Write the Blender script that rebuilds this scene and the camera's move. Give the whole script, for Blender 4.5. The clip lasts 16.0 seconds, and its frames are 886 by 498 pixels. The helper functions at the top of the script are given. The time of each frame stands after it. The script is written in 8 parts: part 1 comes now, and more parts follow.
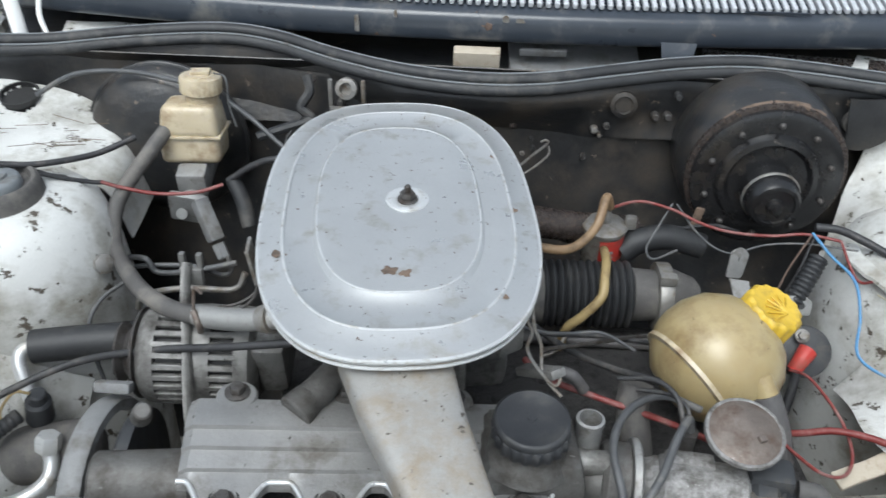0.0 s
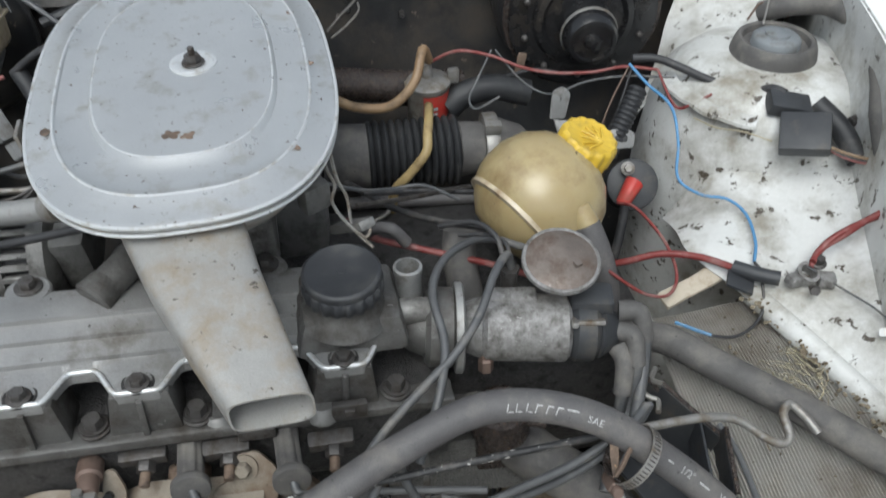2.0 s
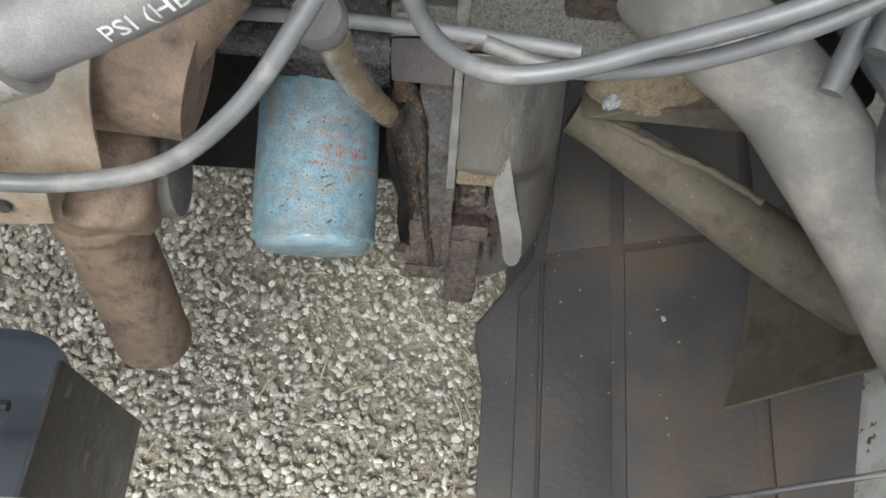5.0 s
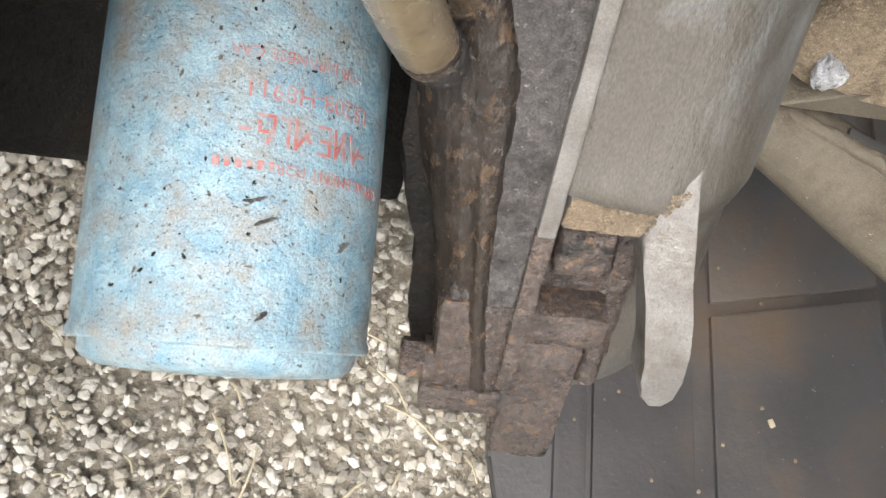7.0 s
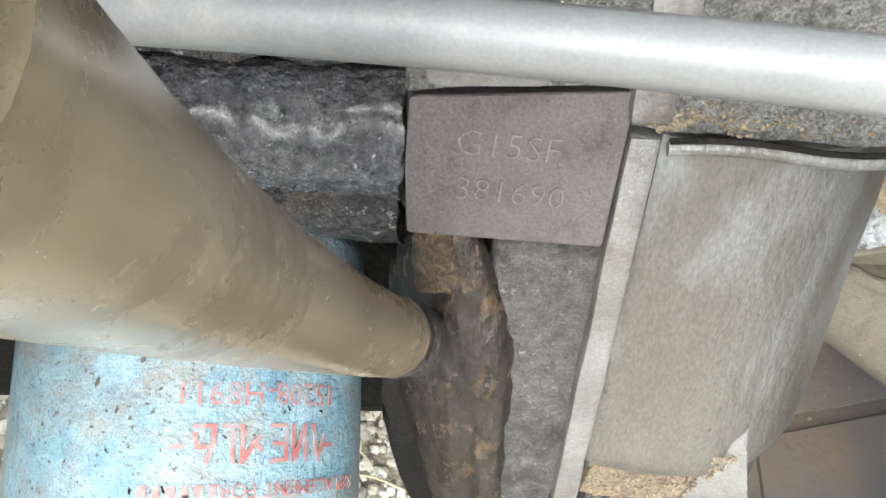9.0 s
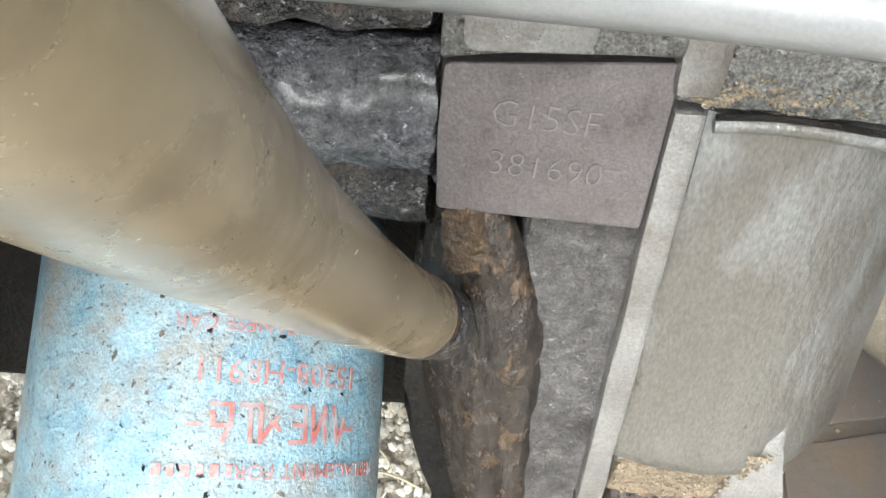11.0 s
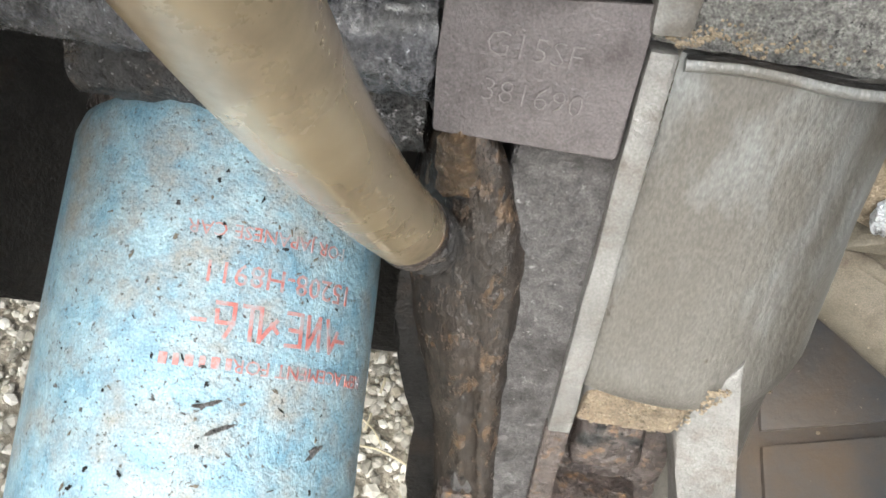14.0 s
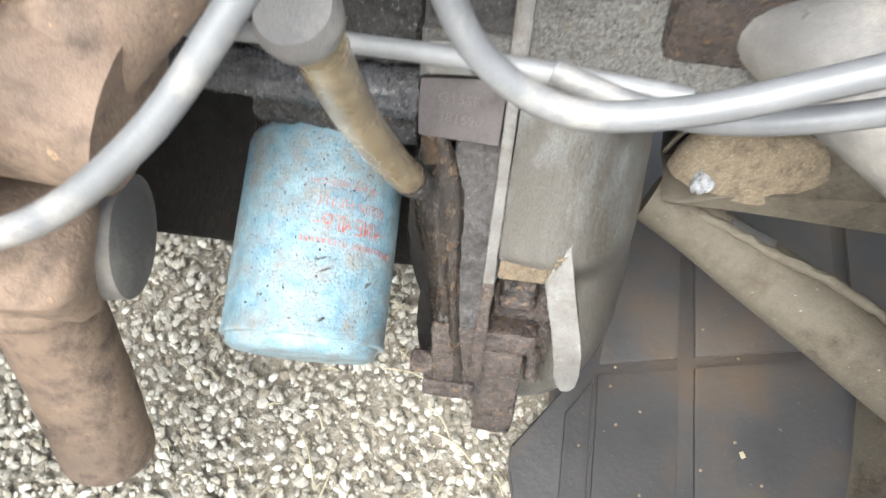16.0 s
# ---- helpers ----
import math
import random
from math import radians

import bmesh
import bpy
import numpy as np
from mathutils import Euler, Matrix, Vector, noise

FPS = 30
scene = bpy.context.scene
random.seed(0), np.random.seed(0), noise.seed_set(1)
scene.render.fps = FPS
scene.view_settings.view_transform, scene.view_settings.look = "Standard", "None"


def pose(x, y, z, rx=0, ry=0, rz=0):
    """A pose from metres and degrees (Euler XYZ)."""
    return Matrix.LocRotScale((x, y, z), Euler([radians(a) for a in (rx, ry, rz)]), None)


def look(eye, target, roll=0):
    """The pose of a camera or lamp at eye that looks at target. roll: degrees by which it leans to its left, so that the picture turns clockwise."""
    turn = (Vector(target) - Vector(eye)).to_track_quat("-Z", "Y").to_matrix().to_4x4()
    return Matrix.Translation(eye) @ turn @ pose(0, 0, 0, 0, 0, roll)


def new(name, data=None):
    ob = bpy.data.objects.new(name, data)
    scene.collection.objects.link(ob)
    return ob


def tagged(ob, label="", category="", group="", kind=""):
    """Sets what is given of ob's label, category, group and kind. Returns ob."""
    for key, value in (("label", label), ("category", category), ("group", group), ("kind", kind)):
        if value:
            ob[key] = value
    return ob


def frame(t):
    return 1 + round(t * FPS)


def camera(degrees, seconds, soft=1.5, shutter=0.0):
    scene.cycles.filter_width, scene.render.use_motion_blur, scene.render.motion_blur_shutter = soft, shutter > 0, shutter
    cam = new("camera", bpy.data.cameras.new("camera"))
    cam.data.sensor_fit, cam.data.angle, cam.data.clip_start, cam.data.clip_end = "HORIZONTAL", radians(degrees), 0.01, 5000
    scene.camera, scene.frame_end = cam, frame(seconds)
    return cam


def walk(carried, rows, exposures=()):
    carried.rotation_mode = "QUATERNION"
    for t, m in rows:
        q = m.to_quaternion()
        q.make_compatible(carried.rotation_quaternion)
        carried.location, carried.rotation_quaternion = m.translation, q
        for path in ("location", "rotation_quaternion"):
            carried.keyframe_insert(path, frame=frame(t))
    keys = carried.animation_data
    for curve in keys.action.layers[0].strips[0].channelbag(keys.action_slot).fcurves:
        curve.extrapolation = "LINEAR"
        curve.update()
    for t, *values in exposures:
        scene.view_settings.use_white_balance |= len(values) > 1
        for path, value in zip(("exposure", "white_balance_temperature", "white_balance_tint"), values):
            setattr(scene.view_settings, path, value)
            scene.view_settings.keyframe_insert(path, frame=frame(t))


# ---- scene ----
cam = camera(56.1, 16.0, shutter=0.2)
PATH = [
    (0, (0.04183, 0.02148, 1.3492), (-0.04646, 1.66392, 0.2114), 1.35),
    (0.5, (0.01, -0.01465, 1.36884), (-0.22855, 1.64191, 0.27389), 0.00),
    (1, (0.06449, -0.01389, 1.37928), (0.05578, 1.66953, 0.29945), 0.40),
    (1.5, (0.11734, -0.00673, 1.35221), (0.26049, 1.63537, 0.21951), 0.67),
    (2, (0.14137, 0.01364, 1.28234), (0.27964, 1.52175, -0.02399), -0.38),
    (2.5, (0.16443, 0.05038, 1.21874), (0.27651, 1.37915, -0.27183), -0.45),
    (3, (0.18473, 0.07023, 1.16706), (0.22559, 1.25103, -0.44664), -0.60),
    (3.5, (0.19603, 0.11583, 1.1102), (0.22189, 1.13223, -0.61209), -0.37),
    (4, (0.19592, 0.14696, 1.05029), (0.23575, 1.10772, -0.70338), 0.93),
    (4.2, (0.19181, 0.16123, 1.02453), (0.21312, 1.08047, -0.75157), 1.50),
    (6.3, (0.13641, 0.35693, 0.65147), (0.23059, 1.07054, -1.21452), 13.67),
    (6.5, (0.1316, 0.36877, 0.63645), (0.25243, 1.17654, -1.18918), 14.89),
    (7, (0.12485, 0.38456, 0.60546), (0.26543, 1.1778, -1.22511), 16.60),
    (7.5, (0.12848, 0.41437, 0.59184), (0.34401, 1.35582, -1.15951), 18.34),
    (8, (0.13221, 0.44309, 0.59227), (0.26761, 1.37185, -1.17381), 9.23),
    (8.5, (0.1347, 0.44761, 0.59873), (0.16085, 1.25352, -1.23152), 4.00),
    (9, (0.13187, 0.44798, 0.59267), (0.20132, 1.35908, -1.1864), 7.20),
    (9.5, (0.13119, 0.44491, 0.59049), (0.16265, 1.31811, -1.20854), 6.71),
    (10, (0.13106, 0.44597, 0.58471), (0.15186, 1.36532, -1.19134), 6.11),
    (12.5, (0.13026, 0.44638, 0.58639), (0.1391, 1.35172, -1.19695), 5.64),
    (13, (0.12993, 0.44328, 0.58563), (0.17213, 1.34641, -1.19835), 8.49),
    (13.5, (0.13043, 0.43816, 0.59137), (0.09501, 1.34371, -1.19152), 5.57),
    (14, (0.13534, 0.42433, 0.5905), (0.14003, 1.36216, -1.17598), 8.65),
    (14.5, (0.13656, 0.41144, 0.59657), (0.16269, 1.22657, -1.22959), 12.38),
    (15, (0.14071, 0.37906, 0.59996), (0.179, 1.12814, -1.25407), 16.42),
    (15.5, (0.15232, 0.34084, 0.65004), (0.08479, 1.18263, -1.16292), 9.88),
    (16, (0.16941, 0.3024, 0.75781), (0.05322, 1.25265, -0.99818), 1.77),
]
EXPOSURES = [(0, 0.35, 6000, 5), (0.5, 0.3, 6000, 5), (1.0, 0.4, 6000, 5), (1.5, 0.3, 6000, 5), (2.0, 0.15, 6100, 5), (2.5, 0.42, 6150, 5), (3.0, 0.85, 6000, 4), (3.5, 1.27, 6050, 5), (4.2, 1.4, 6100, 5), (6.3, 2.4, 6550, 7), (6.5, 2.5, 6550, 7), (7.0, 2.45, 6650, 11), (8.0, 2.84, 6550, 8), (9.0, 2.85, 6350, 5), (10.2, 2.85, 6300, 5), (12.5, 2.85, 6350, 4), (13.5, 2.8, 6350, 5), (14.5, 2.6, 6600, 9), (15.0, 2.55, 6650, 11), (15.5, 2.5, 6700, 10), (16.0, 2.8, 6350, 7)]
walk(cam, [(t, look(eye, target, roll)) for t, eye, target, roll in PATH], EXPOSURES)

# world, sun and sky: bright overcast day
world = bpy.data.worlds.new("overcast_sky")
scene.world = world
world.use_nodes = True
wn = world.node_tree.nodes
sky = wn.new("ShaderNodeTexSky")
sky.sky_type, sky.sun_disc = "NISHITA", False
sky.sun_elevation, sky.sun_rotation = radians(62), radians(200)
sky.air_density, sky.dust_density = 1.0, 4.0
grey = wn.new("ShaderNodeHueSaturation")
grey.inputs["Saturation"].default_value = 0.35
world.node_tree.links.new(sky.outputs[0], grey.inputs["Color"])
world.node_tree.links.new(grey.outputs[0], wn["Background"].inputs[0])
wn["Background"].inputs[1].default_value = 0.15
sun = new("sun", bpy.data.lights.new("sun", "SUN"))
sun.data.energy, sun.data.angle, sun.data.color = 1.5, radians(40), (1.0, 0.97, 0.93)
sun.matrix_world = look((-1.2, -2.6, 6.0), (0, 0.6, 0.5))


# ---- materials ----
def surface(name, base, second=None, rough=0.55, metal=0.0, scale=30.0, bump=0.15, bscale=None,
            dirt=None, dirt_amount=0.4, dscale=9.0, spots=None, spot_amount=0.3, sscale=60.0, coat=0.0, grain=0.0,
            subsurface=0.0, stretch=(1, 1, 1), spec=0.5):
    """A painted, cast or moulded surface: two tones, broad dirt, small spots and fine relief."""
    m = bpy.data.materials.new(name)
    m.use_nodes = True
    nt = m.node_tree
    n, l = nt.nodes, nt.links
    bsdf = n["Principled BSDF"]
    co = n.new("ShaderNodeTexCoord")
    mp = n.new("ShaderNodeMapping")
    mp.inputs["Scale"].default_value = stretch
    l.new(co.outputs["Object"], mp.inputs["Vector"])
    vec = mp.outputs[0]

    def noise_at(sc, detail=6.0, r=0.6):
        t = n.new("ShaderNodeTexNoise")
        t.inputs["Scale"].default_value, t.inputs["Detail"].default_value, t.inputs["Roughness"].default_value = sc, detail, r
        l.new(vec, t.inputs["Vector"])
        return t.outputs[0]

    def ramp(src, a, b):
        r = n.new("ShaderNodeMapRange")
        r.inputs["From Min"].default_value, r.inputs["From Max"].default_value = a, b
        l.new(src, r.inputs["Value"])
        return r.outputs[0]

    def mixed(fac, a, b):
        x = n.new("ShaderNodeMix")
        x.data_type = "RGBA"
        l.new(fac, x.inputs[0])
        for sock, v in ((6, a), (7, b)):
            if isinstance(v, tuple):
                x.inputs[sock].default_value = (*v, 1)
            else:
                l.new(v, x.inputs[sock])
        return x.outputs[2]

    second = second or tuple(min(1.0, c * 1.25 + 0.01) for c in base)
    col = mixed(ramp(noise_at(scale), 0.3, 0.7), base, second)
    rgh = None
    if dirt:
        f = ramp(noise_at(dscale, 8.0, 0.68), 0.62 - 0.35 * dirt_amount, 0.72 - 0.1 * dirt_amount)
        col = mixed(f, col, dirt)
        rgh = f
    if spots:
        f = ramp(noise_at(sscale, 4.0, 0.7), 0.72 - 0.22 * spot_amount, 0.75 - 0.2 * spot_amount)
        col = mixed(f, col, spots)
    if grain:
        g = n.new("ShaderNodeTexNoise")
        g.inputs["Scale"].default_value, g.inputs["Detail"].default_value = 1900.0, 2.0
        l.new(vec, g.inputs["Vector"])
        f = ramp(g.outputs[0], 0.35, 0.75)
        x = n.new("ShaderNodeMix")
        x.data_type, x.blend_type = "RGBA", "MULTIPLY"
        x.inputs[0].default_value = grain
        l.new(col, x.inputs[6])
        l.new(f, x.inputs[7])
        col = x.outputs[2]
    l.new(col, bsdf.inputs["Base Color"])
    bsdf.inputs["Metallic"].default_value = metal
    bsdf.inputs["Specular IOR Level"].default_value = spec
    r = n.new("ShaderNodeMapRange")
    r.inputs["To Min"].default_value, r.inputs["To Max"].default_value = max(0.05, rough - 0.12), min(1, rough + 0.15)
    l.new(noise_at(scale * 2.3), r.inputs["Value"])
    if rgh is not None:
        a = n.new("ShaderNodeMath")
        a.operation, a.use_clamp = "MULTIPLY_ADD", True
        l.new(rgh, a.inputs[0])
        a.inputs[1].default_value = 0.25
        l.new(r.outputs[0], a.inputs[2])
        l.new(a.outputs[0], bsdf.inputs["Roughness"])
    else:
        l.new(r.outputs[0], bsdf.inputs["Roughness"])
    if coat:
        bsdf.inputs["Coat Weight"].default_value, bsdf.inputs["Coat Roughness"].default_value = coat, 0.2
    if subsurface:
        bsdf.inputs["Subsurface Weight"].default_value = subsurface
        bsdf.inputs["Subsurface Radius"].default_value = (0.01, 0.008, 0.004)
    b = n.new("ShaderNodeBump")
    b.inputs["Strength"].default_value, b.inputs["Distance"].default_value = bump, 0.003
    l.new(noise_at(bscale or scale * 6, 5.0, 0.65), b.inputs["Height"])
    l.new(b.outputs[0], bsdf.inputs["Normal"])
    return m


M = {
    "silver": surface("silver_paint", (0.50, 0.51, 0.513), (0.58, 0.59, 0.593), 0.3, 0.55, 9, 0.08, 90, (0.40, 0.385, 0.355), 0.22, 24, (0.12, 0.08, 0.055), 0.34, 130, grain=0.15),
    "silver_dirty": surface("dirty_silver_paint", (0.38, 0.375, 0.355), (0.46, 0.45, 0.43), 0.5, 0.25, 14, 0.1, 120, (0.42, 0.32, 0.20), 0.5, 22, (0.08, 0.07, 0.06), 0.22, 130),
    "alu": surface("cast_aluminium", (0.24, 0.235, 0.225), (0.33, 0.325, 0.31), 0.48, 0.45, 24, 0.35, 300, (0.09, 0.083, 0.075), 0.42, 26, (0.05, 0.046, 0.042), 0.25, 120, grain=0.3),
    "alu_light": surface("clean_aluminium", (0.34, 0.34, 0.33), (0.44, 0.435, 0.425), 0.42, 0.45, 40, 0.3, 320, (0.18, 0.165, 0.145), 0.35, 40, grain=0.25),
    "alu_flaky": surface("corroded_aluminium", (0.25, 0.245, 0.237), (0.42, 0.41, 0.40), 0.5, 0.4, 160, 0.5, 260, (0.12, 0.11, 0.098), 0.48, 60, (0.6, 0.59, 0.57), 0.25, 200, grain=0.3),
    "bell": surface("oily_aluminium_housing", (0.082, 0.075, 0.065), (0.122, 0.116, 0.106), 0.34, 0.3, 30, 0.3, 420, (0.21, 0.222, 0.225), 0.36, 20, (0.05, 0.040, 0.031), 0.26, 150, grain=0.35, stretch=(1, 0.4, 0.4)),
    # the pale spots are glints of the oily surface, put into the colour
    "iron": surface("oily_black_iron_with_glints", (0.026, 0.025, 0.025), (0.07, 0.067, 0.067), 0.17, 0.3, 300, 1.0, 320, (0.085, 0.055, 0.03), 0.2, 70, (0.24, 0.235, 0.24), 0.52, 420, grain=0.5),
    # darker copy of the oily iron: shade round the filter is in its colour
    "iron_black_shade": surface("oily_iron_shaded_black", (0.006, 0.0058, 0.0056), (0.014, 0.0132, 0.0125), 0.5, 0.1, 90, 0.6, 260, (0.022, 0.016, 0.012), 0.22, 40, (0.045, 0.04, 0.036), 0.08, 200, grain=0.4, spec=0.1),
    "iron_grey": surface("rough_grey_iron", (0.055, 0.053, 0.052), (0.125, 0.12, 0.118), 0.36, 0.25, 300, 1.0, 500, (0.025, 0.023, 0.022), 0.33, 70, (0.24, 0.232, 0.226), 0.38, 420, grain=0.5),
    # second tone and pale spots paint the wet sheen on the black casting
    "boss": surface("wet_black_casting_with_glints", (0.042, 0.042, 0.048), (0.155, 0.155, 0.168), 0.15, 0.3, 420, 1.0, 380, (0.014, 0.013, 0.013), 0.40, 90, (0.38, 0.38, 0.41), 0.36, 520, coat=0.3, grain=0.5),
    "block_iron": surface("rough_grey_block_iron", (0.062, 0.058, 0.058), (0.16, 0.152, 0.15), 0.34, 0.25, 320, 1.0, 500, (0.03, 0.026, 0.025), 0.3, 60, (0.27, 0.262, 0.258), 0.38, 440, grain=0.5),
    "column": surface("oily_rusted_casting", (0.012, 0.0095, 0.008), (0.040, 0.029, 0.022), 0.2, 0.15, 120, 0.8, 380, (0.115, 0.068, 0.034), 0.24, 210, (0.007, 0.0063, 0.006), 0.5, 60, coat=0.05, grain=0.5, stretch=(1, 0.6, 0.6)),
    "gritty": surface("gritty_grey_casting", (0.075, 0.073, 0.068), (0.28, 0.275, 0.26), 0.5, 0.15, 600, 1.0, 520, (0.17, 0.145, 0.105), 0.12, 150, (0.028, 0.026, 0.025), 0.5, 480, grain=0.6),
    "lug_metal": surface("pale_worn_aluminium", (0.108, 0.104, 0.098), (0.185, 0.181, 0.174), 0.4, 0.3, 60, 0.35, 420, (0.085, 0.068, 0.052), 0.42, 50, (0.05, 0.044, 0.038), 0.24, 240, grain=0.3),
    "tube_tan": surface("tan_oily_tube", (0.16, 0.124, 0.076), (0.285, 0.232, 0.148), 0.24, 0.25, 30, 0.012, 200, (0.062, 0.042, 0.027), 0.46, 24, (0.36, 0.32, 0.25), 0.18, 130, coat=0.4),
    "bay_dust": surface("grey_dusty_panel", (0.30, 0.28, 0.25), (0.42, 0.40, 0.365), 0.75, 0.0, 22, 0.4, 140, (0.20, 0.165, 0.12), 0.46, 22, (0.09, 0.078, 0.062), 0.34, 80, grain=0.35),
    "grey_wire_light": surface("light_grey_cable_sheath", (0.13, 0.133, 0.136), (0.19, 0.193, 0.196), 0.42, 0.0, 40, 0.05, 200, (0.26, 0.25, 0.23), 0.25, 30, grain=0.15),
    "tarnish": surface("tarnished_steel_cover", (0.15, 0.125, 0.108), (0.25, 0.21, 0.185), 0.42, 0.3, 26, 0.2, 200, (0.115, 0.07, 0.045), 0.5, 34, (0.34, 0.31, 0.28), 0.25, 120, grain=0.3),
    "snout": surface("stained_grey_duct_paint", (0.33, 0.325, 0.31), (0.42, 0.412, 0.395), 0.4, 0.25, 16, 0.12, 140, (0.31, 0.25, 0.175), 0.5, 17, (0.09, 0.075, 0.06), 0.36, 110, grain=0.3),
    "slat": surface("grey_slat_paint", (0.44, 0.455, 0.475), (0.54, 0.555, 0.575), 0.36, 0.0, 20, 0.08, 120, (0.33, 0.325, 0.31), 0.35, 14, (0.10, 0.07, 0.05), 0.24, 60),
    "cover_alu": surface("dusty_cover_aluminium", (0.31, 0.308, 0.302), (0.42, 0.417, 0.41), 0.36, 0.5, 18, 0.25, 320, (0.19, 0.175, 0.155), 0.34, 20, (0.06, 0.055, 0.05), 0.26, 110, grain=0.3),
    "dome": surface("blue_grey_rubber_dome", (0.16, 0.175, 0.185), (0.22, 0.235, 0.245), 0.5, 0.0, 30, 0.1, 200, (0.11, 0.105, 0.095), 0.3, 30),
    "alu_grimy": surface("grimy_aluminium_casting", (0.13, 0.127, 0.12), (0.21, 0.205, 0.197), 0.42, 0.4, 26, 0.4, 320, (0.075, 0.064, 0.054), 0.48, 24, (0.30, 0.295, 0.285), 0.22, 60, grain=0.35),
    # bright bare metal, and the highlights painted on the lid's beads
    "silver_bright": surface("bright_silver_and_highlight", (0.60, 0.61, 0.61), (0.68, 0.69, 0.69), 0.3, 0.5, 40, 0.05, 200, (0.36, 0.33, 0.28), 0.3, 50, (0.15, 0.1, 0.07), 0.2, 160),
    "white_grimy": surface("grimy_white_paint", (0.66, 0.665, 0.64), (0.78, 0.785, 0.765), 0.4, 0.0, 9, 0.12, 60, (0.30, 0.275, 0.22), 0.48, 10, (0.085, 0.07, 0.052), 0.52, 45, coat=0.2, grain=0.3),
    "arm_dust": surface("dusty_tan_steel", (0.075, 0.064, 0.046), (0.13, 0.112, 0.082), 0.7, 0.05, 30, 0.4, 260, (0.05, 0.038, 0.027), 0.42, 30, (0.26, 0.225, 0.165), 0.24, 260, grain=0.4),
    "flaky_rod": surface("black_rod_with_flaking_white_paint", (0.02, 0.02, 0.021), (0.045, 0.045, 0.046), 0.4, 0.1, 60, 0.3, 300, (0.13, 0.12, 0.11), 0.3, 60, (0.62, 0.61, 0.58), 0.5, 110, grain=0.3),
    "rust": surface("rusty_steel", (0.175, 0.125, 0.092), (0.26, 0.185, 0.135), 0.7, 0.1, 45, 0.5, 260, (0.09, 0.07, 0.057), 0.4, 40, (0.38, 0.25, 0.15), 0.25, 110, grain=0.3),
    "rust_brown": surface("brown_rusted_iron", (0.034, 0.027, 0.025), (0.085, 0.066, 0.058), 0.26, 0.2, 90, 0.7, 420, (0.20, 0.115, 0.05), 0.16, 300, (0.009, 0.0085, 0.008), 0.45, 50, grain=0.4),
    "sand": surface("caked_sandy_dirt", (0.225, 0.176, 0.118), (0.37, 0.298, 0.21), 0.95, 0.0, 420, 1.0, 500, (0.15, 0.118, 0.082), 0.34, 90, (0.50, 0.45, 0.36), 0.36, 420, grain=0.5),
    "sill_dust": surface("dusty_cast_sill", (0.14, 0.108, 0.073), (0.23, 0.178, 0.12), 0.85, 0.05, 260, 0.9, 500, (0.27, 0.20, 0.13), 0.42, 120, (0.075, 0.06, 0.046), 0.3, 320, grain=0.45),
    "amber_rust": surface("oily_amber_rust", (0.030, 0.020, 0.011), (0.11, 0.066, 0.030), 0.28, 0.1, 200, 0.9, 420, (0.014, 0.011, 0.009), 0.5, 170, (0.20, 0.14, 0.075), 0.25, 420, coat=0.1, grain=0.4),
    "white": surface("dirty_white_paint", (0.68, 0.685, 0.66), (0.79, 0.795, 0.775), 0.42, 0.0, 7, 0.08, 60, (0.33, 0.31, 0.255), 0.48, 11, (0.09, 0.075, 0.055), 0.5, 46, coat=0.2, grain=0.3),
    "white_clean": surface("white_paint", (0.78, 0.78, 0.75), (0.82, 0.82, 0.80), 0.38, 0.0, 9, 0.05, 60, (0.55, 0.48, 0.38), 0.12, 12, (0.3, 0.14, 0.07), 0.12, 30, coat=0.3),
    "body_dark": surface("dusty_black_body_paint", (0.016, 0.017, 0.019), (0.046, 0.046, 0.047), 0.32, 0.0, 16, 0.4, 120, (0.088, 0.072, 0.056), 0.44, 9, (0.19, 0.155, 0.12), 0.32, 42, coat=0.15, grain=0.5),
    "bluegrey": surface("blue_black_body_paint", (0.026, 0.033, 0.044), (0.042, 0.050, 0.064), 0.3, 0.0, 12, 0.06, 90, (0.12, 0.118, 0.112), 0.26, 12, (0.2, 0.11, 0.06), 0.14, 60, coat=0.4),
    "rubber": surface("black_rubber", (0.018, 0.019, 0.021), (0.034, 0.035, 0.037), 0.52, 0.0, 25, 0.15, 200, (0.09, 0.086, 0.08), 0.25, 20),
    "rubber_dusty": surface("dusty_rubber", (0.09, 0.086, 0.083), (0.15, 0.143, 0.137), 0.65, 0.0, 22, 0.25, 240, (0.22, 0.205, 0.182), 0.42, 22, (0.03, 0.029, 0.028), 0.2, 90, grain=0.3),
    "hose_grey": surface("grey_dusty_hose", (0.098, 0.093, 0.095), (0.142, 0.136, 0.135), 0.58, 0.0, 25, 0.2, 260, (0.22, 0.203, 0.187), 0.34, 22, (0.055, 0.053, 0.052), 0.28, 110, grain=0.4),
    "sleeve": surface("grey_spiral_sleeve", (0.195, 0.187, 0.172), (0.25, 0.24, 0.22), 0.6, 0.0, 20, 0.2, 200, (0.17, 0.145, 0.115), 0.42, 25, (0.08, 0.07, 0.06), 0.25, 120, grain=0.3),
    "plastic": surface("black_plastic", (0.028, 0.03, 0.034), (0.045, 0.047, 0.05), 0.48, 0.0, 30, 0.1, 200, (0.10, 0.09, 0.075), 0.3, 25),
    "plastic_grey": surface("grey_plastic", (0.19, 0.193, 0.195), (0.26, 0.263, 0.266), 0.55, 0.0, 30, 0.1, 200, (0.13, 0.12, 0.105), 0.35, 25, grain=0.2),
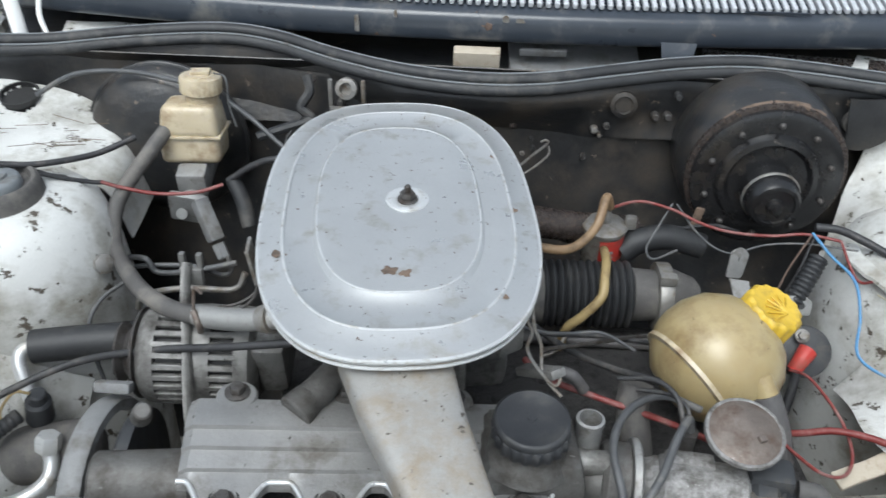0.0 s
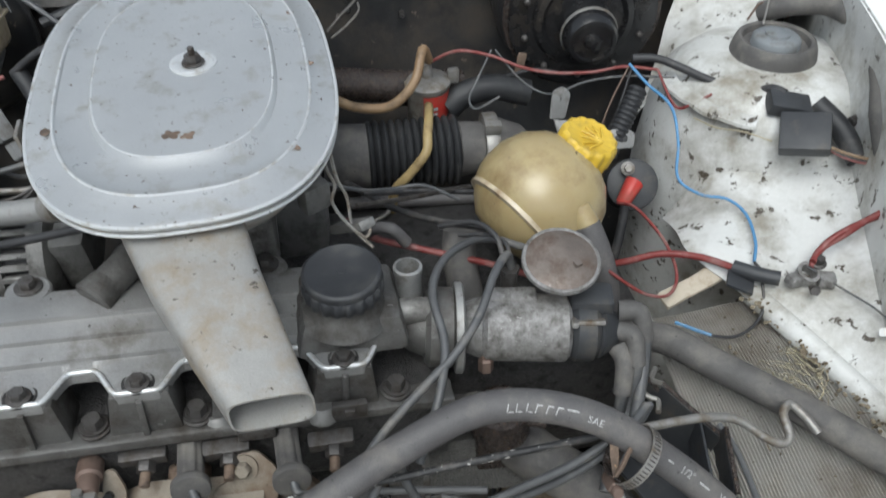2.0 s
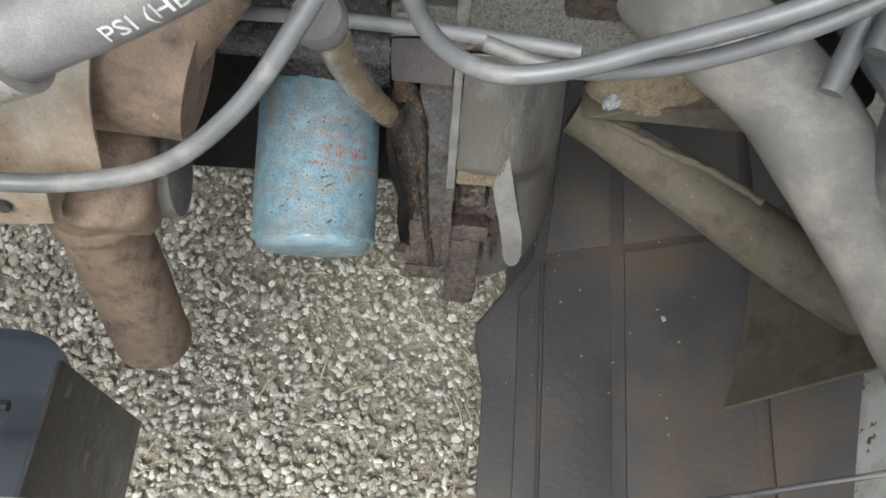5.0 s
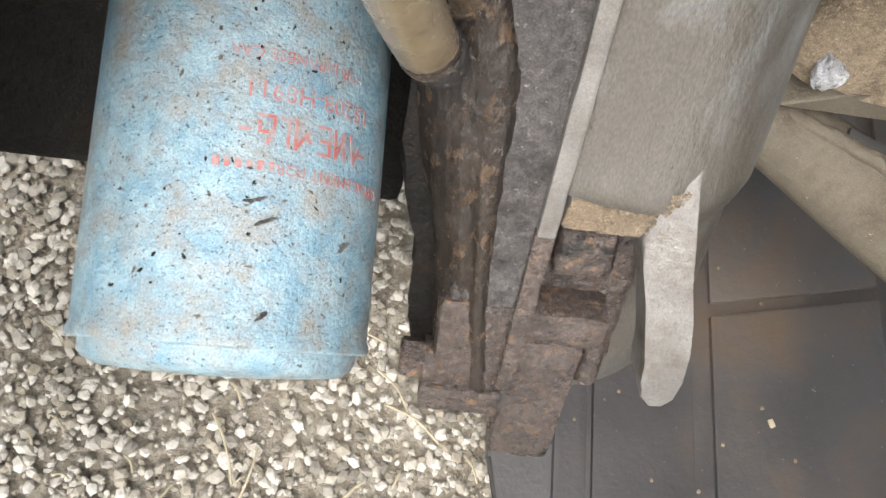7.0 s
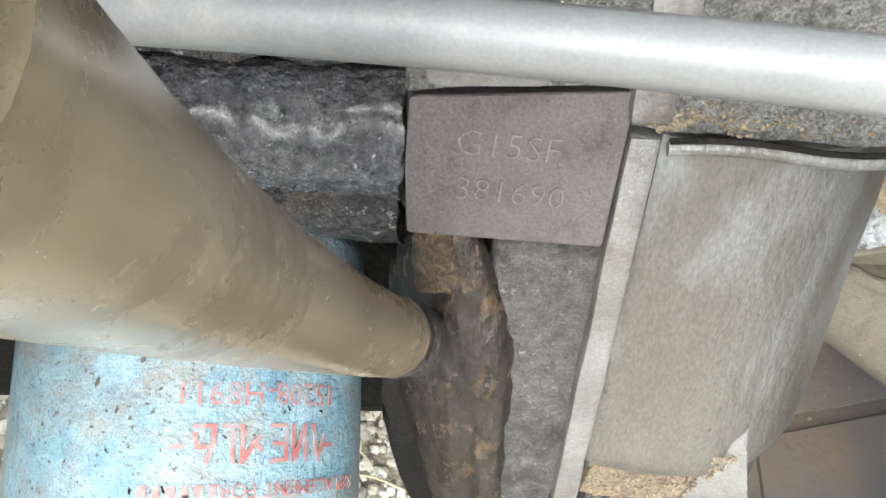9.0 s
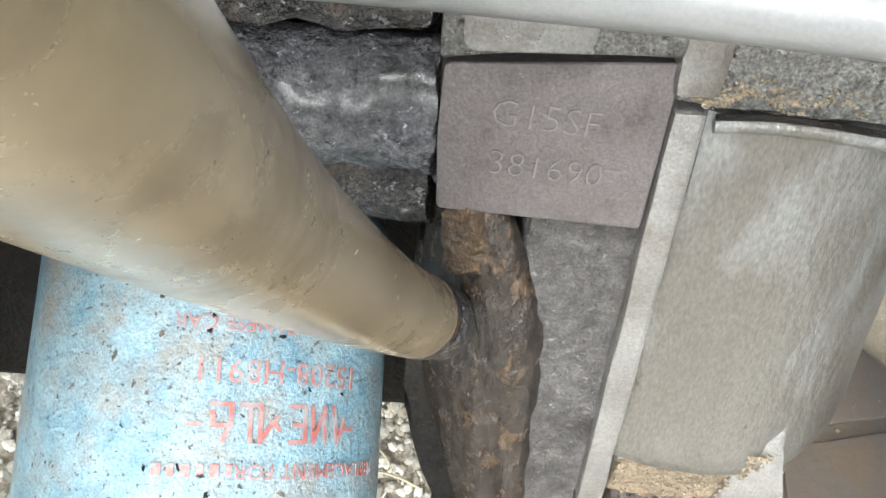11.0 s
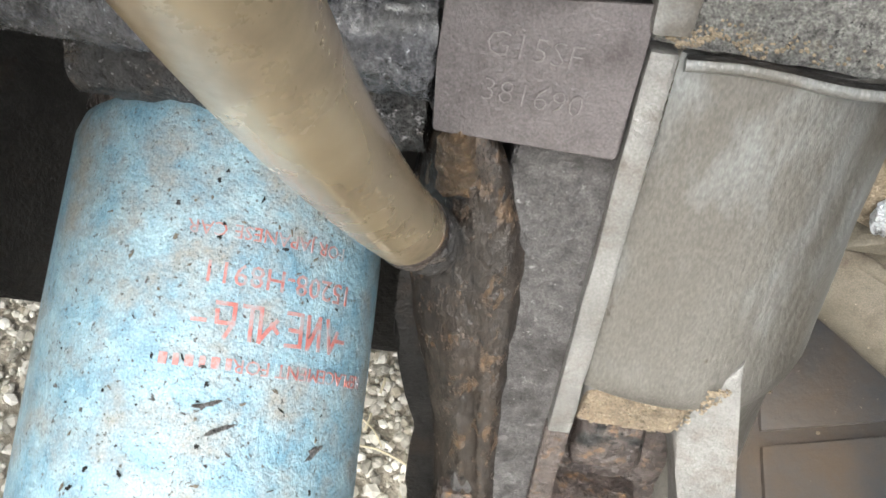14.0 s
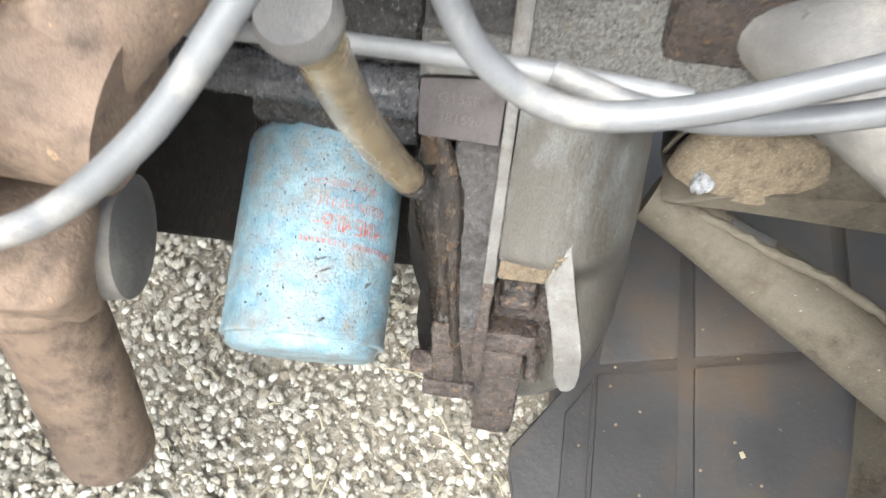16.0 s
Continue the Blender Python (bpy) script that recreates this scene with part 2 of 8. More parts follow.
    "cap_black": surface("dusty_black_cap", (0.026, 0.028, 0.032), (0.04, 0.042, 0.047), 0.5, 0.0, 40, 0.1, 300, (0.075, 0.075, 0.072), 0.3, 30, grain=0.2),
    "tank": surface("yellowed_translucent_plastic", (0.33, 0.25, 0.12), (0.44, 0.365, 0.205), 0.3, 0.0, 9, 0.04, 60, (0.20, 0.135, 0.06), 0.42, 14, (0.11, 0.085, 0.05), 0.16, 70, coat=0.25, subsurface=0.2),
    "cream": surface("aged_cream_plastic", (0.46, 0.385, 0.255), (0.58, 0.51, 0.38), 0.36, 0.0, 16, 0.06, 90, (0.27, 0.19, 0.11), 0.42, 26, (0.2, 0.15, 0.1), 0.2, 80, coat=0.25, subsurface=0.2),
    "yellow": surface("yellow_plastic_cap", (0.56, 0.37, 0.03), (0.66, 0.46, 0.06), 0.42, 0.0, 30, 0.05, 120, (0.33, 0.22, 0.05), 0.35, 40, (0.16, 0.11, 0.04), 0.2, 120),
    "filter": surface("chipped_blue_filter_paint", (0.095, 0.205, 0.28), (0.25, 0.365, 0.415), 0.34, 0.0, 130, 0.45, 500, (0.215, 0.215, 0.20), 0.52, 85, (0.045, 0.045, 0.043), 0.53, 820, coat=0.1, grain=0.35),
    "plate": surface("machined_dark_pad", (0.083, 0.072, 0.073), (0.10, 0.088, 0.089), 0.4, 0.35, 60, 0.25, 900, (0.062, 0.052, 0.052), 0.34, 90, (0.17, 0.16, 0.16), 0.2, 420, grain=0.4),
    "red": surface("red_wire_insulation", (0.15, 0.020, 0.018), (0.23, 0.045, 0.04), 0.45, 0.0, 40, 0.05, 200, (0.24, 0.13, 0.12), 0.5, 40, (0.05, 0.03, 0.028), 0.25, 120),
    "red_plastic": surface("red_plastic", (0.42, 0.03, 0.024), (0.50, 0.055, 0.04), 0.4, 0.0, 40, 0.05, 200, (0.28, 0.08, 0.06), 0.35, 40),
    "blue": surface("blue_wire_insulation", (0.07, 0.21, 0.40), (0.10, 0.26, 0.46), 0.45, 0.0, 40, 0.05, 200, (0.2, 0.25, 0.3), 0.25, 40),
    "black_wire": surface("black_wire_insulation", (0.02, 0.02, 0.022), (0.04, 0.04, 0.042), 0.5, 0.0, 40, 0.05, 200, (0.13, 0.12, 0.11), 0.3, 30),
    "grey_wire": surface("grey_cable_sheath", (0.07, 0.072, 0.075), (0.11, 0.113, 0.117), 0.42, 0.0, 40, 0.05, 200, (0.19, 0.18, 0.165), 0.3, 30, grain=0.2),
    "brown_hose": surface("brown_fuel_hose", (0.22, 0.14, 0.075), (0.29, 0.20, 0.115), 0.42, 0.0, 30, 0.06, 200, (0.12, 0.08, 0.045), 0.4, 40),
    "amber_hose": surface("amber_fuel_hose", (0.30, 0.22, 0.095), (0.38, 0.29, 0.14), 0.4, 0.0, 30, 0.06, 200, (0.16, 0.11, 0.05), 0.4, 40),
    "brass": surface("aged_brass", (0.36, 0.24, 0.11), (0.45, 0.31, 0.15), 0.5, 0.6, 40, 0.2, 200, (0.16, 0.11, 0.06), 0.3, 40),
    "copper": surface("tarnished_copper_bolt", (0.13, 0.088, 0.07), (0.19, 0.135, 0.11), 0.5, 0.3, 40, 0.2, 200, (0.11, 0.08, 0.065), 0.35, 40, (0.3, 0.24, 0.2), 0.2, 90),
    "zinc": surface("zinc_steel", (0.27, 0.26, 0.245), (0.36, 0.35, 0.33), 0.42, 0.5, 40, 0.25, 200, (0.17, 0.125, 0.08), 0.4, 50, (0.07, 0.06, 0.05), 0.2, 160, grain=0.25),
    "bolt": surface("dark_steel_bolt", (0.085, 0.08, 0.077), (0.14, 0.133, 0.127), 0.42, 0.5, 50, 0.3, 260, (0.06, 0.045, 0.035), 0.4, 60, grain=0.3),
    "heat_shield": surface("dusty_heat_shield", (0.27, 0.235, 0.185), (0.35, 0.31, 0.255), 0.7, 0.15, 20, 0.3, 160, (0.19, 0.12, 0.075), 0.5, 18, (0.09, 0.06, 0.04), 0.25, 90, grain=0.3),
    "mat": surface("dusty_brown_rubber_mat", (0.60, 0.58, 0.53), (0.72, 0.70, 0.65), 0.85, 0.0, 16, 0.3, 240, (0.40, 0.35, 0.28), 0.38, 9, (0.74, 0.71, 0.63), 0.24, 150, grain=0.25),
    "label_yellow": surface("yellow_paper_label", (0.72, 0.52, 0.03), (0.78, 0.6, 0.06), 0.6, 0.0, 30, 0.03, 100, (0.6, 0.55, 0.4), 0.2, 30),
    # print on labels; also blackens holes and gaps in place of their shade
    "ink_and_shade": surface("black_ink_and_shade", (0.02, 0.02, 0.02), (0.03, 0.03, 0.03), 0.6, 0.0, 30, 0.02),
    "red_ink": surface("worn_red_print", (0.22, 0.055, 0.045), (0.27, 0.10, 0.085), 0.5, 0.0, 120, 0.02, 300, (0.19, 0.24, 0.26), 0.55, 260),
    "white_ink": surface("worn_white_print", (0.34, 0.34, 0.335), (0.44, 0.44, 0.43), 0.6, 0.0, 60, 0.02, 300, (0.16, 0.16, 0.16), 0.42, 120),
    "engrave": surface("engraved_bright_metal", (0.10, 0.092, 0.092), (0.135, 0.125, 0.122), 0.4, 0.3, 300, 0.02, 300, (0.08, 0.07, 0.07), 0.5, 260),
    "glass": surface("dusty_clear_plastic", (0.36, 0.33, 0.29), (0.44, 0.41, 0.36), 0.25, 0.0, 30, 0.04, 100, (0.2, 0.16, 0.12), 0.3, 40, coat=0.4),
    "foil": surface("crumpled_foil", (0.36, 0.38, 0.41), (0.6, 0.62, 0.65), 0.3, 0.7, 420, 0.9, 400, (0.09, 0.085, 0.08), 0.36, 300),
    "undertray": surface("grimy_black_undertray", (0.044, 0.043, 0.044), (0.066, 0.064, 0.064), 0.42, 0.0, 10, 0.2, 120, (0.092, 0.066, 0.045), 0.42, 9, (0.19, 0.165, 0.13), 0.15, 240, grain=0.3),
    "gloss_black": surface("oily_glossy_black_enamel", (0.011, 0.011, 0.012), (0.02, 0.02, 0.021), 0.22, 0.0, 30, 0.15, 160, (0.035, 0.029, 0.024), 0.25, 22, (0.12, 0.105, 0.09), 0.2, 90, coat=0.2, grain=0.2),
    "crumbs": surface("dark_soil_crumbs", (0.07, 0.055, 0.037), (0.19, 0.15, 0.10), 0.95, 0.0, 120, 0.6, 400, (0.30, 0.26, 0.19), 0.4, 60),
    "straw": surface("dry_straw", (0.30, 0.265, 0.175), (0.40, 0.355, 0.25), 0.8, 0.0, 60, 0.1),
    "wood": surface("dirty_wooden_strip", (0.42, 0.37, 0.29), (0.52, 0.46, 0.38), 0.8, 0.0, 30, 0.3, 150, (0.25, 0.18, 0.11), 0.4, 30),
}


def gravel_material(name, tones, rough=0.9):
    m = bpy.data.materials.new(name)
    m.use_nodes = True
    n, l = m.node_tree.nodes, m.node_tree.links
    geo = n.new("ShaderNodeNewGeometry")
    ramp = n.new("ShaderNodeValToRGB")
    e = ramp.color_ramp.elements
    e[0].color, e[1].color = (*tones[0], 1), (*tones[-1], 1)
    for i, c in enumerate(tones[1:-1], 1):
        e.new(i / (len(tones) - 1)).color = (*c, 1)
    l.new(geo.outputs["Random Per Island"], ramp.inputs[0])
    t = n.new("ShaderNodeTexNoise")
    t.inputs["Scale"].default_value = 180
    co = n.new("ShaderNodeTexCoord")
    l.new(co.outputs["Object"], t.inputs["Vector"])
    x = n.new("ShaderNodeMix")
    x.data_type, x.blend_type = "RGBA", "MULTIPLY"
    x.inputs[0].default_value = 0.5
    l.new(ramp.outputs[0], x.inputs[6])
    l.new(t.outputs[0], x.inputs[7])
    l.new(x.outputs[2], n["Principled BSDF"].inputs["Base Color"])
    n["Principled BSDF"].inputs["Roughness"].default_value = rough
    return m


M["gravel"] = gravel_material("grey_gravel", [(0.18, 0.165, 0.135), (0.36, 0.335, 0.285), (0.58, 0.55, 0.485), (0.27, 0.235, 0.175), (0.44, 0.41, 0.345), (0.70, 0.675, 0.60)])
M["dirt"] = surface("gravelly_earth", (0.27, 0.24, 0.19), (0.40, 0.36, 0.295), 0.95, 0.0, 120, 1.0, 260, (0.42, 0.395, 0.34), 0.35, 60, (0.10, 0.09, 0.07), 0.35, 200, grain=0.3)
M["grass"] = gravel_material("green_grass", [(0.08, 0.15, 0.03), (0.15, 0.26, 0.05), (0.22, 0.33, 0.07), (0.33, 0.37, 0.12)], 0.7)


# ---- shaping helpers ----
ROOT = {}


def thing(name, at, label, category, group="", kind=""):
    """A top-level Empty at a thing's base."""
    ob = new(name)
    ob.empty_display_size = 0.03
    ob.location = at
    ROOT[ob.name] = Vector(at)
    return tagged(ob, label, category, group, kind)


def finish(bm, name, material, origin=Vector((0, 0, 0)), smooth=40):
    bmesh.ops.recalc_face_normals(bm, faces=bm.faces)
    bmesh.ops.translate(bm, verts=bm.verts, vec=-origin)
    me = bpy.data.meshes.new(name)
    bm.to_mesh(me)
    bm.free()
    if smooth:
        me.shade_smooth()
        me.set_sharp_from_angle(angle=radians(smooth))
    me.materials.append(M[material])
    return me


def part(name, bm, material, parent, label="", smooth=40):
    """One mesh under a thing or a part; the bmesh is given in world coordinates."""
    origin = ROOT[parent.name]
    ob = new(name, finish(bm, name, material, origin, smooth))
    ob.parent = parent
    ROOT[ob.name] = origin
    if label:
        ob["label"] = label
    return ob


def single(name, bm, material, label, category, group="", kind="", smooth=40):
    """A thing of one mesh."""
    lo = Vector([min(v.co[i] for v in bm.verts) for i in range(3)])
    hi = Vector([max(v.co[i] for v in bm.verts) for i in range(3)])
    at = Vector(((lo.x + hi.x) / 2, (lo.y + hi.y) / 2, lo.z))
    ob = new(name, finish(bm, name, material, at, smooth))
    ob.location = at
    ROOT[ob.name] = at
    return tagged(ob, label, category, group, kind)


def add(*bms):
    """Joins several bmeshes into the first."""
    a = bms[0]
    for b in bms[1:]:
        me = bpy.data.meshes.new("joined")
        b.to_mesh(me)
        b.free()
        a.from_mesh(me)
        bpy.data.meshes.remove(me)
    return a


def frame_of(axis, hint=(0, 0, 1)):
    """A turn whose z is axis."""
    z = Vector(axis).normalized()
    h = Vector(hint)
    if abs(z.dot(h.normalized())) > 0.98:
        h = Vector((0, 1, 0))
    x = h.cross(z).normalized()
    return Matrix((x, z.cross(x), z)).transposed().to_4x4()


def box(c, size, turn=None, bevel=0.002, taper=None, seg=2):
    bm = bmesh.new()
    bmesh.ops.create_cube(bm, size=1)
    for v in bm.verts:
        k = taper if (taper and v.co.z > 0) else (1, 1)
        v.co = Vector((v.co.x * size[0] * k[0], v.co.y * size[1] * k[1], v.co.z * size[2]))
    if bevel:
        bmesh.ops.bevel(bm, geom=bm.edges[:], offset=min(bevel, 0.45 * min(size)), segments=seg, profile=0.6, affect="EDGES")
    m = Matrix.Translation(c)
    if turn is not None:
        m = m @ (turn if isinstance(turn, Matrix) else pose(0, 0, 0, *turn))
    bmesh.ops.transform(bm, matrix=m, verts=bm.verts)
    return bm


def lathe(profile, at, axis=(0, 0, 1), seg=32, flutes=0, depth=0.0, close=True, squash=(1, 1), turn=None):
    """A turned shape: profile of (radius, height along axis). flutes: grips round it."""
    bm = bmesh.new()
    m = Matrix.Translation(at) @ (turn if turn is not None else frame_of(axis))
    rings = []
    for r, h in profile:
        ring = []
        for i in range(seg):
            a = 2 * math.pi * i / seg
            k = 1 - depth * (0.5 + 0.5 * math.cos(flutes * a)) if flutes else 1
            ring.append(bm.verts.new(m @ Vector((r * k * math.cos(a) * squash[0], r * k * math.sin(a) * squash[1], h))))
        rings.append(ring)
    for a, b in zip(rings, rings[1:]):
        for i in range(seg):
            j = (i + 1) % seg
            bm.faces.new((a[i], a[j], b[j], b[i]))
    if close:
        bm.faces.new(rings[0][::-1])
        bm.faces.new(rings[-1])
    return bm


def rod(a, b, r, r2=None, seg=14, bevel=0.0):
    a, b = Vector(a), Vector(b)
    h = (b - a).length
    r2 = r if r2 is None else r2
    k = min(bevel, r * 0.6, h * 0.3)
    prof = [(r - k, 0), (r, k), (r2, h - k), (r2 - k, h)] if k else [(r, 0), (r2, h)]
    return lathe(prof, a, b - a, seg)


def spline(pts, steps=7):
    p = [Vector(q) for q in pts]
    p = [2 * p[0] - p[1]] + p + [2 * p[-1] - p[-2]]
    out = []
    for i in range(1, len(p) - 2):
        a, b, c, d = p[i - 1:i + 3]
        for s in range(steps):
            t = s / steps
            out.append(0.5 * (2 * b + (c - a) * t + (2 * a - 5 * b + 4 * c - d) * t * t + (3 * b - a - 3 * c + d) * t ** 3))
    out.append(p[-2])
    return out


def tube(pts, r, seg=10, steps=7, ribs=0, rib=0.0, r_end=None, flat=1.0):
    """A hose or wire along smoothed points. ribs: number of rings along it."""
    line = spline(pts, steps) if steps > 1 else [Vector(q) for q in pts]
    if ribs:
        fine, total = [], sum((b - a).length for a, b in zip(line, line[1:]))
        n = ribs * 4
        acc, k = 0.0, 0
        for i in range(n + 1):
            want = total * i / n
            while k < len(line) - 2 and acc + (line[k + 1] - line[k]).length < want:
                acc += (line[k + 1] - line[k]).length
                k += 1
            seglen = max((line[k + 1] - line[k]).length, 1e-9)
            fine.append(line[k].lerp(line[k + 1], min(1, (want - acc) / seglen)))
        line = fine
    bm = bmesh.new()
    rings, x = [], None
    for i, q in enumerate(line):
        d = (line[min(i + 1, len(line) - 1)] - line[max(i - 1, 0)]).normalized()
        if x is None:
            x = d.orthogonal().normalized()
        x = (x - d * x.dot(d)).normalized()
        y = d.cross(x)
        k = r + (r_end - r) * i / (len(line) - 1) if r_end is not None else r
        if ribs:
            k += (0, rib * 0.8, rib, rib * 0.8)[i % 4]
        rings.append([bm.verts.new(q + k * (math.cos(2 * math.pi * j / seg) * x + flat * math.sin(2 * math.pi * j / seg) * y)) for j in range(seg)])
    for a, b in zip(rings, rings[1:]):
        for j in range(seg):
            bm.faces.new((a[j], a[(j + 1) % seg], b[(j + 1) % seg], b[j]))
    bm.faces.new(rings[0][::-1])
    bm.faces.new(rings[-1])
    return bm


def prism(poly, o, u, v, thick, bevel=0.002, seg=2, rounds=0):
    """A plate: polygon in the plane o + a*u + b*v, thick along u x v. rounds: corner rounding steps."""
    u, v, o = Vector(u).normalized(), Vector(v), Vector(o)
    w = u.cross(v).normalized()
    v = w.cross(u)
    if rounds:
        poly = rounded(poly, rounds)
    bm = bmesh.new()
    low = [bm.verts.new(o + a * u + b * v) for a, b in poly]
    top = [bm.verts.new(q.co + w * thick) for q in low]
    bm.faces.new(low[::-1])
    bm.faces.new(top)
    for i in range(len(low)):
        j = (i + 1) % len(low)
        bm.faces.new((low[i], low[j], top[j], top[i]))
    if bevel:
        bmesh.ops.bevel(bm, geom=[e for e in bm.edges if any(len(f.verts) > 4 or True for f in e.link_faces)], offset=bevel, segments=seg, profile=0.6, affect="EDGES", clamp_overlap=True)
    return bm


def rounded(poly, r, n=4):
    out = []
    for i, p in enumerate(poly):
        a, b, c = Vector(poly[i - 1]), Vector(p), Vector(poly[(i + 1) % len(poly)])
        k = min(r, (a - b).length * 0.45, (c - b).length * 0.45)
        s, e = b + (a - b).normalized() * k, b + (c - b).normalized() * k
        for j in range(n + 1):
            t = j / n
            out.append(tuple((1 - t) ** 2 * s + 2 * t * (1 - t) * b + t * t * e))
    return out


def sheet(rows, thick=0.0015, smooth_steps=4, rough=0.0, freq=9.0):
    """A formed panel: rows of points, smoothed both ways, with thickness and slight dents."""
    lines = [spline(r, smooth_steps) for r in rows]
    cols = list(zip(*lines))
    grid = [spline(c, smooth_steps) for c in cols]
    bm = bmesh.new()
    vs = [[bm.verts.new(q + Vector((0, 0, rough * noise.noise(q * freq))) + Vector((rough * noise.noise(q * freq + Vector((5, 1, 2))), 0, 0))) for q in line] for line in grid]
    for a, b in zip(vs, vs[1:]):
        for i in range(len(a) - 1):
            bm.faces.new((a[i], a[i + 1], b[i + 1], b[i]))
    bmesh.ops.recalc_face_normals(bm, faces=bm.faces)
    if thick:
        bmesh.ops.solidify(bm, geom=bm.faces[:] + bm.verts[:] + bm.edges[:], thickness=thick)
    return bm


def hexbolt(at, axis, r=0.008, h=0.006, washer=0.012):
    z = Vector(axis).normalized()
    at = Vector(at)
    b = lathe([(r * 0.96, 0), (r, h * 0.15), (r, h * 0.8), (r * 0.88, h)], at + z * 0.002, axis, 6)
    if washer:
        b = add(b, lathe([(washer, 0), (washer, 0.0018), (washer * 0.9, 0.0024)], at, axis, 18))
    return b


def lettering(text, size, m, material, thick=0.0003, name="lettering", bold=0.0):
    """Flat writing as a mesh, built-in font, in the x-y plane of m."""
    cu = bpy.data.curves.new(name, "FONT")
    cu.body, cu.size, cu.extrude, cu.offset = text, size, thick, bold
    cu.align_x, cu.align_y, cu.resolution_u = "CENTER", "CENTER", 2
    ob = bpy.data.objects.new(name, cu)
    scene.collection.objects.link(ob)
    me = bpy.data.meshes.new_from_object(ob.evaluated_get(bpy.context.evaluated_depsgraph_get()))
    bm = bmesh.new()
    bm.from_mesh(me)
    bpy.data.objects.remove(ob)
    bpy.data.curves.remove(cu)
    bpy.data.meshes.remove(me)
    bmesh.ops.transform(bm, matrix=m, verts=bm.verts)
    return bm


def wrap_on(bm, place):
    """Moves every vertex (x, y, z) to place(x, y, z)."""
    for v in bm.verts:
        v.co = place(v.co.x, v.co.y, v.co.z)
    return bm


def hose(name, pts, r, material, label, category="hose", group="", **kw):
    """A hose, wire or rod of one mesh along points."""
    return single(name, tube(pts, r, **kw), material, label, category, group)


# ---- ground ----
GZ = 0.02


def ground_sheet():
    bm = bmesh.new()
    bmesh.ops.create_grid(bm, x_segments=40, y_segments=40, size=60)
    for v in bm.verts:
        v.co.z = GZ - 0.004
    return bm


ground = new("ground", finish(ground_sheet(), "ground", "dirt"))
tagged(ground, "pale gravelly earth under and round the car", "ground", kind="structure")


def stones(count, x0, x1, y0, y1, rmin, rmax, seed):
    """Loose stones as low faceted lumps, joined."""
    rng = random.Random(seed)
    base = bmesh.new()
    bmesh.ops.create_icosphere(base, subdivisions=1, radius=1)
    vs = [v.co.copy() for v in base.verts]
    fs = [[v.index for v in f.verts] for f in base.faces]
    base.free()
    verts, faces = [], []
    for _ in range(count):
        r = rmin + (rmax - rmin) * rng.random() ** 2.2
        p, q = rng.random(), rng.random()
        if x1 - x0 > 2:
            p, q = 1 - p ** 1.6 * (0.6 + 0.4 * rng.random()), 0.5 + (q - 0.5) * (0.5 + 0.5 * rng.random())
        c = Vector((x0 + (x1 - x0) * p, y0 + (y1 - y0) * q, GZ + r * rng.uniform(-0.1, 0.35)))
        q = Euler((rng.uniform(0, 6.3), rng.uniform(0, 6.3), rng.uniform(0, 6.3))).to_matrix()
        sc = Vector((1, rng.uniform(0.55, 0.95), rng.uniform(0.4, 0.7))) * r
        k = len(verts)
        turn = Euler((rng.uniform(-0.4, 0.4), rng.uniform(-0.4, 0.4), rng.uniform(0, 6.3))).to_matrix()
        for v in vs:
            p = q @ v * rng.uniform(0.82, 1.1)
            verts.append(c + turn @ Vector((p.x * sc.x, p.y * sc.y, p.z * sc.z)))
        faces += [[k + i for i in f] for f in fs]
    me = bpy.data.meshes.new("gravel")
    me.from_pydata([tuple(v) for v in verts], [], faces)
    me.materials.append(M["gravel"])
    return me


gravel = new("gravel", stones(42000, -0.62, 0.5, 0.18, 1.15, 0.0019, 0.0068, 4))
tagged(gravel, "loose grey and pale gravel on the ground under the engine bay", "gravel", kind="stuff")
gravel_wide = new("gravel", stones(9000, -4.6, -0.85, -1.2, 4.6, 0.006, 0.018, 9))
tagged(gravel_wide, "pale dry gravel beside the car", "gravel", kind="stuff")

# a few dry straws on the gravel
for i, (x, y, a, ln) in enumerate([(0.035, 0.47, 115, 0.05), (0.055, 0.455, 80, 0.035), (0.16, 0.50, 150, 0.045), (0.145, 0.52, 130, 0.04), (0.11, 0.56, 170, 0.05), (0.0, 0.43, 60, 0.03), (0.09, 0.43, 20, 0.03)]):
    d = Vector((math.cos(radians(a)), math.sin(radians(a)), 0)) * ln / 2
    c = Vector((x, y, GZ + 0.009))
    single("straw", tube([c - d, c + Vector((0.002, 0.003, 0.003)), c + d], 0.0009, 5, 3), "straw", "dry yellow straw lying on the gravel", "straw", "straws on the gravel")


for i in range(46):
    rng = random.Random(1500 + i)
    a, ln = rng.uniform(0, 6.3), rng.uniform(0.008, 0.03)
    d = Vector((math.cos(a), math.sin(a), rng.uniform(-0.1, 0.1))) * ln / 2
    c = Vector((rng.uniform(-0.12, 0.22), rng.uniform(0.33, 0.66), GZ + rng.uniform(0.007, 0.011)))
    single("straw", tube([c - d, c + Vector((0.001, 0.002, 0.001)), c + d], rng.uniform(0.0006, 0.0011), 5, 2), "straw", "dry yellow straw lying on the gravel", "straw", "straws on the gravel")


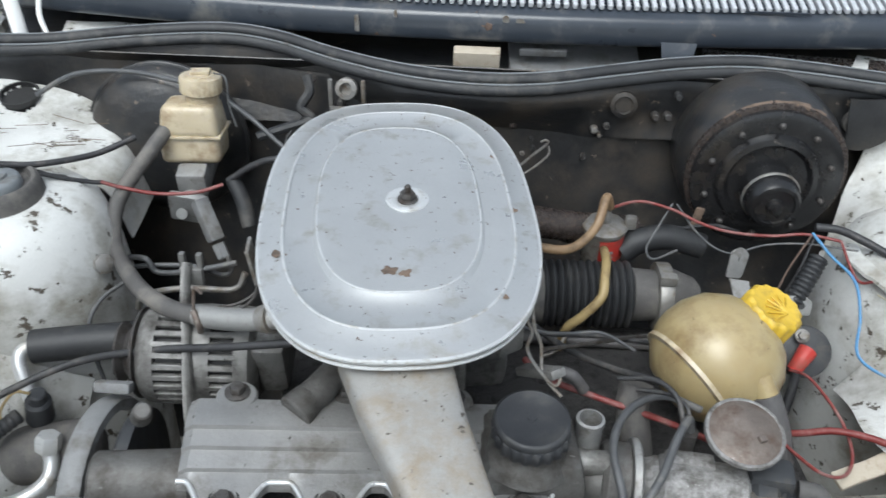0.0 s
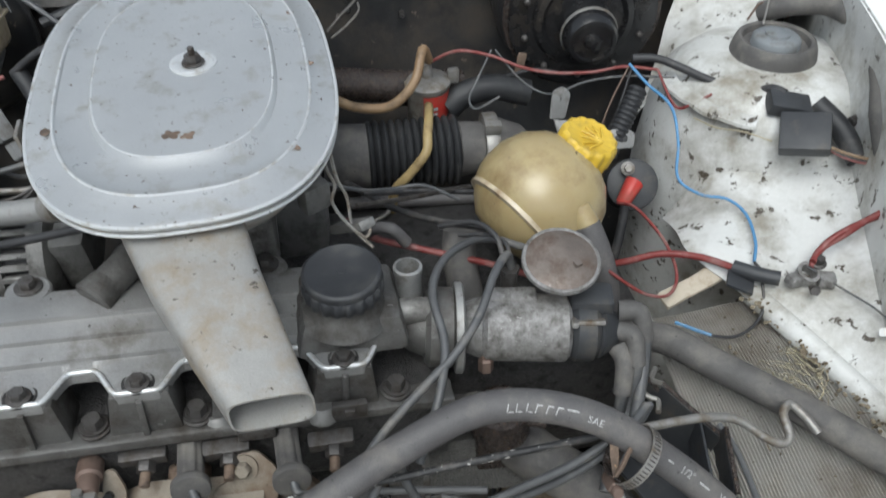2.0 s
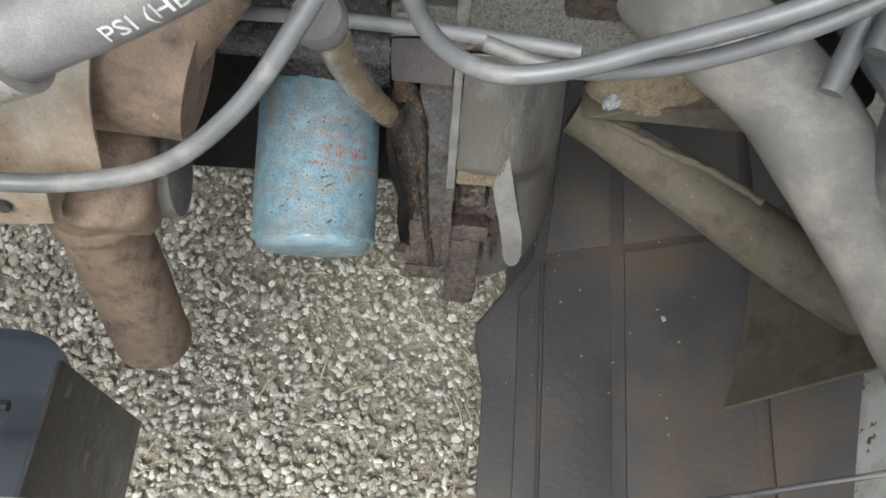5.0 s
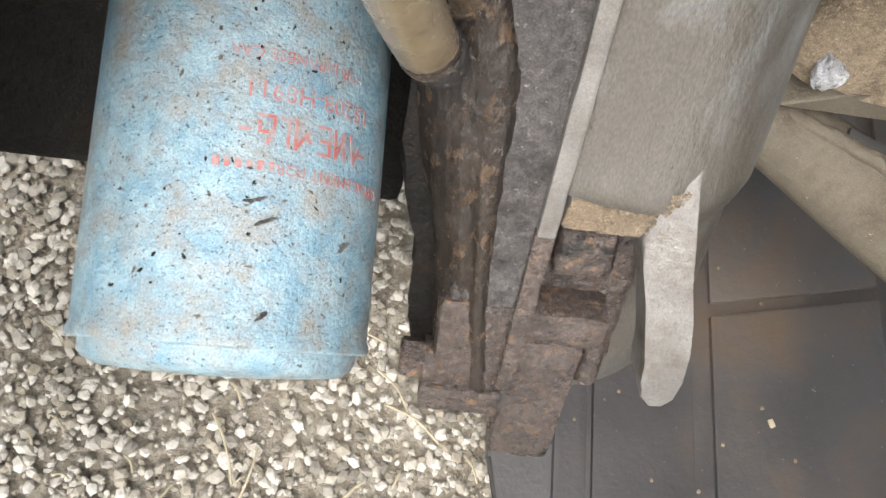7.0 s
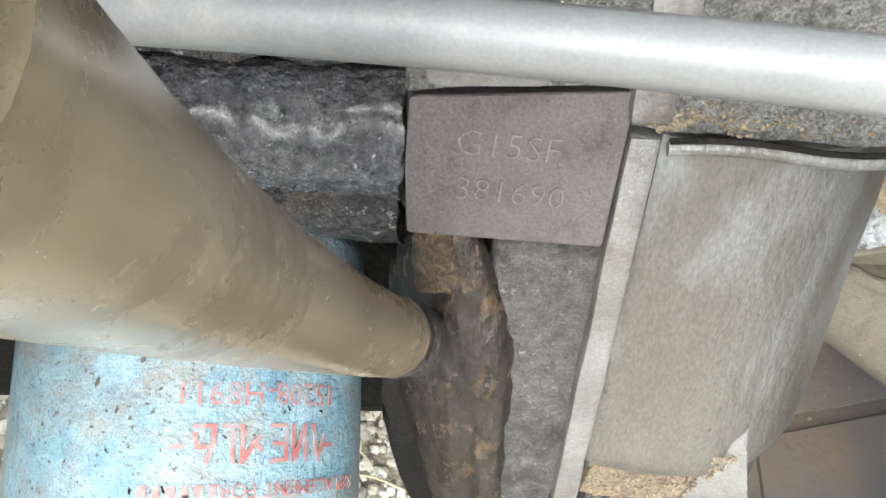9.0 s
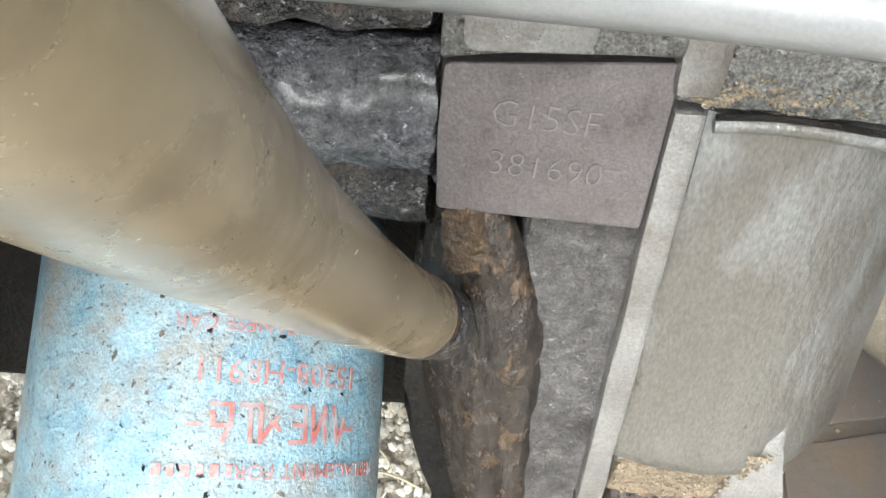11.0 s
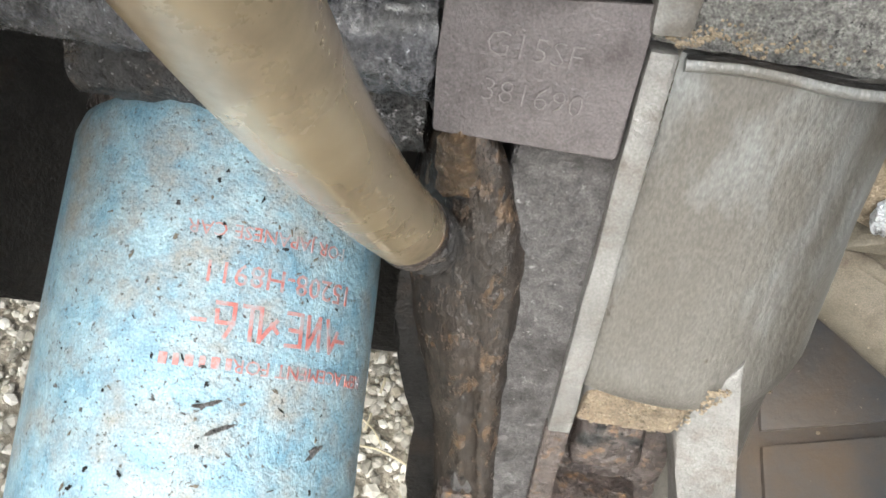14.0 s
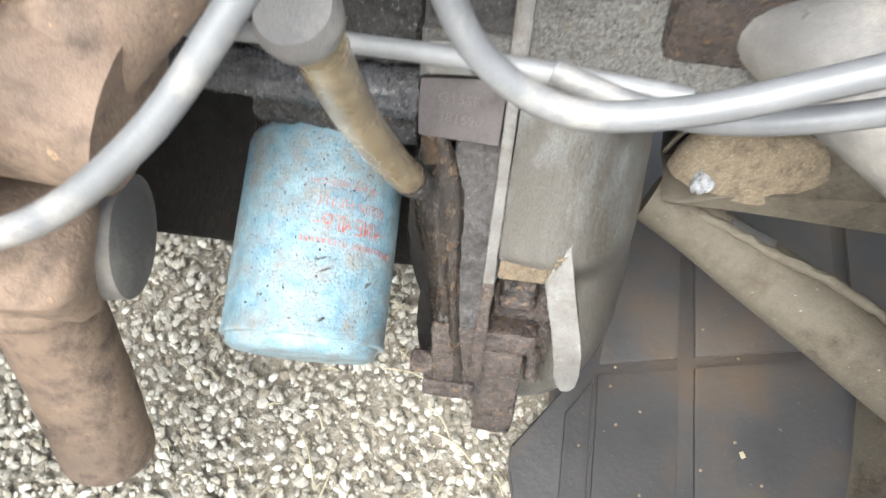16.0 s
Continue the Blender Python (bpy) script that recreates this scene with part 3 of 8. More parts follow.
def grass_patch(x0, x1, y0, y1, count, seed):
    rng = random.Random(seed)
    verts, faces = [], []
    for _ in range(count):
        x, y = rng.uniform(x0, x1), rng.uniform(y0, y1)
        edge = min(x - x0, x1 - x, y - y0, y1 - y)
        if noise.noise(Vector((x * 1.3, y * 1.3, 3))) + 0.5 * noise.noise(Vector((x * 5, y * 5, 8))) > 0.25 + edge * 0.8 - 0.25:
            continue
        h, w, a = rng.uniform(0.05, 0.16), rng.uniform(0.003, 0.006), rng.uniform(0, 6.3)
        lean = Vector((rng.uniform(-0.5, 0.5), rng.uniform(-0.5, 0.5), 1)) * h
        s = Vector((math.cos(a), math.sin(a), 0)) * w
        k = len(verts)
        b = Vector((x, y, GZ - 0.005))
        mid = b + lean * 0.55 + Vector((0, 0, 0.01))
        verts += [b - s, b + s, mid + s * 0.7, mid - s * 0.7, b + lean]
        faces += [(k, k + 1, k + 2, k + 3), (k + 3, k + 2, k + 4)]
    me = bpy.data.meshes.new("grass")
    me.from_pydata([tuple(v) for v in verts], [], faces)
    me.materials.append(M["grass"])
    return me


grass = new("grass", grass_patch(0.95, 6.5, -1.0, 7.5, 90000, 5))
tagged(grass, "green grass growing beside the car", "grass", kind="stuff")

def bumpy_line(pts, r):
    """A thin uneven bead of rust or dirt."""
    bm = tube(pts, r, 8, 5)
    for v in bm.verts:
        v.co += Vector((0, 1, 0.3)) * 0.0012 * noise.noise(v.co * 160)
    return bm


# ---- car body ----
car = thing("car_body", (0, 0.8, GZ), "white car front end with its bonnet open and radiator removed", "car body")


def rail_left(y):
    return -0.601 - 0.266 * (y - 0.704)


def rail_right(y):
    return 0.703 + 0.201 * (y - 0.787)


YS = (0.16, 0.45, 0.75, 1.05, 1.35, 1.7)
for side, rail in ((-1, rail_left), (1, rail_right)):
    drop = {0.16: 0.06, 0.45: 0.03, 0.75: 0.012, 1.05: 0.004, 1.35: 0.0, 1.7: 0.0}
    wing = sheet([[(rail(y) + side * dx, y, z - drop[y]) for dx, z in ((0.0, 0.862), (0.02, 0.866), (0.046, 0.868), (0.052, 0.884), (0.075, 0.895), (0.125, 0.892), (0.165, 0.86), (0.185, 0.72), (0.185, 0.5), (0.17, 0.3))] for y in YS], 0.0015, 3, 0.001, 5)
    w = part("wing", wing, "white_clean", car, "white painted front wing with its bolted ledge")
    set_back = 0.05 if side < 0 else 0.0
    inner = sheet([[(rail(y) + side * dx, y, z - drop[y]) for dx, z in ((0.003, 0.864), (0.0, 0.84), (0.004 + set_back, 0.76), (set_back, 0.68))] +
                   [(rail(y) + side * (set_back - dx), y, z) for dx, z in ((0.01, 0.60), (0.05, 0.5), (0.09, 0.36), (0.1, 0.2))] for y in YS], 0.0015, 3, 0.003, 6)
    part("inner_wing", inner, "white" if side < 0 else "white_grimy", car, "dusty white inner wing panel")
    for y in (0.80, 0.97, 1.15, 1.36):
        part("bolt", hexbolt((rail(y) + side * 0.022, y, 0.868 - 0.004 * (y < 1)), (0, 0, 1), 0.0075, 0.006, 0.015), "zinc", w, "zinc bolt with its washer")

# strut towers with their rubber caps
for side, c, top, spread in ((-1, (-0.556, 0.868), 0.815, 1.0), (1, (0.652, 0.94), 0.775, 1.1)):
    prof = [(0.14, 0.2), (0.14, 0.5), (0.138, top - 0.16), (0.132, top - 0.08), (0.117, top - 0.035), (0.092, top - 0.009), (0.06, top), (0.0005, top + 0.001)]
    tw = lathe([(r * spread, z) for r, z in prof], (c[0], c[1], 0), (0, 0, 1), 48, close=False)
    for v in tw.verts:
        v.co += Vector((1, 1, 0)) * 0.006 * noise.noise(v.co * 7)
    tower = part("strut_tower", tw, "white" if side < 0 else "white_grimy", car, "dirty white strut tower with speckled paint")
    z = top
    k = (c[0] + 0.0075, c[1] - 0.0115, 0) if side < 0 else (c[0], c[1], 0)
    cap = lathe([(0.054, z - 0.014), (0.055, z - 0.004), (0.052, z + 0.012), (0.049, z + 0.02), (0.046, z + 0.022), (0.042, z + 0.020), (0.040, z + 0.012), (0.001, z + 0.010)], k, (0, 0, 1), 48)
    part("strut_cap", cap, "rubber_dusty", tower, "grey-brown rubber strut cap")
    part("cap_dome", lathe([(0.031, z + 0.010), (0.030, z + 0.021), (0.027, z + 0.024), (0.016, z + 0.025), (0.015, z + 0.028), (0.001, z + 0.029)], k, (0, 0, 1), 40), "dome", tower, "blue-grey dome of the cap")
# front panel
front = sheet([[(x, y + 0.004 * math.sin(x * 17) * (y > 0.2), z + 0.003 * math.sin(x * 9 + 1)) for y, z in ((0.249, 0.605), (0.251, 0.635), (0.242, 0.645), (0.20, 0.649), (0.12, 0.645), (0.05, 0.635), (0.03, 0.60), (0.03, 0.56))] for x in (-0.56, -0.36, -0.2, -0.05, 0.1, 0.25, 0.4, 0.55, 0.68)], 0.0015, 3, 0.002, 8)
part("front_panel", front, "white_clean", car, "white painted front panel with rusty chips along its edge")

# bulkhead, plenum and cowl
bulk = sheet([[(x, y + dy, z) for (y, z) in ((1.156, 0.868), (1.152, 0.85), (1.145, 0.78), (1.13, 0.68), (1.09, 0.56), (1.04, 0.42), (1.02, 0.2))] for x, dy in ((-0.74, 0.03), (-0.5, 0.02), (-0.3, 0.01), (-0.1, -0.015), (0.1, -0.012), (0.3, 0.01), (0.5, 0.015), (0.78, 0.03))], 0.002, 3, 0.006, 7)
bulkhead = part("bulkhead", bulk, "body_dark", car, "dusty black bulkhead behind the engine")
plenum = sheet([[(x, y, z) for y, z in ((1.15, 0.885), (1.18, 0.86), (1.26, 0.85), (1.34, 0.86), (1.40, 0.93))] for x in (-0.78, -0.3, 0.2, 0.82)], 0.002, 3, 0.002, 8)
part("plenum", plenum, "body_dark", car, "dark air plenum below the cowl")
def cowl_back(x):
    """How far the curved cowl runs back from its middle."""
    return 0.055 * (abs(x - 0.05) / 0.7) ** 2


cowl = sheet([[(x, y + cowl_back(x), z) for y, z in ((1.235, 0.905), (1.205, 0.905), (1.198, 0.915), (1.20, 0.94), (1.212, 0.95), (1.245, 0.956), (1.34, 0.975), (1.48, 1.0))] for x in (-0.8, -0.5, -0.2, 0.05, 0.3, 0.6, 0.85)], 0.0015, 3, 0.0008, 6)
cowl_panel = part("cowl", cowl, "bluegrey", car, "blue-black painted cowl edge with chipped paint")
slat = bmesh.new()
slat = add(slat, box((0, 0, 0), (0.0070, 0.25, 0.008), (11, 0, 0), 0.0012, seg=1))
slat_mesh = finish(slat, "slat", "slat", Vector((0, 0, 0)))
for i in range(106):
    x = -0.63 + 0.01275 * i
    s = new("slat", slat_mesh)
    s.parent = cowl_panel
    s.location = Vector((x, 1.339 + cowl_back(x), 0.9815)) - ROOT[car.name]


# pressed panels that join the towers to the wings
part("wing_shelf", sheet([[(-0.685, 0.86, 0.74), (-0.64, 0.78, 0.715), (-0.58, 0.738, 0.69), (-0.50, 0.738, 0.655), (-0.44, 0.77, 0.60)], [(-0.655, 0.72, 0.712), (-0.61, 0.69, 0.70), (-0.55, 0.675, 0.672), (-0.485, 0.68, 0.60), (-0.455, 0.70, 0.52)], [(-0.63, 0.60, 0.69), (-0.59, 0.585, 0.675), (-0.54, 0.57, 0.635), (-0.495, 0.57, 0.55), (-0.475, 0.58, 0.44)], [(-0.60, 0.44, 0.65), (-0.57, 0.43, 0.61), (-0.53, 0.42, 0.55), (-0.50, 0.42, 0.46), (-0.49, 0.42, 0.38)]], 0.002, 5, 0.004, 13), "white", car, "dented dirty white inner wing below the tower")
part("tower_shelf", sheet([[(0.50, 0.985, 0.66), (0.565, 1.0, 0.725), (0.64, 1.02, 0.765), (0.76, 1.04, 0.79)], [(0.545, 1.06, 0.70), (0.60, 1.075, 0.755), (0.67, 1.085, 0.785), (0.77, 1.09, 0.805)], [(0.575, 1.118, 0.75), (0.63, 1.12, 0.79), (0.69, 1.122, 0.81), (0.78, 1.125, 0.83)], [(0.590, 1.128, 0.805), (0.635, 1.128, 0.86), (0.70, 1.128, 0.875), (0.785, 1.13, 0.885)]], 0.002, 5, 0.004, 16), "white_grimy", car, "dusty white panel behind the strut tower")
part("corner_bracket", sheet([[(0.545, 1.125, 0.875), (0.60, 1.12, 0.88), (0.65, 1.118, 0.878)], [(0.55, 1.12, 0.84), (0.59, 1.115, 0.84), (0.625, 1.112, 0.845)], [(0.555, 1.125, 0.80), (0.575, 1.122, 0.80), (0.59, 1.12, 0.805)]], 0.003, 4, 0.006, 25), "body_dark", car, "black crumpled bulkhead corner")

bar = box((0, 0, 0), (0.92, 0.0022, 0.003), (11, 0, 0), 0)
bar_mesh = finish(bar, "mesh_bar", "bluegrey", Vector((0, 0, 0)))
for i in range(24):
    y = 1.232 + 0.0088 * i
    s = new("mesh_bar", bar_mesh)
    s.parent = cowl_panel
    s.location = Vector((0.04, y, 0.9765 + (y - 1.339) * 0.194)) - ROOT[car.name]
# pressed flange round the driver's side tower
flange_bm, last = bmesh.new(), None
for k in range(25):
    a = radians(175 + 68 * k / 24)
    ring = [flange_bm.verts.new((0.652 + math.cos(a) * r, 0.94 + math.sin(a) * r, z + 0.004 * noise.noise(Vector((k * 0.3, 0, 0))))) for r, z in ((0.124, 0.752), (0.1405, 0.746), (0.1415, 0.742), (0.126, 0.744))]
    if last:
        for q in range(4):
            flange_bm.faces.new((last[q], ring[q], ring[(q + 1) % 4], last[(q + 1) % 4]))
    last = ring
part("tower_flange", flange_bm, "white_grimy", car, "chipped white pressed flange round the strut tower", smooth=50)

# rust along the front panel's edge
for i in range(16):
    rng = random.Random(900 + i)
    x0 = -0.3 + 0.05 * i + rng.uniform(-0.01, 0.01)
    ln = rng.uniform(0.015, 0.045)
    pts = [(x, 0.2475 + 0.004 * math.sin(x * 17) + 0.0015 * noise.noise(Vector((x * 60, i, 0))), 0.6445 + 0.003 * math.sin(x * 9 + 1)) for x in (x0, x0 + ln / 3, x0 + ln * 2 / 3, x0 + ln)]
    part("rusty_edge", bumpy_line(pts, rng.uniform(0.0005, 0.0011)), ("rust", "sand", "zinc")[i % 3], car, "rusty flaking edge")
# ---- engine ----
engine = thing("engine", (0.0, 0.55, 0.25), "grimy four-cylinder car engine with an aluminium valve cover", "engine")
EX = Vector((0.990, 0.115, -0.06)).normalized()
EZ = Vector((0, 0, 1))
EY = EZ.cross(EX).normalized()
EZ = EX.cross(EY)
EO = Vector((0.0, 0.537, 0.66))
EM = Matrix((EX, EY, EZ)).transposed().to_4x4()


def E(x, y, z):
    """A place from the engine's own axes: along the crank, back, up."""
    return EO + EX * x + EY * y + EZ * z


def ebox(x0, x1, y0, y1, z0, z1, bevel=0.004, taper=None):
    return box(E((x0 + x1) / 2, (y0 + y1) / 2, (z0 + z1) / 2), (x1 - x0, y1 - y0, z1 - z0), EM, bevel, taper)


def bumpy(bm, amount, freq, cuts=0):
    if cuts:
        bmesh.ops.subdivide_edges(bm, edges=bm.edges[:], cuts=cuts, use_grid_fill=True)
    for v in bm.verts:
        v.co += Vector((noise.noise(v.co * freq), noise.noise(v.co * freq + Vector((9, 0, 0))), noise.noise(v.co * freq + Vector((0, 9, 0))))) * amount
    return bm


# valve cover: lobed flange, stepped body
def scallop(x):
    """The front edge of the cover: lobes at the bolts, hollows between them."""
    y = 0.012
    for bx in (-0.188, -0.09, 0.0, 0.093):
        d = abs(x - bx)
        y = min(y, -0.019 if d < 0.016 else -0.019 + 0.031 * (0.5 - 0.5 * math.cos(math.pi * min(1, (d - 0.016) / 0.024))))
    return y


COVER_STEPS = ((0.022, 0.0485), (0.0228, 0.0535), (0.0415, 0.0575), (0.0423, 0.0625), (0.0605, 0.066), (0.0613, 0.071), (0.084, 0.0735), (0.097, 0.071), (0.1, 0.06), (0.1, 0.034))
cover, last = bmesh.new(), None
for k in range(129):
    x = -0.235 + 0.38 * k / 128
    inset = 0.006 * max(0, 1 - min(k, 128 - k) / 3)
    yf = scallop(x)
    line = [cover.verts.new(E(x, y, z - (inset if z > 0.04 else 0))) for y, z in ((yf, 0.033), (yf, 0.042), (yf + 0.0012, 0.0445), (yf + 0.0045, 0.0445), (yf + 0.006, 0.043)) + COVER_STEPS]
    if last:
        for a in range(len(line) - 1):
            cover.faces.new((last[a], line[a], line[a + 1], last[a + 1]))
        cover.faces.new((last[0], last[-1], line[-1], line[0]))
        if k == 128:
            cover.faces.new(line)
    else:
        cover.faces.new(line[::-1])
    last = line
valve_cover = part("valve_cover", cover, "cover_alu", engine, "stepped grey aluminium valve cover", smooth=28)
rim = [E(-0.235 + 0.38 * k / 90, scallop(-0.235 + 0.38 * k / 90) + 0.0018, 0.0448) for k in range(91)]
part("cover_rim", tube(rim, 0.0026, 10, 1), "silver_bright", valve_cover, "bright scalloped rim")
# dark raised rings paint the shade of the recesses round the bolts
for bx in (-0.188, -0.09, 0.0, 0.093):
    part("pocket_shade_ring", lathe([(0.0145, 0.0), (0.0145, 0.0012), (0.0125, 0.0016), (0.0125, 0.0004)], E(bx, -0.006, 0.0438), EZ, 24), "iron_grey", valve_cover)
for bx in (-0.188, -0.09, 0.0, 0.093):
    part("cover_bolt", hexbolt(E(bx, -0.009, 0.046), EZ, 0.0075, 0.007, 0.011), "bolt", valve_cover)
for bx in (-0.19, -0.08, 0.03):
    part("rear_lobe", lathe([(0.021, -0.02), (0.021, 0.0), (0.019, 0.002), (0.001, 0.002)], E(bx, 0.101, 0.071), EZ, 28), "cover_alu", valve_cover)
    part("cover_bolt", hexbolt(E(bx, 0.104, 0.073), EZ, 0.008, 0.008, 0.013), "bolt", valve_cover)
# head with cam towers and ledge
head = ebox(-0.25, 0.2, -0.02, 0.12, -0.11, -0.014, 0.005)
towers = []
for bx in (-0.188, -0.09, 0.0, 0.093):
    towers.append((prism([(-0.034, 0), (0.034, 0), (0.026, 0.062), (-0.026, 0.062)][::-1], E(bx, -0.018, -0.022), EX, EZ, -0.05, 0.004), ebox(bx - 0.003, bx + 0.003, -0.023, -0.01, -0.02, 0.036, 0.002)))
cylinder_head = part("cylinder_head", head, "iron_grey", engine, "greasy dark cylinder head with a bolt ledge")
part("bolt_ledge", bumpy(ebox(-0.25, 0.2, -0.028, 0.0, -0.022, -0.01, 0.003), 0.0008, 90, 4), "alu_grimy", cylinder_head)
for tower, web in towers:
    part("cam_tower", tower, "alu_grimy", cylinder_head)
    part("tower_rib", web, "alu_grimy", cylinder_head)
for bx in (-0.137, -0.045, 0.05, 0.143):
    part("head_bolt", add(hexbolt(E(bx, -0.008, -0.008), EZ, 0.0095, 0.013, 0.015), lathe([(0.0125, 0), (0.0125, 0.005)], E(bx, -0.008, -0.008), EZ, 18)), "bolt", cylinder_head, "hex head bolt with washer")
part("lifting_tag", add(ebox(0.078, 0.112, -0.034, -0.026, -0.012, 0.008, 0.002), ebox(0.09, 0.1, -0.037, -0.03, -0.006, 0.003, 0.001)), "bolt", cylinder_head)
part("lifting_tag", ebox(-0.01, 0.025, -0.036, -0.026, -0.022, -0.008, 0.002), "bolt", cylinder_head)
# oil filler end of the cover
filler = add(ebox(0.05, 0.16, 0.0, 0.10, 0.036, 0.075, 0.01, (0.85, 0.8)), lathe([(0.046, 0), (0.038, 0.014), (0.0335, 0.022), (0.0335, 0.034)], E(0.1, 0.038, 0.062), EZ, 36))
part("filler_housing", filler, "alu_grimy", engine, "cast oil filler housing")
oil_cap = thing("oil_filler_cap", (0.100, 0.583, 0.752), "dusty black plastic oil filler cap with a ribbed rim", "oil cap")
part("grip_rim", lathe([(0.028, -0.002), (0.0365, -0.001), (0.0385, 0.002), (0.0385, 0.012), (0.037, 0.0145), (0.034, 0.015)], (0.100, 0.581, 0.750), (0.0, -0.06, 1), 160, 20, 0.07), "cap_black", oil_cap)
part("cap_top", lathe([(0.036, 0.008), (0.0372, 0.016), (0.0368, 0.0195), (0.0355, 0.0208), (0.0335, 0.0212), (0.033, 0.0208), (0.0045, 0.0206), (0.004, 0.0214), (0.001, 0.0214)], (0.100, 0.583, 0.752), (0.0, -0.06, 1), 48), "cap_black", oil_cap)

# block, its number pad and ribs (the front face leans back towards the top)
def F(x, z, off=0.0):
    """A place on the leaning front face of the block; off: metres out of it."""
    n = Vector((0, -0.876, 0.482))
    return Vector((x, 0.522 + 0.55 * (z - 0.455), z)) + n * off


FU, FV, FN = Vector((1, 0, 0)), Vector((0, 0.482, 0.876)), Vector((0, -0.876, 0.482))


def fpoly(pts, z0=0.48):
    """Outline in the leaning face, from places (x, z) on it, about the height z0."""
    return [(x, (z - z0) / 0.876) for x, z in pts]


def slab(x0, x1, z0, z1, off0, off1, bevel=0.002, name=""):
    """A block lying on the leaning face between two offsets."""
    c = (F((x0 + x1) / 2, (z0 + z1) / 2, (off0 + off1) / 2))
    t = Matrix((FU, FV, FN)).transposed().to_4x4()
    return box(c, (x1 - x0, (z1 - z0) / 0.876, abs(off1 - off0)), t, bevel)



block = add(bumpy(slab(0.147, 0.1725, 0.322, 0.462, -0.12, 0.0012, 0.003), 0.0009, 110, 15), bumpy(slab(0.1285, 0.1725, 0.4575, 0.56, -0.12, -0.001, 0.003), 0.0009, 110, 9))
block_part = part("engine_block", block, "block_iron", engine, "rough dark cast-iron engine block")
# wall behind the filter, with its shade put into the colour
part("block_wall", bumpy(slab(-0.22, 0.1285, 0.352, 0.50, -0.14, -0.066, 0.004), 0.002, 50, 9), "iron_black_shade", block_part)
part("block_wall", bumpy(tube([F(0.05, 0.4545, -0.024), F(0.09, 0.455, -0.020), F(0.1295, 0.4555, -0.016)], 0.0125, 28, 30, flat=0.8), 0.0014, 200), "iron", block_part, "black oily pitted casting below the boss")
part("block_wall", bumpy(slab(-0.22, 0.1285, 0.478, 0.56, -0.14, -0.012, 0.006), 0.0025, 70, 11), "iron_grey", block_part)
part("block_boss", bumpy(tube([F(-0.02, 0.470, -0.014), F(0.06, 0.470, -0.008), F(0.1293, 0.4702, -0.005)], 0.0118, 32, 40, flat=0.75), 0.0011, 260), "boss", block_part, "wet pitted black casting with its pale sheen painted in")
part("block_boss", bumpy(slab(0.03, 0.1285, 0.4815, 0.53, -0.03, -0.001, 0.004), 0.0028, 130, 14), "iron", block_part)
pad = prism(rounded([(-0.018, -0.0142), (0.0180, -0.0150), (0.0186, 0.0157), (-0.0187, 0.0125), (-0.0187, 0)], 0.0012, 3), F(0.1482, 0.4697, -0.004), FU, FV, 0.0088, 0.0006, 1)
number_pad = part("number_pad", pad, "plate", block_part, "flat machined pad stamped with the engine number")
t = Matrix.Translation(F(0.1468, 0.4735, 0.0052)) @ Matrix((FU, FV, FN)).transposed().to_4x4() @ pose(0, 0, 0, 0, 0, -3)
part("stamped_number", lettering("G15SF", 0.0069, t, "engrave", 0.0001, bold=-0.00017), "engrave", number_pad, "stamped characters", smooth=0)
t = Matrix.Translation(F(0.148, 0.4656, 0.0052)) @ Matrix((FU, FV, FN)).transposed().to_4x4() @ pose(0, 0, 0, 0, 0, -3)
part("stamped_number", lettering("381690", 0.0066, t, "engrave", 0.0001, bold=-0.00017), "engrave", number_pad, "stamped digits", smooth=0)
part("block_ledge", bumpy(prism(fpoly([(0.1290, 0.4815), (0.1345, 0.4828), (0.1398, 0.4834), (0.1500, 0.4840), (0.1664, 0.4845), (0.1662, 0.4872), (0.1660, 0.50), (0.1290, 0.50)]), F(0, 0.48, -0.012), FU, FV, 0.0185, 0.0006, 1), 0.0003, 300), "gritty", block_part, "speckled grey casting ledge")
part("block_ledge", prism(rounded(fpoly([(0.1322, 0.4862), (0.1335, 0.4848), (0.1510, 0.4858), (0.1516, 0.4885), (0.1516, 0.497), (0.1322, 0.497)]), 0.0022, 3), F(0, 0.48, 0.006), FU, FV, 0.0055, 0.0009), "lug_metal", block_part, "pale worn raised foot")
part("block_ledge", bumpy(slab(0.1665, 0.30, 0.4768, 0.53, -0.03, 0.0045, 0.002), 0.0012, 300, 24), "gritty", block_part, "speckled grey casting above the pad")
part("flange_neck", bumpy(slab(0.1655, 0.1738, 0.4790, 0.530, -0.03, 0.0066, 0.002), 0.0005, 200, 12), "lug_metal", block_part, "pale worn neck of the flange")
# sand caught on the lower edge of the casting above the housing
sand_bm = bmesh.new()
rng = random.Random(55)
for i in range(230):
    x = 0.1668 + abs(rng.gauss(0, 0.013))
    c = F(x, 0.4785 + abs(rng.gauss(0, 0.0016)) + 0.0012 * math.sin(x * 500), 0.0048)
    bmesh.ops.create_icosphere(sand_bm, subdivisions=1, radius=rng.uniform(0.0002, 0.00055), matrix=Matrix.Translation(c) @ Matrix.Rotation(rng.uniform(0, 3), 4, "Z") @ Matrix.Diagonal((1.0, rng.uniform(0.6, 1.3), rng.uniform(0.5, 1.0), 1.0)))
sand_edge = part("sand_deposit", sand_bm, "sand", block_part, "sand grains caught on the ledge")
sand_edge["kind"] = "stuff"
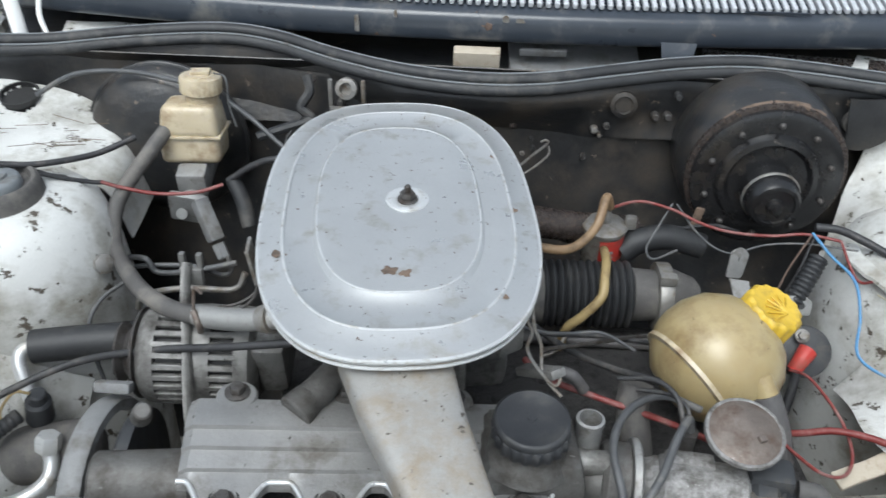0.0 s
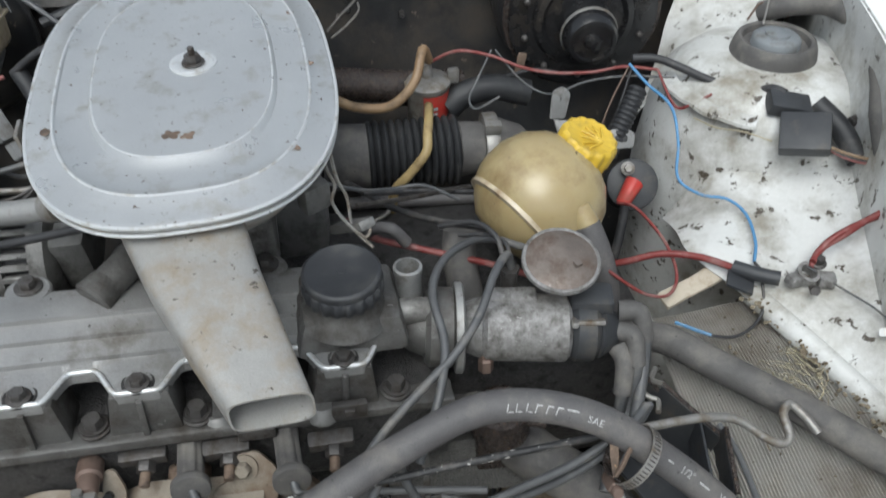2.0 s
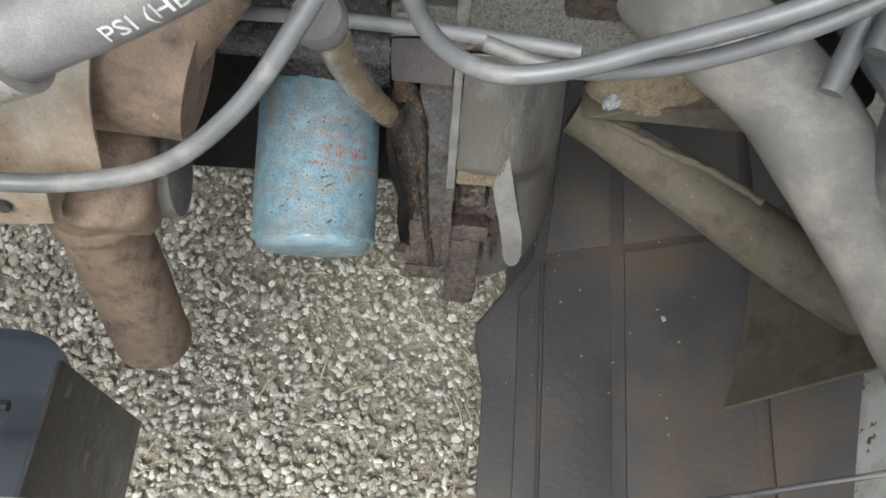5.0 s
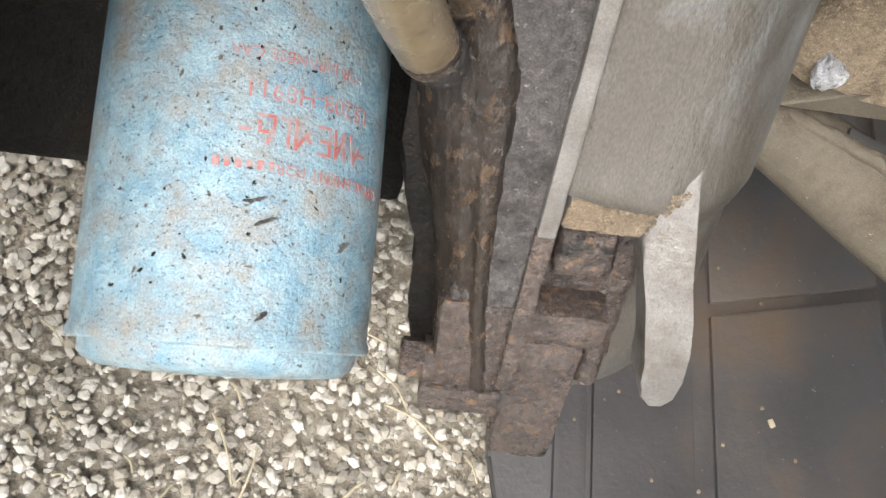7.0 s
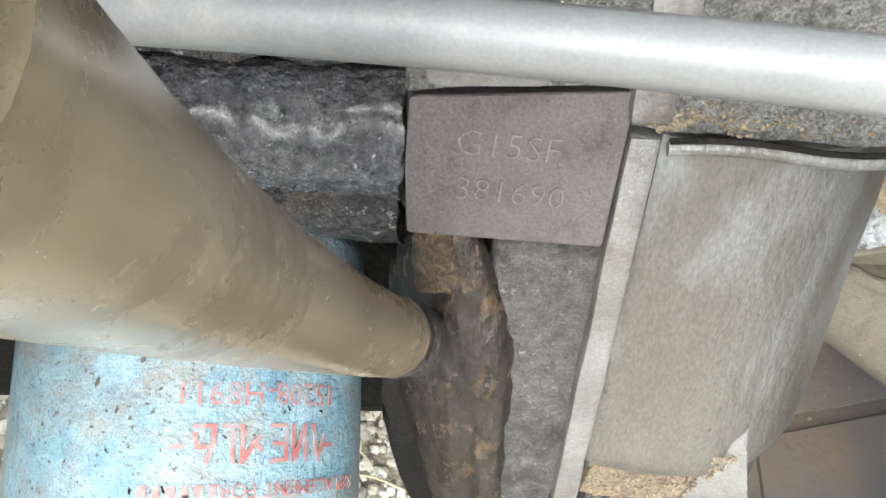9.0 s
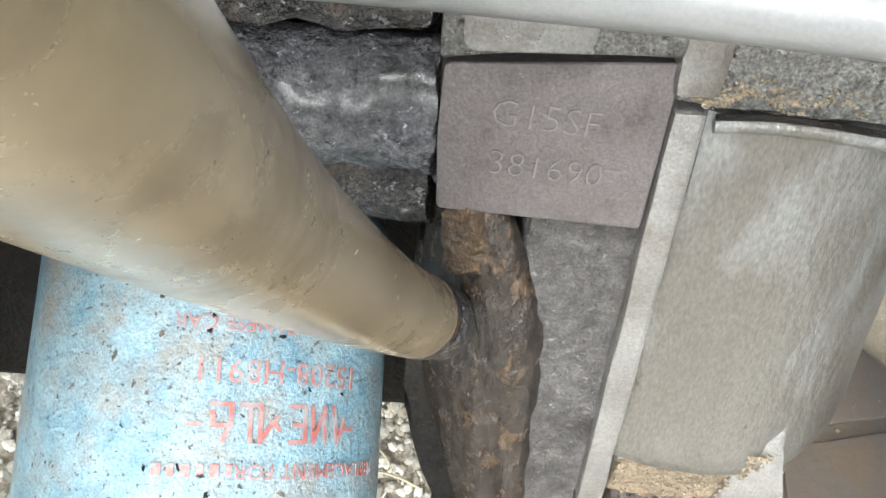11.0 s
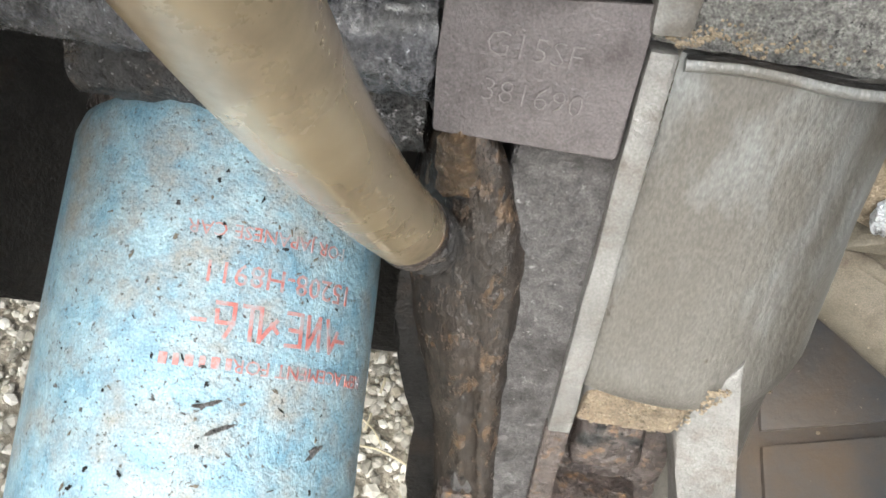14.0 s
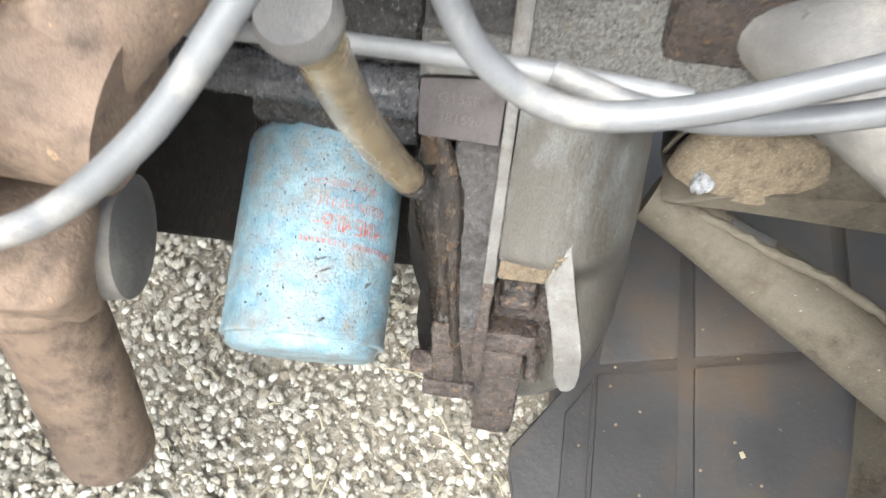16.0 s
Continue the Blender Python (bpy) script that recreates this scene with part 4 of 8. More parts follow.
# dipstick socket and the column that runs down the block
COLUMN = ((0.4600, 0.1345, 0.1385, 0.2), (0.4585, 0.1315, 0.1415, 0.6), (0.4545, 0.1295, 0.1448, 0.85), (0.447, 0.1283, 0.1480, 1.0), (0.436, 0.1272, 0.1524, 1.0), (0.426, 0.1272, 0.1545, 1.0), (0.411, 0.1300, 0.1551, 0.95), (0.393, 0.1348, 0.1558, 0.9), (0.3765, 0.1398, 0.1572, 0.85), (0.358, 0.1425, 0.1602, 0.8), (0.342, 0.1440, 0.1635, 0.7), (0.328, 0.1438, 0.166, 0.6))
col_rows = []
for z, xl, xr, k in COLUMN:
    line = []
    for i in range(13):
        u = i / 12
        groove = 0.0026 * math.exp(-((u - 0.62) / 0.09) ** 2) * min(1.0, max(0.0, (0.43 - z) / 0.03))
        line.append(F(xl + (xr - xl) * u, z, -0.014 * (1 - u) ** 1.3 + 0.0008 + (0.0085 * math.sin(math.pi * u) ** 0.6 - groove) * k))
    col_rows.append(line)
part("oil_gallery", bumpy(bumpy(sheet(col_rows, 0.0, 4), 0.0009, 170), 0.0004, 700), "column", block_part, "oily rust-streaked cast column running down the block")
# shadow side of the column, painted black on a recessed web
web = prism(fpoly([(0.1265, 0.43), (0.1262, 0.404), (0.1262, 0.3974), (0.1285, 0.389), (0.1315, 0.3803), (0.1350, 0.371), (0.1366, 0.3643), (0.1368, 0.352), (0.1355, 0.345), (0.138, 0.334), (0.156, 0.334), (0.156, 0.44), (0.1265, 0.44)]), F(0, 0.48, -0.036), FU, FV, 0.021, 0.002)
part("web", bumpy(web, 0.0006, 150), "iron_black_shade", block_part, "recessed iron web beside the column, black with painted shade")
part("rust_crust", bumpy(bumpy(sheet([[F(0.1330 + 0.0016 * i, 0.4585 - 0.0032 * j, 0.0004 + 0.0035 * math.sin(math.pi * (i + 0.6) / 6.2) * math.sin(math.pi * (j + 0.6) / 5.2)) for i in range(6)] for j in range(5)], 0.002, 3), 0.0018, 260), 0.0007, 640), "amber_rust", block_part, "orange-brown oily crust by the dipstick tube")
part("dipstick_socket", lathe([(0.0074, -0.012), (0.0072, -0.004), (0.0064, -0.002), (0.0056, -0.003), (0.0056, -0.008)], (0.1305, 0.503, 0.4495), Vector((-0.16, -0.3, 0.94)), 20, close=False), "iron", block_part)
# rear flange edge and bell housing
part("flange_edge", bumpy(slab(0.1668, 0.1728, 0.335, 0.3935, -0.03, 0.0042, 0.001), 0.0006, 180, 7), "rust_brown", engine, "rusty lower edge of the flange")
edge = bumpy(slab(0.1672, 0.1727, 0.392, 0.4762, -0.03, 0.0046, 0.0008), 0.0004, 180, 11)
part("flange_edge", edge, "lug_metal", engine, "bright machined edge of the bell housing flange")
part("flange_plate", bumpy(slab(0.1445, 0.169, 0.324, 0.366, -0.03, 0.0022, 0.0035), 0.0010, 150, 9), "rust_brown", engine, "rusty engine rear plate")
part("plate_foot", bumpy(slab(0.1425, 0.17, 0.3235, 0.333, -0.02, 0.004, 0.0015), 0.0006, 150, 4), "rust_brown", engine)

# bell housing: rounded casting that swells away from the flange
def bell_right(z):
    """The outer edge of the housing at height z: nearly straight, rounded off below."""
    line = ((0.284, 0.203), (0.2875, 0.214), (0.2974, 0.230), (0.3156, 0.2435), (0.3395, 0.2495), (0.372, 0.2495), (0.42, 0.2465), (0.48, 0.2435))
    for (z0, x0), (z1, x1) in zip(line, line[1:]):
        if z <= z1:
            return x0 + (x1 - x0) * max(0.0, z - z0) / (z1 - z0)
    return line[-1][1]


BELL = ((0.0, 0.002), (0.08, 0.004), (0.25, 0.0055), (0.45, 0.003), (0.62, -0.006), (0.79, -0.022), (0.94, -0.05), (1.0, -0.10))
rows = []
for i in range(25):
    z = 0.476 - 0.191 * i / 24
    low = min(1.0, max(0.0, (0.402 - z) / 0.016))
    x0 = 0.1732 + 0.018 * low
    sink = 0.034 * low + 0.045 * max(0.0, (0.355 - z) / 0.07) ** 2
    rows.append([F(x0 + (bell_right(z) - x0) * u, z, off * (1 - 0.4 * low * (off > 0)) - sink * (1 - 0.6 * u)) for u, off in BELL])
bell = part("bell_housing", sheet(rows, 0.004, 2, 0.0006, 40), "bell", engine, "oily grey aluminium bell housing")
rim_line = [F(0.1735 + 0.009 * k, 0.4752 + 0.0006 * math.sin(k * 1.3), 0.0058 - 0.0006 * max(0, k - 3) ** 2) for k in range(8)]
part("housing_rim", tube(rim_line, 0.0013, 12, 5, flat=0.8), "bell", bell, "rolled upper rim of the housing")
part("rim_groove", tube([p + Vector((0, 0.0006, 0.0014)) for p in rim_line], 0.0006, 8, 5), "iron_black_shade", bell, "dark joint above the rim")
# clutch fork opening with its sandy sill and light lug
# carried on behind the lug as a dark backing for the shaded gap
opening = bumpy(slab(0.174, 0.206, 0.338, 0.394, -0.03, -0.014, 0.002), 0.0012, 120, 6)
part("fork_opening", opening, "rust_brown", bell, "rusty recess of the clutch fork, also dark backing for the shaded lug gap")
SILL = [Vector(p) for p in ((0.1736, 0.3953), (0.1790, 0.3950), (0.1850, 0.3944), (0.1910, 0.3948), (0.1968, 0.3946), (0.1990, 0.3990), (0.2030, 0.4075), (0.2052, 0.4130), (0.2000, 0.4098), (0.1950, 0.4060), (0.1890, 0.4040), (0.1820, 0.4042), (0.1744, 0.4028))]
part("sill", bumpy(prism(fpoly([tuple(p) for p in SILL]), F(0, 0.48, -0.001), FU, FV, 0.0038, 0.0012, 2), 0.0006, 460), "sill_dust", bell, "cast sill brown with sandy dust")
grain_bm = bmesh.new()
rng = random.Random(66)
for i in range(420):
    x = rng.uniform(0.1742, 0.2045)
    low, high = 0.3950 + max(0.0, x - 0.1968) * 2.0, 0.4032 + max(0.0, x - 0.190) * 0.62
    z = low + (high - low) * rng.random() ** 0.8
    bmesh.ops.create_icosphere(grain_bm, subdivisions=1, radius=rng.uniform(0.0002, 0.00055), matrix=Matrix.Translation(F(x, z, 0.0030 + 0.45 * max(0.0, x - 0.1962))) @ Matrix.Rotation(rng.uniform(0, 3), 4, "X") @ Matrix.Diagonal((rng.uniform(0.7, 1.4), 1.0, rng.uniform(0.5, 1.0), 1.0)))
sill_sand = part("sand_deposit", grain_bm, "sand", bell, "sand grains lying on the sill")
sill_sand["kind"] = "stuff"
part("sill_block", bumpy(prism(fpoly([(0.1738, 0.3935), (0.1975, 0.3935), (0.2066, 0.4150), (0.1990, 0.4100), (0.1740, 0.4045)]), F(0, 0.48, -0.016), FU, FV, 0.0175, 0.001, 1), 0.0004, 200), "lug_metal", bell, "cast sill under the dirt")
LUG = ((0.2064, 0.4175, 0.004), (0.2074, 0.4120, 0.005), (0.2110, 0.3985, 0.007), (0.2148, 0.3855, 0.009), (0.2180, 0.3750, 0.0115), (0.2207, 0.3655, 0.0135), (0.2216, 0.3560, 0.0145), (0.2206, 0.3497, 0.015), (0.2178, 0.3465, 0.015), (0.2138, 0.3462, 0.015), (0.2102, 0.3490, 0.015), (0.2086, 0.3545, 0.0145), (0.2078, 0.3605, 0.0135), (0.2030, 0.3780, 0.009), (0.1998, 0.3870, 0.006), (0.1968, 0.3955, 0.004), (0.1995, 0.4045, 0.004))
lug = bmesh.new()
fore, aft = [lug.verts.new(F(x, z, off)) for x, z, off in LUG], [lug.verts.new(F(x, z, off - 0.017)) for x, z, off in LUG]
lug.faces.new(fore)
lug.faces.new(aft[::-1])
for i in range(len(LUG)):
    lug.faces.new((fore[i], aft[i], aft[i - 1], fore[i - 1]))
bmesh.ops.bevel(lug, geom=[e for e in lug.edges if e.verts[0] in fore and e.verts[1] in fore], offset=0.0011, segments=2, profile=0.6, affect="EDGES")
part("lug", bumpy(lug, 0.0004, 220), "lug_metal", bell, "pale worn aluminium lug with a rounded end")
part("fork_lump", bumpy(box(F(0.186, 0.381, -0.011), (0.019, 0.017, 0.012), Matrix((FU, FV, FN)).transposed().to_4x4(), 0.004, None, 3), 0.0014, 160), "rust_brown", bell, "rusty pivot of the clutch fork")
part("fork_ledge", bumpy(slab(0.1695, 0.1985, 0.352, 0.364, -0.03, 0.0005, 0.003), 0.0010, 150, 6), "rust_brown", bell)
tail = add(bumpy(slab(0.171, 0.1935, 0.302, 0.353, -0.022, 0.0005, 0.003), 0.001, 140, 6))
part("fork_end", tail, "rust_brown", bell, "rusty clutch fork end")
part("plate_bolt", add(lathe([(0.0055, -0.004), (0.0068, -0.003), (0.0068, 0.004), (0.006, 0.006)], F(0.1385, 0.338, -0.004), (1, 0, 0), 6), lathe([(0.0078, 0.004), (0.0078, 0.008)], F(0.1385, 0.338, -0.004), (1, 0, 0), 16)), "rust_brown", engine, "rusty flange bolt")
part("fork_nut", rod(F(0.1985, 0.352, -0.009), F(0.1995, 0.332, -0.009), 0.0042, 0.0042, 16, 0.002), "rust_brown", bell)

# ---- oil filter ----
FB = Vector((0.0839, 0.4443, 0.3764))
FA = Vector((-0.0443, 0.9597, 0.2779)).normalized()
filt = thing("oil_filter", tuple(FB), "chipped light-blue spin-on oil filter with red printing", "oil filter")
R = 0.0398
can = lathe([(0.001, -0.0058), (R * 0.6, -0.0056), (R * 0.82, -0.0048), (R * 0.90, -0.0030), (R * 0.93, -0.0005), (R * 0.937, 0.0018), (R * 0.995, 0.0018), (R * 1.012, 0.0024), (R * 1.014, 0.0042), (R * 0.997, 0.0056), (R * 1.001, 0.02), (R * 1.003, 0.055), (R, 0.098), (R * 0.97, 0.102), (R * 0.9, 0.105), (R * 0.86, 0.108)], FB, FA, 96)
for v in can.verts:
    v.co += (v.co - FB).normalized() * 0.0004 * noise.noise(v.co * 120)
can_part = part("can", can, "filter", filt)
part("base_flange", lathe([(R * 0.94, 0.102), (R * 0.965, 0.104), (R * 0.965, 0.109), (R * 0.9, 0.112)], FB, FA, 48), "rust_brown", filt, "brown pressed base flange")
part("filter_seat", bumpy(lathe([(R * 0.85, 0.1125), (R * 0.9, 0.115), (R * 0.95, 0.16)], FB, FA, 36), 0.001, 80), "iron_black_shade", block_part, "oily filter seat, blackened for its shade")
FSIDE = Vector((1, 0, 0)) - FA * FA.x
FSIDE.normalize()
FTOP = FSIDE.cross(FA)


def on_filter(x, y, z, mid=0.0, h=0.0):
    """Bends flat writing round the can, upside down as the filter hangs."""
    a = mid - x / R
    return FB + FA * (h - y) + (FSIDE * math.sin(-a) * -1 + FTOP * math.cos(a)) * (R * 1.004 + 0.0003 + z)


def filter_print(text, size, mid, h, bold=0.0):
    bm = lettering(text, size, Matrix.Identity(4), "red_ink", 0.0001, bold=bold)
    part("printing", wrap_on(bm, lambda x, y, z: on_filter(x, y, z, mid, h)), "red_ink", can_part, "worn red printed words", smooth=0)


filter_print("FOR JAPANESE CAR", 0.0042, 0.50, 0.0735)
filter_print("15208-H8911", 0.0066, 0.60, 0.0645)
filter_print("REPLACEMENT FOR", 0.0042, 0.62 + 0.0085 / R, 0.0455)
bar = add(*[box((0.0108 + 0.0026 * k, 0, 0), (0.0012 + 0.0005 * (k % 2), 0.0024, 0.0002), None, 0) for k in range(6)])
bmesh.ops.subdivide_edges(bar, edges=bar.edges[:], cuts=1, use_grid_fill=True)
part("print_bar", wrap_on(bar, lambda x, y, z: on_filter(x, y, z, 0.62, 0.0455)), "red_ink", can_part, smooth=0)
# brand mark as plain angular strokes
STROKES = ((-0.0185, 0.0005, -0.0160, 0.0005), (-0.0140, -0.0034, -0.0103, -0.0034), (-0.0103, -0.0034, -0.0103, 0.0006), (-0.0103, 0.0006, -0.0136, 0.0006), (-0.0136, 0.0006, -0.0138, -0.0018), (-0.0103, 0.0006, -0.0118, 0.0036), (-0.0085, -0.0034, -0.0048, -0.0034), (-0.0068, -0.0034, -0.0066, 0.0036), (-0.0048, -0.0034, -0.0046, 0.0036), (-0.0046, 0.0036, -0.0030, 0.0010), (-0.0030, 0.0010, -0.0012, -0.0012), (-0.0024, -0.0004, -0.0008, 0.0012), (0.0012, -0.0034, 0.0046, -0.0034), (0.0046, -0.0034, 0.0048, 0.0034), (0.0020, 0.0002, 0.0047, 0.0002), (0.0014, 0.0036, 0.0048, 0.0034), (0.0064, -0.0034, 0.0068, 0.0036), (0.0068, 0.0036, 0.0094, -0.0034), (0.0094, -0.0034, 0.0098, 0.0036), (0.0118, -0.0034, 0.0132, 0.0036), (0.0132, 0.0036, 0.0152, -0.0010), (0.0152, 0.0008, 0.0176, 0.0008))
for x0, y0, x1, y1 in STROKES:
    b = box((-(x0 + x1) / 2, (y0 + y1) / 2, 0), (math.hypot(x1 - x0, y1 - y0) + 0.0007, 0.00085, 0.0002), (0, 0, -math.degrees(math.atan2(y1 - y0, x1 - x0))), 0)
    bmesh.ops.subdivide_edges(b, edges=b.edges[:], cuts=1, use_grid_fill=True)
    part("brand_mark", wrap_on(b, lambda x, y, z: on_filter(x, y, z, 0.60, 0.0545)), "red_ink", can_part, smooth=0)

# chipped marks on the can: ragged flecks, a few long dark dents
for i in range(90):
    rng = random.Random(4100 + i)
    big = i % 24 == 0
    w, h = (rng.uniform(0.003, 0.0045), rng.uniform(0.0007, 0.0011)) if big else (rng.uniform(0.0003, 0.0011), rng.uniform(0.0002, 0.0006))
    b = lathe([(1.0, 0.0), (0.9, 0.00010), (0.01, 0.00012)], (0, 0, 0), (0, 0, 1), 14, squash=(w, h))
    turn = rng.uniform(0.2, 0.7) if big else rng.uniform(-1.5, 1.5)
    mid, hh = rng.uniform(-0.65, 1.0), rng.uniform(0.008, 0.09)
    for v in b.verts:
        k = 0.75 + 0.9 * noise.noise(v.co.normalized() * 2.2 + Vector((i * 3.1, 0, 0)))
        x, y = v.co.x * k, v.co.y * k
        v.co.x, v.co.y = x * math.cos(turn) - y * math.sin(turn), x * math.sin(turn) + y * math.cos(turn)
    part("chip", wrap_on(b, lambda x, y, z: on_filter(x, y, z, mid, hh)), ("iron_grey", "iron_black_shade", "arm_dust")[i % 3], can_part, "dark chipped spot", smooth=0)

# dipstick tube and its knob
stick = thing("dipstick", (0.1305, 0.503, 0.449), "tan-brown metal dipstick tube with a black knob", "dipstick")
part("tube", tube([(0.1296, 0.5048, 0.4435), (0.1232, 0.4968, 0.4684), (0.118, 0.4884, 0.4954), (0.1142, 0.48, 0.5225), (0.1119, 0.4717, 0.5499), (0.111, 0.4655, 0.5715)], 0.0076, 28, 8, r_end=0.0086), "tube_tan", stick, "tan oily steel tube")
part("tube_collar", lathe([(0.0070, -0.004), (0.00775, -0.002), (0.00785, 0.0), (0.0076, 0.0006), (0.00785, 0.0012), (0.00775, 0.0034)], (0.1289, 0.5040, 0.4462), (-0.22, -0.29, 0.93), 28), "rust_brown", stick, "brown ringed end of the tube")
part("knob", lathe([(0.006, -0.006), (0.0085, -0.004), (0.012, 0.0), (0.013, 0.006), (0.011, 0.011), (0.004, 0.0125)], (0.109, 0.461, 0.583), (-0.1, -0.3, 0.95), 24), "rubber_dusty", stick)
hose("grey_rod", [(-0.05, 0.5335, 0.489), (0.0023, 0.5273, 0.5001), (0.055, 0.5208, 0.5098), (0.1054, 0.5140, 0.5188), (0.156, 0.5063, 0.5264), (0.2052, 0.4975, 0.5328), (0.23, 0.493, 0.5355)], 0.0040, "grey_wire_light", "straight light-grey rod in front of the engine block", "rod", seg=16)

# ---- air cleaner ----
AC = Vector((-0.050, 0.797, 0.87))
yaw = radians(7.5)
AX, AY = Vector((math.cos(yaw), math.sin(yaw), 0.0)), Vector((-math.sin(yaw), math.cos(yaw), 0.035)).normalized()
AZ = AX.cross(AY)
air = thing("air_cleaner", tuple(AC - AZ * 0.075), "silver-painted oval steel air cleaner with rust spots and an intake snout", "air cleaner")


def oval(ax, ay, n=3.0, seg=72):
    out = []
    for i in range(seg):
        a = 2 * math.pi * i / seg
        c, s = math.cos(a), math.sin(a)
        out.append((ax * abs(c) ** (2 / n) * (1 if c > 0 else -1), ay * abs(s) ** (2 / n) * (1 if s > 0 else -1)))
    return out


def oval_stack(levels, seg=72):
    """Levels of (half width, half length, height, squareness, shift along length)."""
    bm = bmesh.new()
    rings = [[bm.verts.new(AC + AX * x + AY * (y + sh) + AZ * z) for x, y in oval(ax, ay, n, seg)] for ax, ay, z, n, sh in levels]
    for a, b in zip(rings, rings[1:]):
        for i in range(seg):
            bm.faces.new((a[i], a[(i + 1) % seg], b[(i + 1) % seg], b[i]))
    bm.faces.new(rings[0][::-1])
    bm.faces.new(rings[-1])
    return bm


W, LN = 0.1475, 0.244
lid = oval_stack([(W - 0.004, LN - 0.004, -0.0095, 2.7, 0), (W - 0.001, LN - 0.001, -0.0085, 2.7, 0), (W, LN, -0.005, 2.7, 0), (W - 0.001, LN - 0.001, -0.002, 2.7, 0), (W - 0.004, LN - 0.005, -0.0008, 2.7, 0), (W - 0.022, LN - 0.030, 0.0005, 2.7, 0), (W - 0.0235, LN - 0.033, 0.0025, 2.7, 0), (W - 0.026, LN - 0.037, 0.0028, 2.7, 0), (W - 0.0275, LN - 0.039, 0.001, 2.7, 0),
                  (W - 0.056, LN - 0.076, 0.0012, 2.7, 0.0), (W - 0.0585, LN - 0.081, 0.0058, 2.7, 0.0), (W - 0.061, LN - 0.086, 0.0065, 2.7, 0.0), (W - 0.10, LN - 0.15, 0.006, 2.6, 0), (0.02, 0.02, 0.0055, 2.0, 0)])
lid_part = part("lid", lid, "silver", air, "silver lid with pressed oval steps and rust chips", smooth=50)
body = oval_stack([(W - 0.05, LN - 0.07, -0.078, 2.5, 0.02), (W - 0.03, LN - 0.045, -0.07, 2.6, 0.01), (W - 0.013, LN - 0.018, -0.030, 2.7, 0), (W - 0.011, LN - 0.013, -0.0145, 2.7, 0), (W - 0.001, LN - 0.001, -0.0135, 2.7, 0), (W - 0.001, LN - 0.001, -0.0105, 2.7, 0), (W - 0.008, LN - 0.008, -0.010, 2.7, 0)])
# beads paler than the lid, so that their highlights are in the colour
for inset, ins2, z, r in ((-0.0003, -0.0003, -0.0035, 0.0021), (-0.0248, -0.0352, 0.0022, 0.0016), (-0.0600, -0.0840, 0.0058, 0.0012), (-0.001, -0.001, -0.012, 0.0019)):
    ring = [AC + AX * x + AY * y + AZ * z for x, y in oval(W + inset, LN + ins2, 2.7, 96)]
    part("pressed_bead", tube(ring + ring[:1], r, 8, 1), "silver_bright", lid_part, "pressed bead in a paler silver for its highlight")
part("bowl", body, "silver_dirty", air, "grey steel bowl with a rolled rim")
nut_at = AC + AX * 0.010 + AY * -0.002
part("nut_dimple", lathe([(0.024, 0.0045), (0.0235, 0.0072), (0.021, 0.0084), (0.016, 0.0078), (0.013, 0.006), (0.001, 0.006)], nut_at, AZ, 36), "silver_bright", lid_part, "bright worn ring round the nut")
part("wing_nut", add(hexbolt(nut_at + AZ * 0.006, AZ, 0.0085, 0.008, 0.0115), rod(nut_at, nut_at + AZ * 0.024, 0.0035, None, 12, 0.001)), "bolt", lid_part, "rusty nut on a threaded stud")
for x, y, r in ((-0.012, -0.128, 0.010), (0.004, -0.133, 0.008), (0.115, 0.095, 0.006), (-0.122, -0.09, 0.008), (0.095, -0.165, 0.006), (0.125, -0.02, 0.006)):
    c = AC + AX * x + AY * y + AZ * (0.0064 if abs(x) < 0.05 else 0.0012)
    b = lathe([(r, 0), (r * 0.93, 0.0003), (0.001, 0.0003)], c, AZ, 28)
    for v in b.verts:
        v.co = c + (v.co - c) * (0.75 + 0.6 * noise.noise((v.co - c).normalized() * 1.3 + c * 40)) + AZ * 0.0002
    part("rust_patch", b, "rust", lid_part, "bare rusty patch")
# snout: a flat duct that narrows to the front
rows = []
for t_, cx, cy, cz, hw, hh in ((0, -0.032, 0.59, 0.826, 0.052, 0.022), (0.35, -0.008, 0.53, 0.812, 0.046, 0.021), (0.7, 0.024, 0.465, 0.795, 0.0385, 0.020), (1, 0.0485, 0.418, 0.781, 0.0325, 0.0185)):
    rows.append((Vector((cx, cy, cz)), hw, hh))
bm = bmesh.new()
rings = []
for inner in (0, 1):
    for c, hw, hh in (rows if not inner else rows[::-1]):
        k = 0.0016 * inner
        rings.append([bm.verts.new(c + AX * x + AZ * y) for x, y in oval(hw - k, hh - k, 4.2, 36)])
for a, b in zip(rings, rings[1:]):
    for i in range(36):
        bm.faces.new((a[i], a[(i + 1) % 36], b[(i + 1) % 36], b[i]))
part("snout", bm, "snout", air, "tapered grey intake snout with tan stains")

# ---- things at the back of the bay ----
# bonnet seal on the bulkhead flange
SEAL = [(-0.70, 1.155, 0.893), (-0.60, 1.158, 0.898), (-0.48, 1.185, 0.905), (-0.36, 1.20, 0.909), (-0.275, 1.19, 0.905), (-0.18, 1.15, 0.897), (-0.08, 1.118, 0.891), (0.025, 1.103, 0.889), (0.12, 1.112, 0.890), (0.22, 1.14, 0.895), (0.32, 1.165, 0.900), (0.41, 1.175, 0.902), (0.50, 1.165, 0.900), (0.60, 1.145, 0.897), (0.70, 1.135, 0.896)]
seal = thing("bonnet_seal", (0, 1.15, 0.87), "black rubber bonnet seal running along the bulkhead", "seal")
part("seal_lip", tube(SEAL, 0.0085, 14, 8), "rubber", seal)
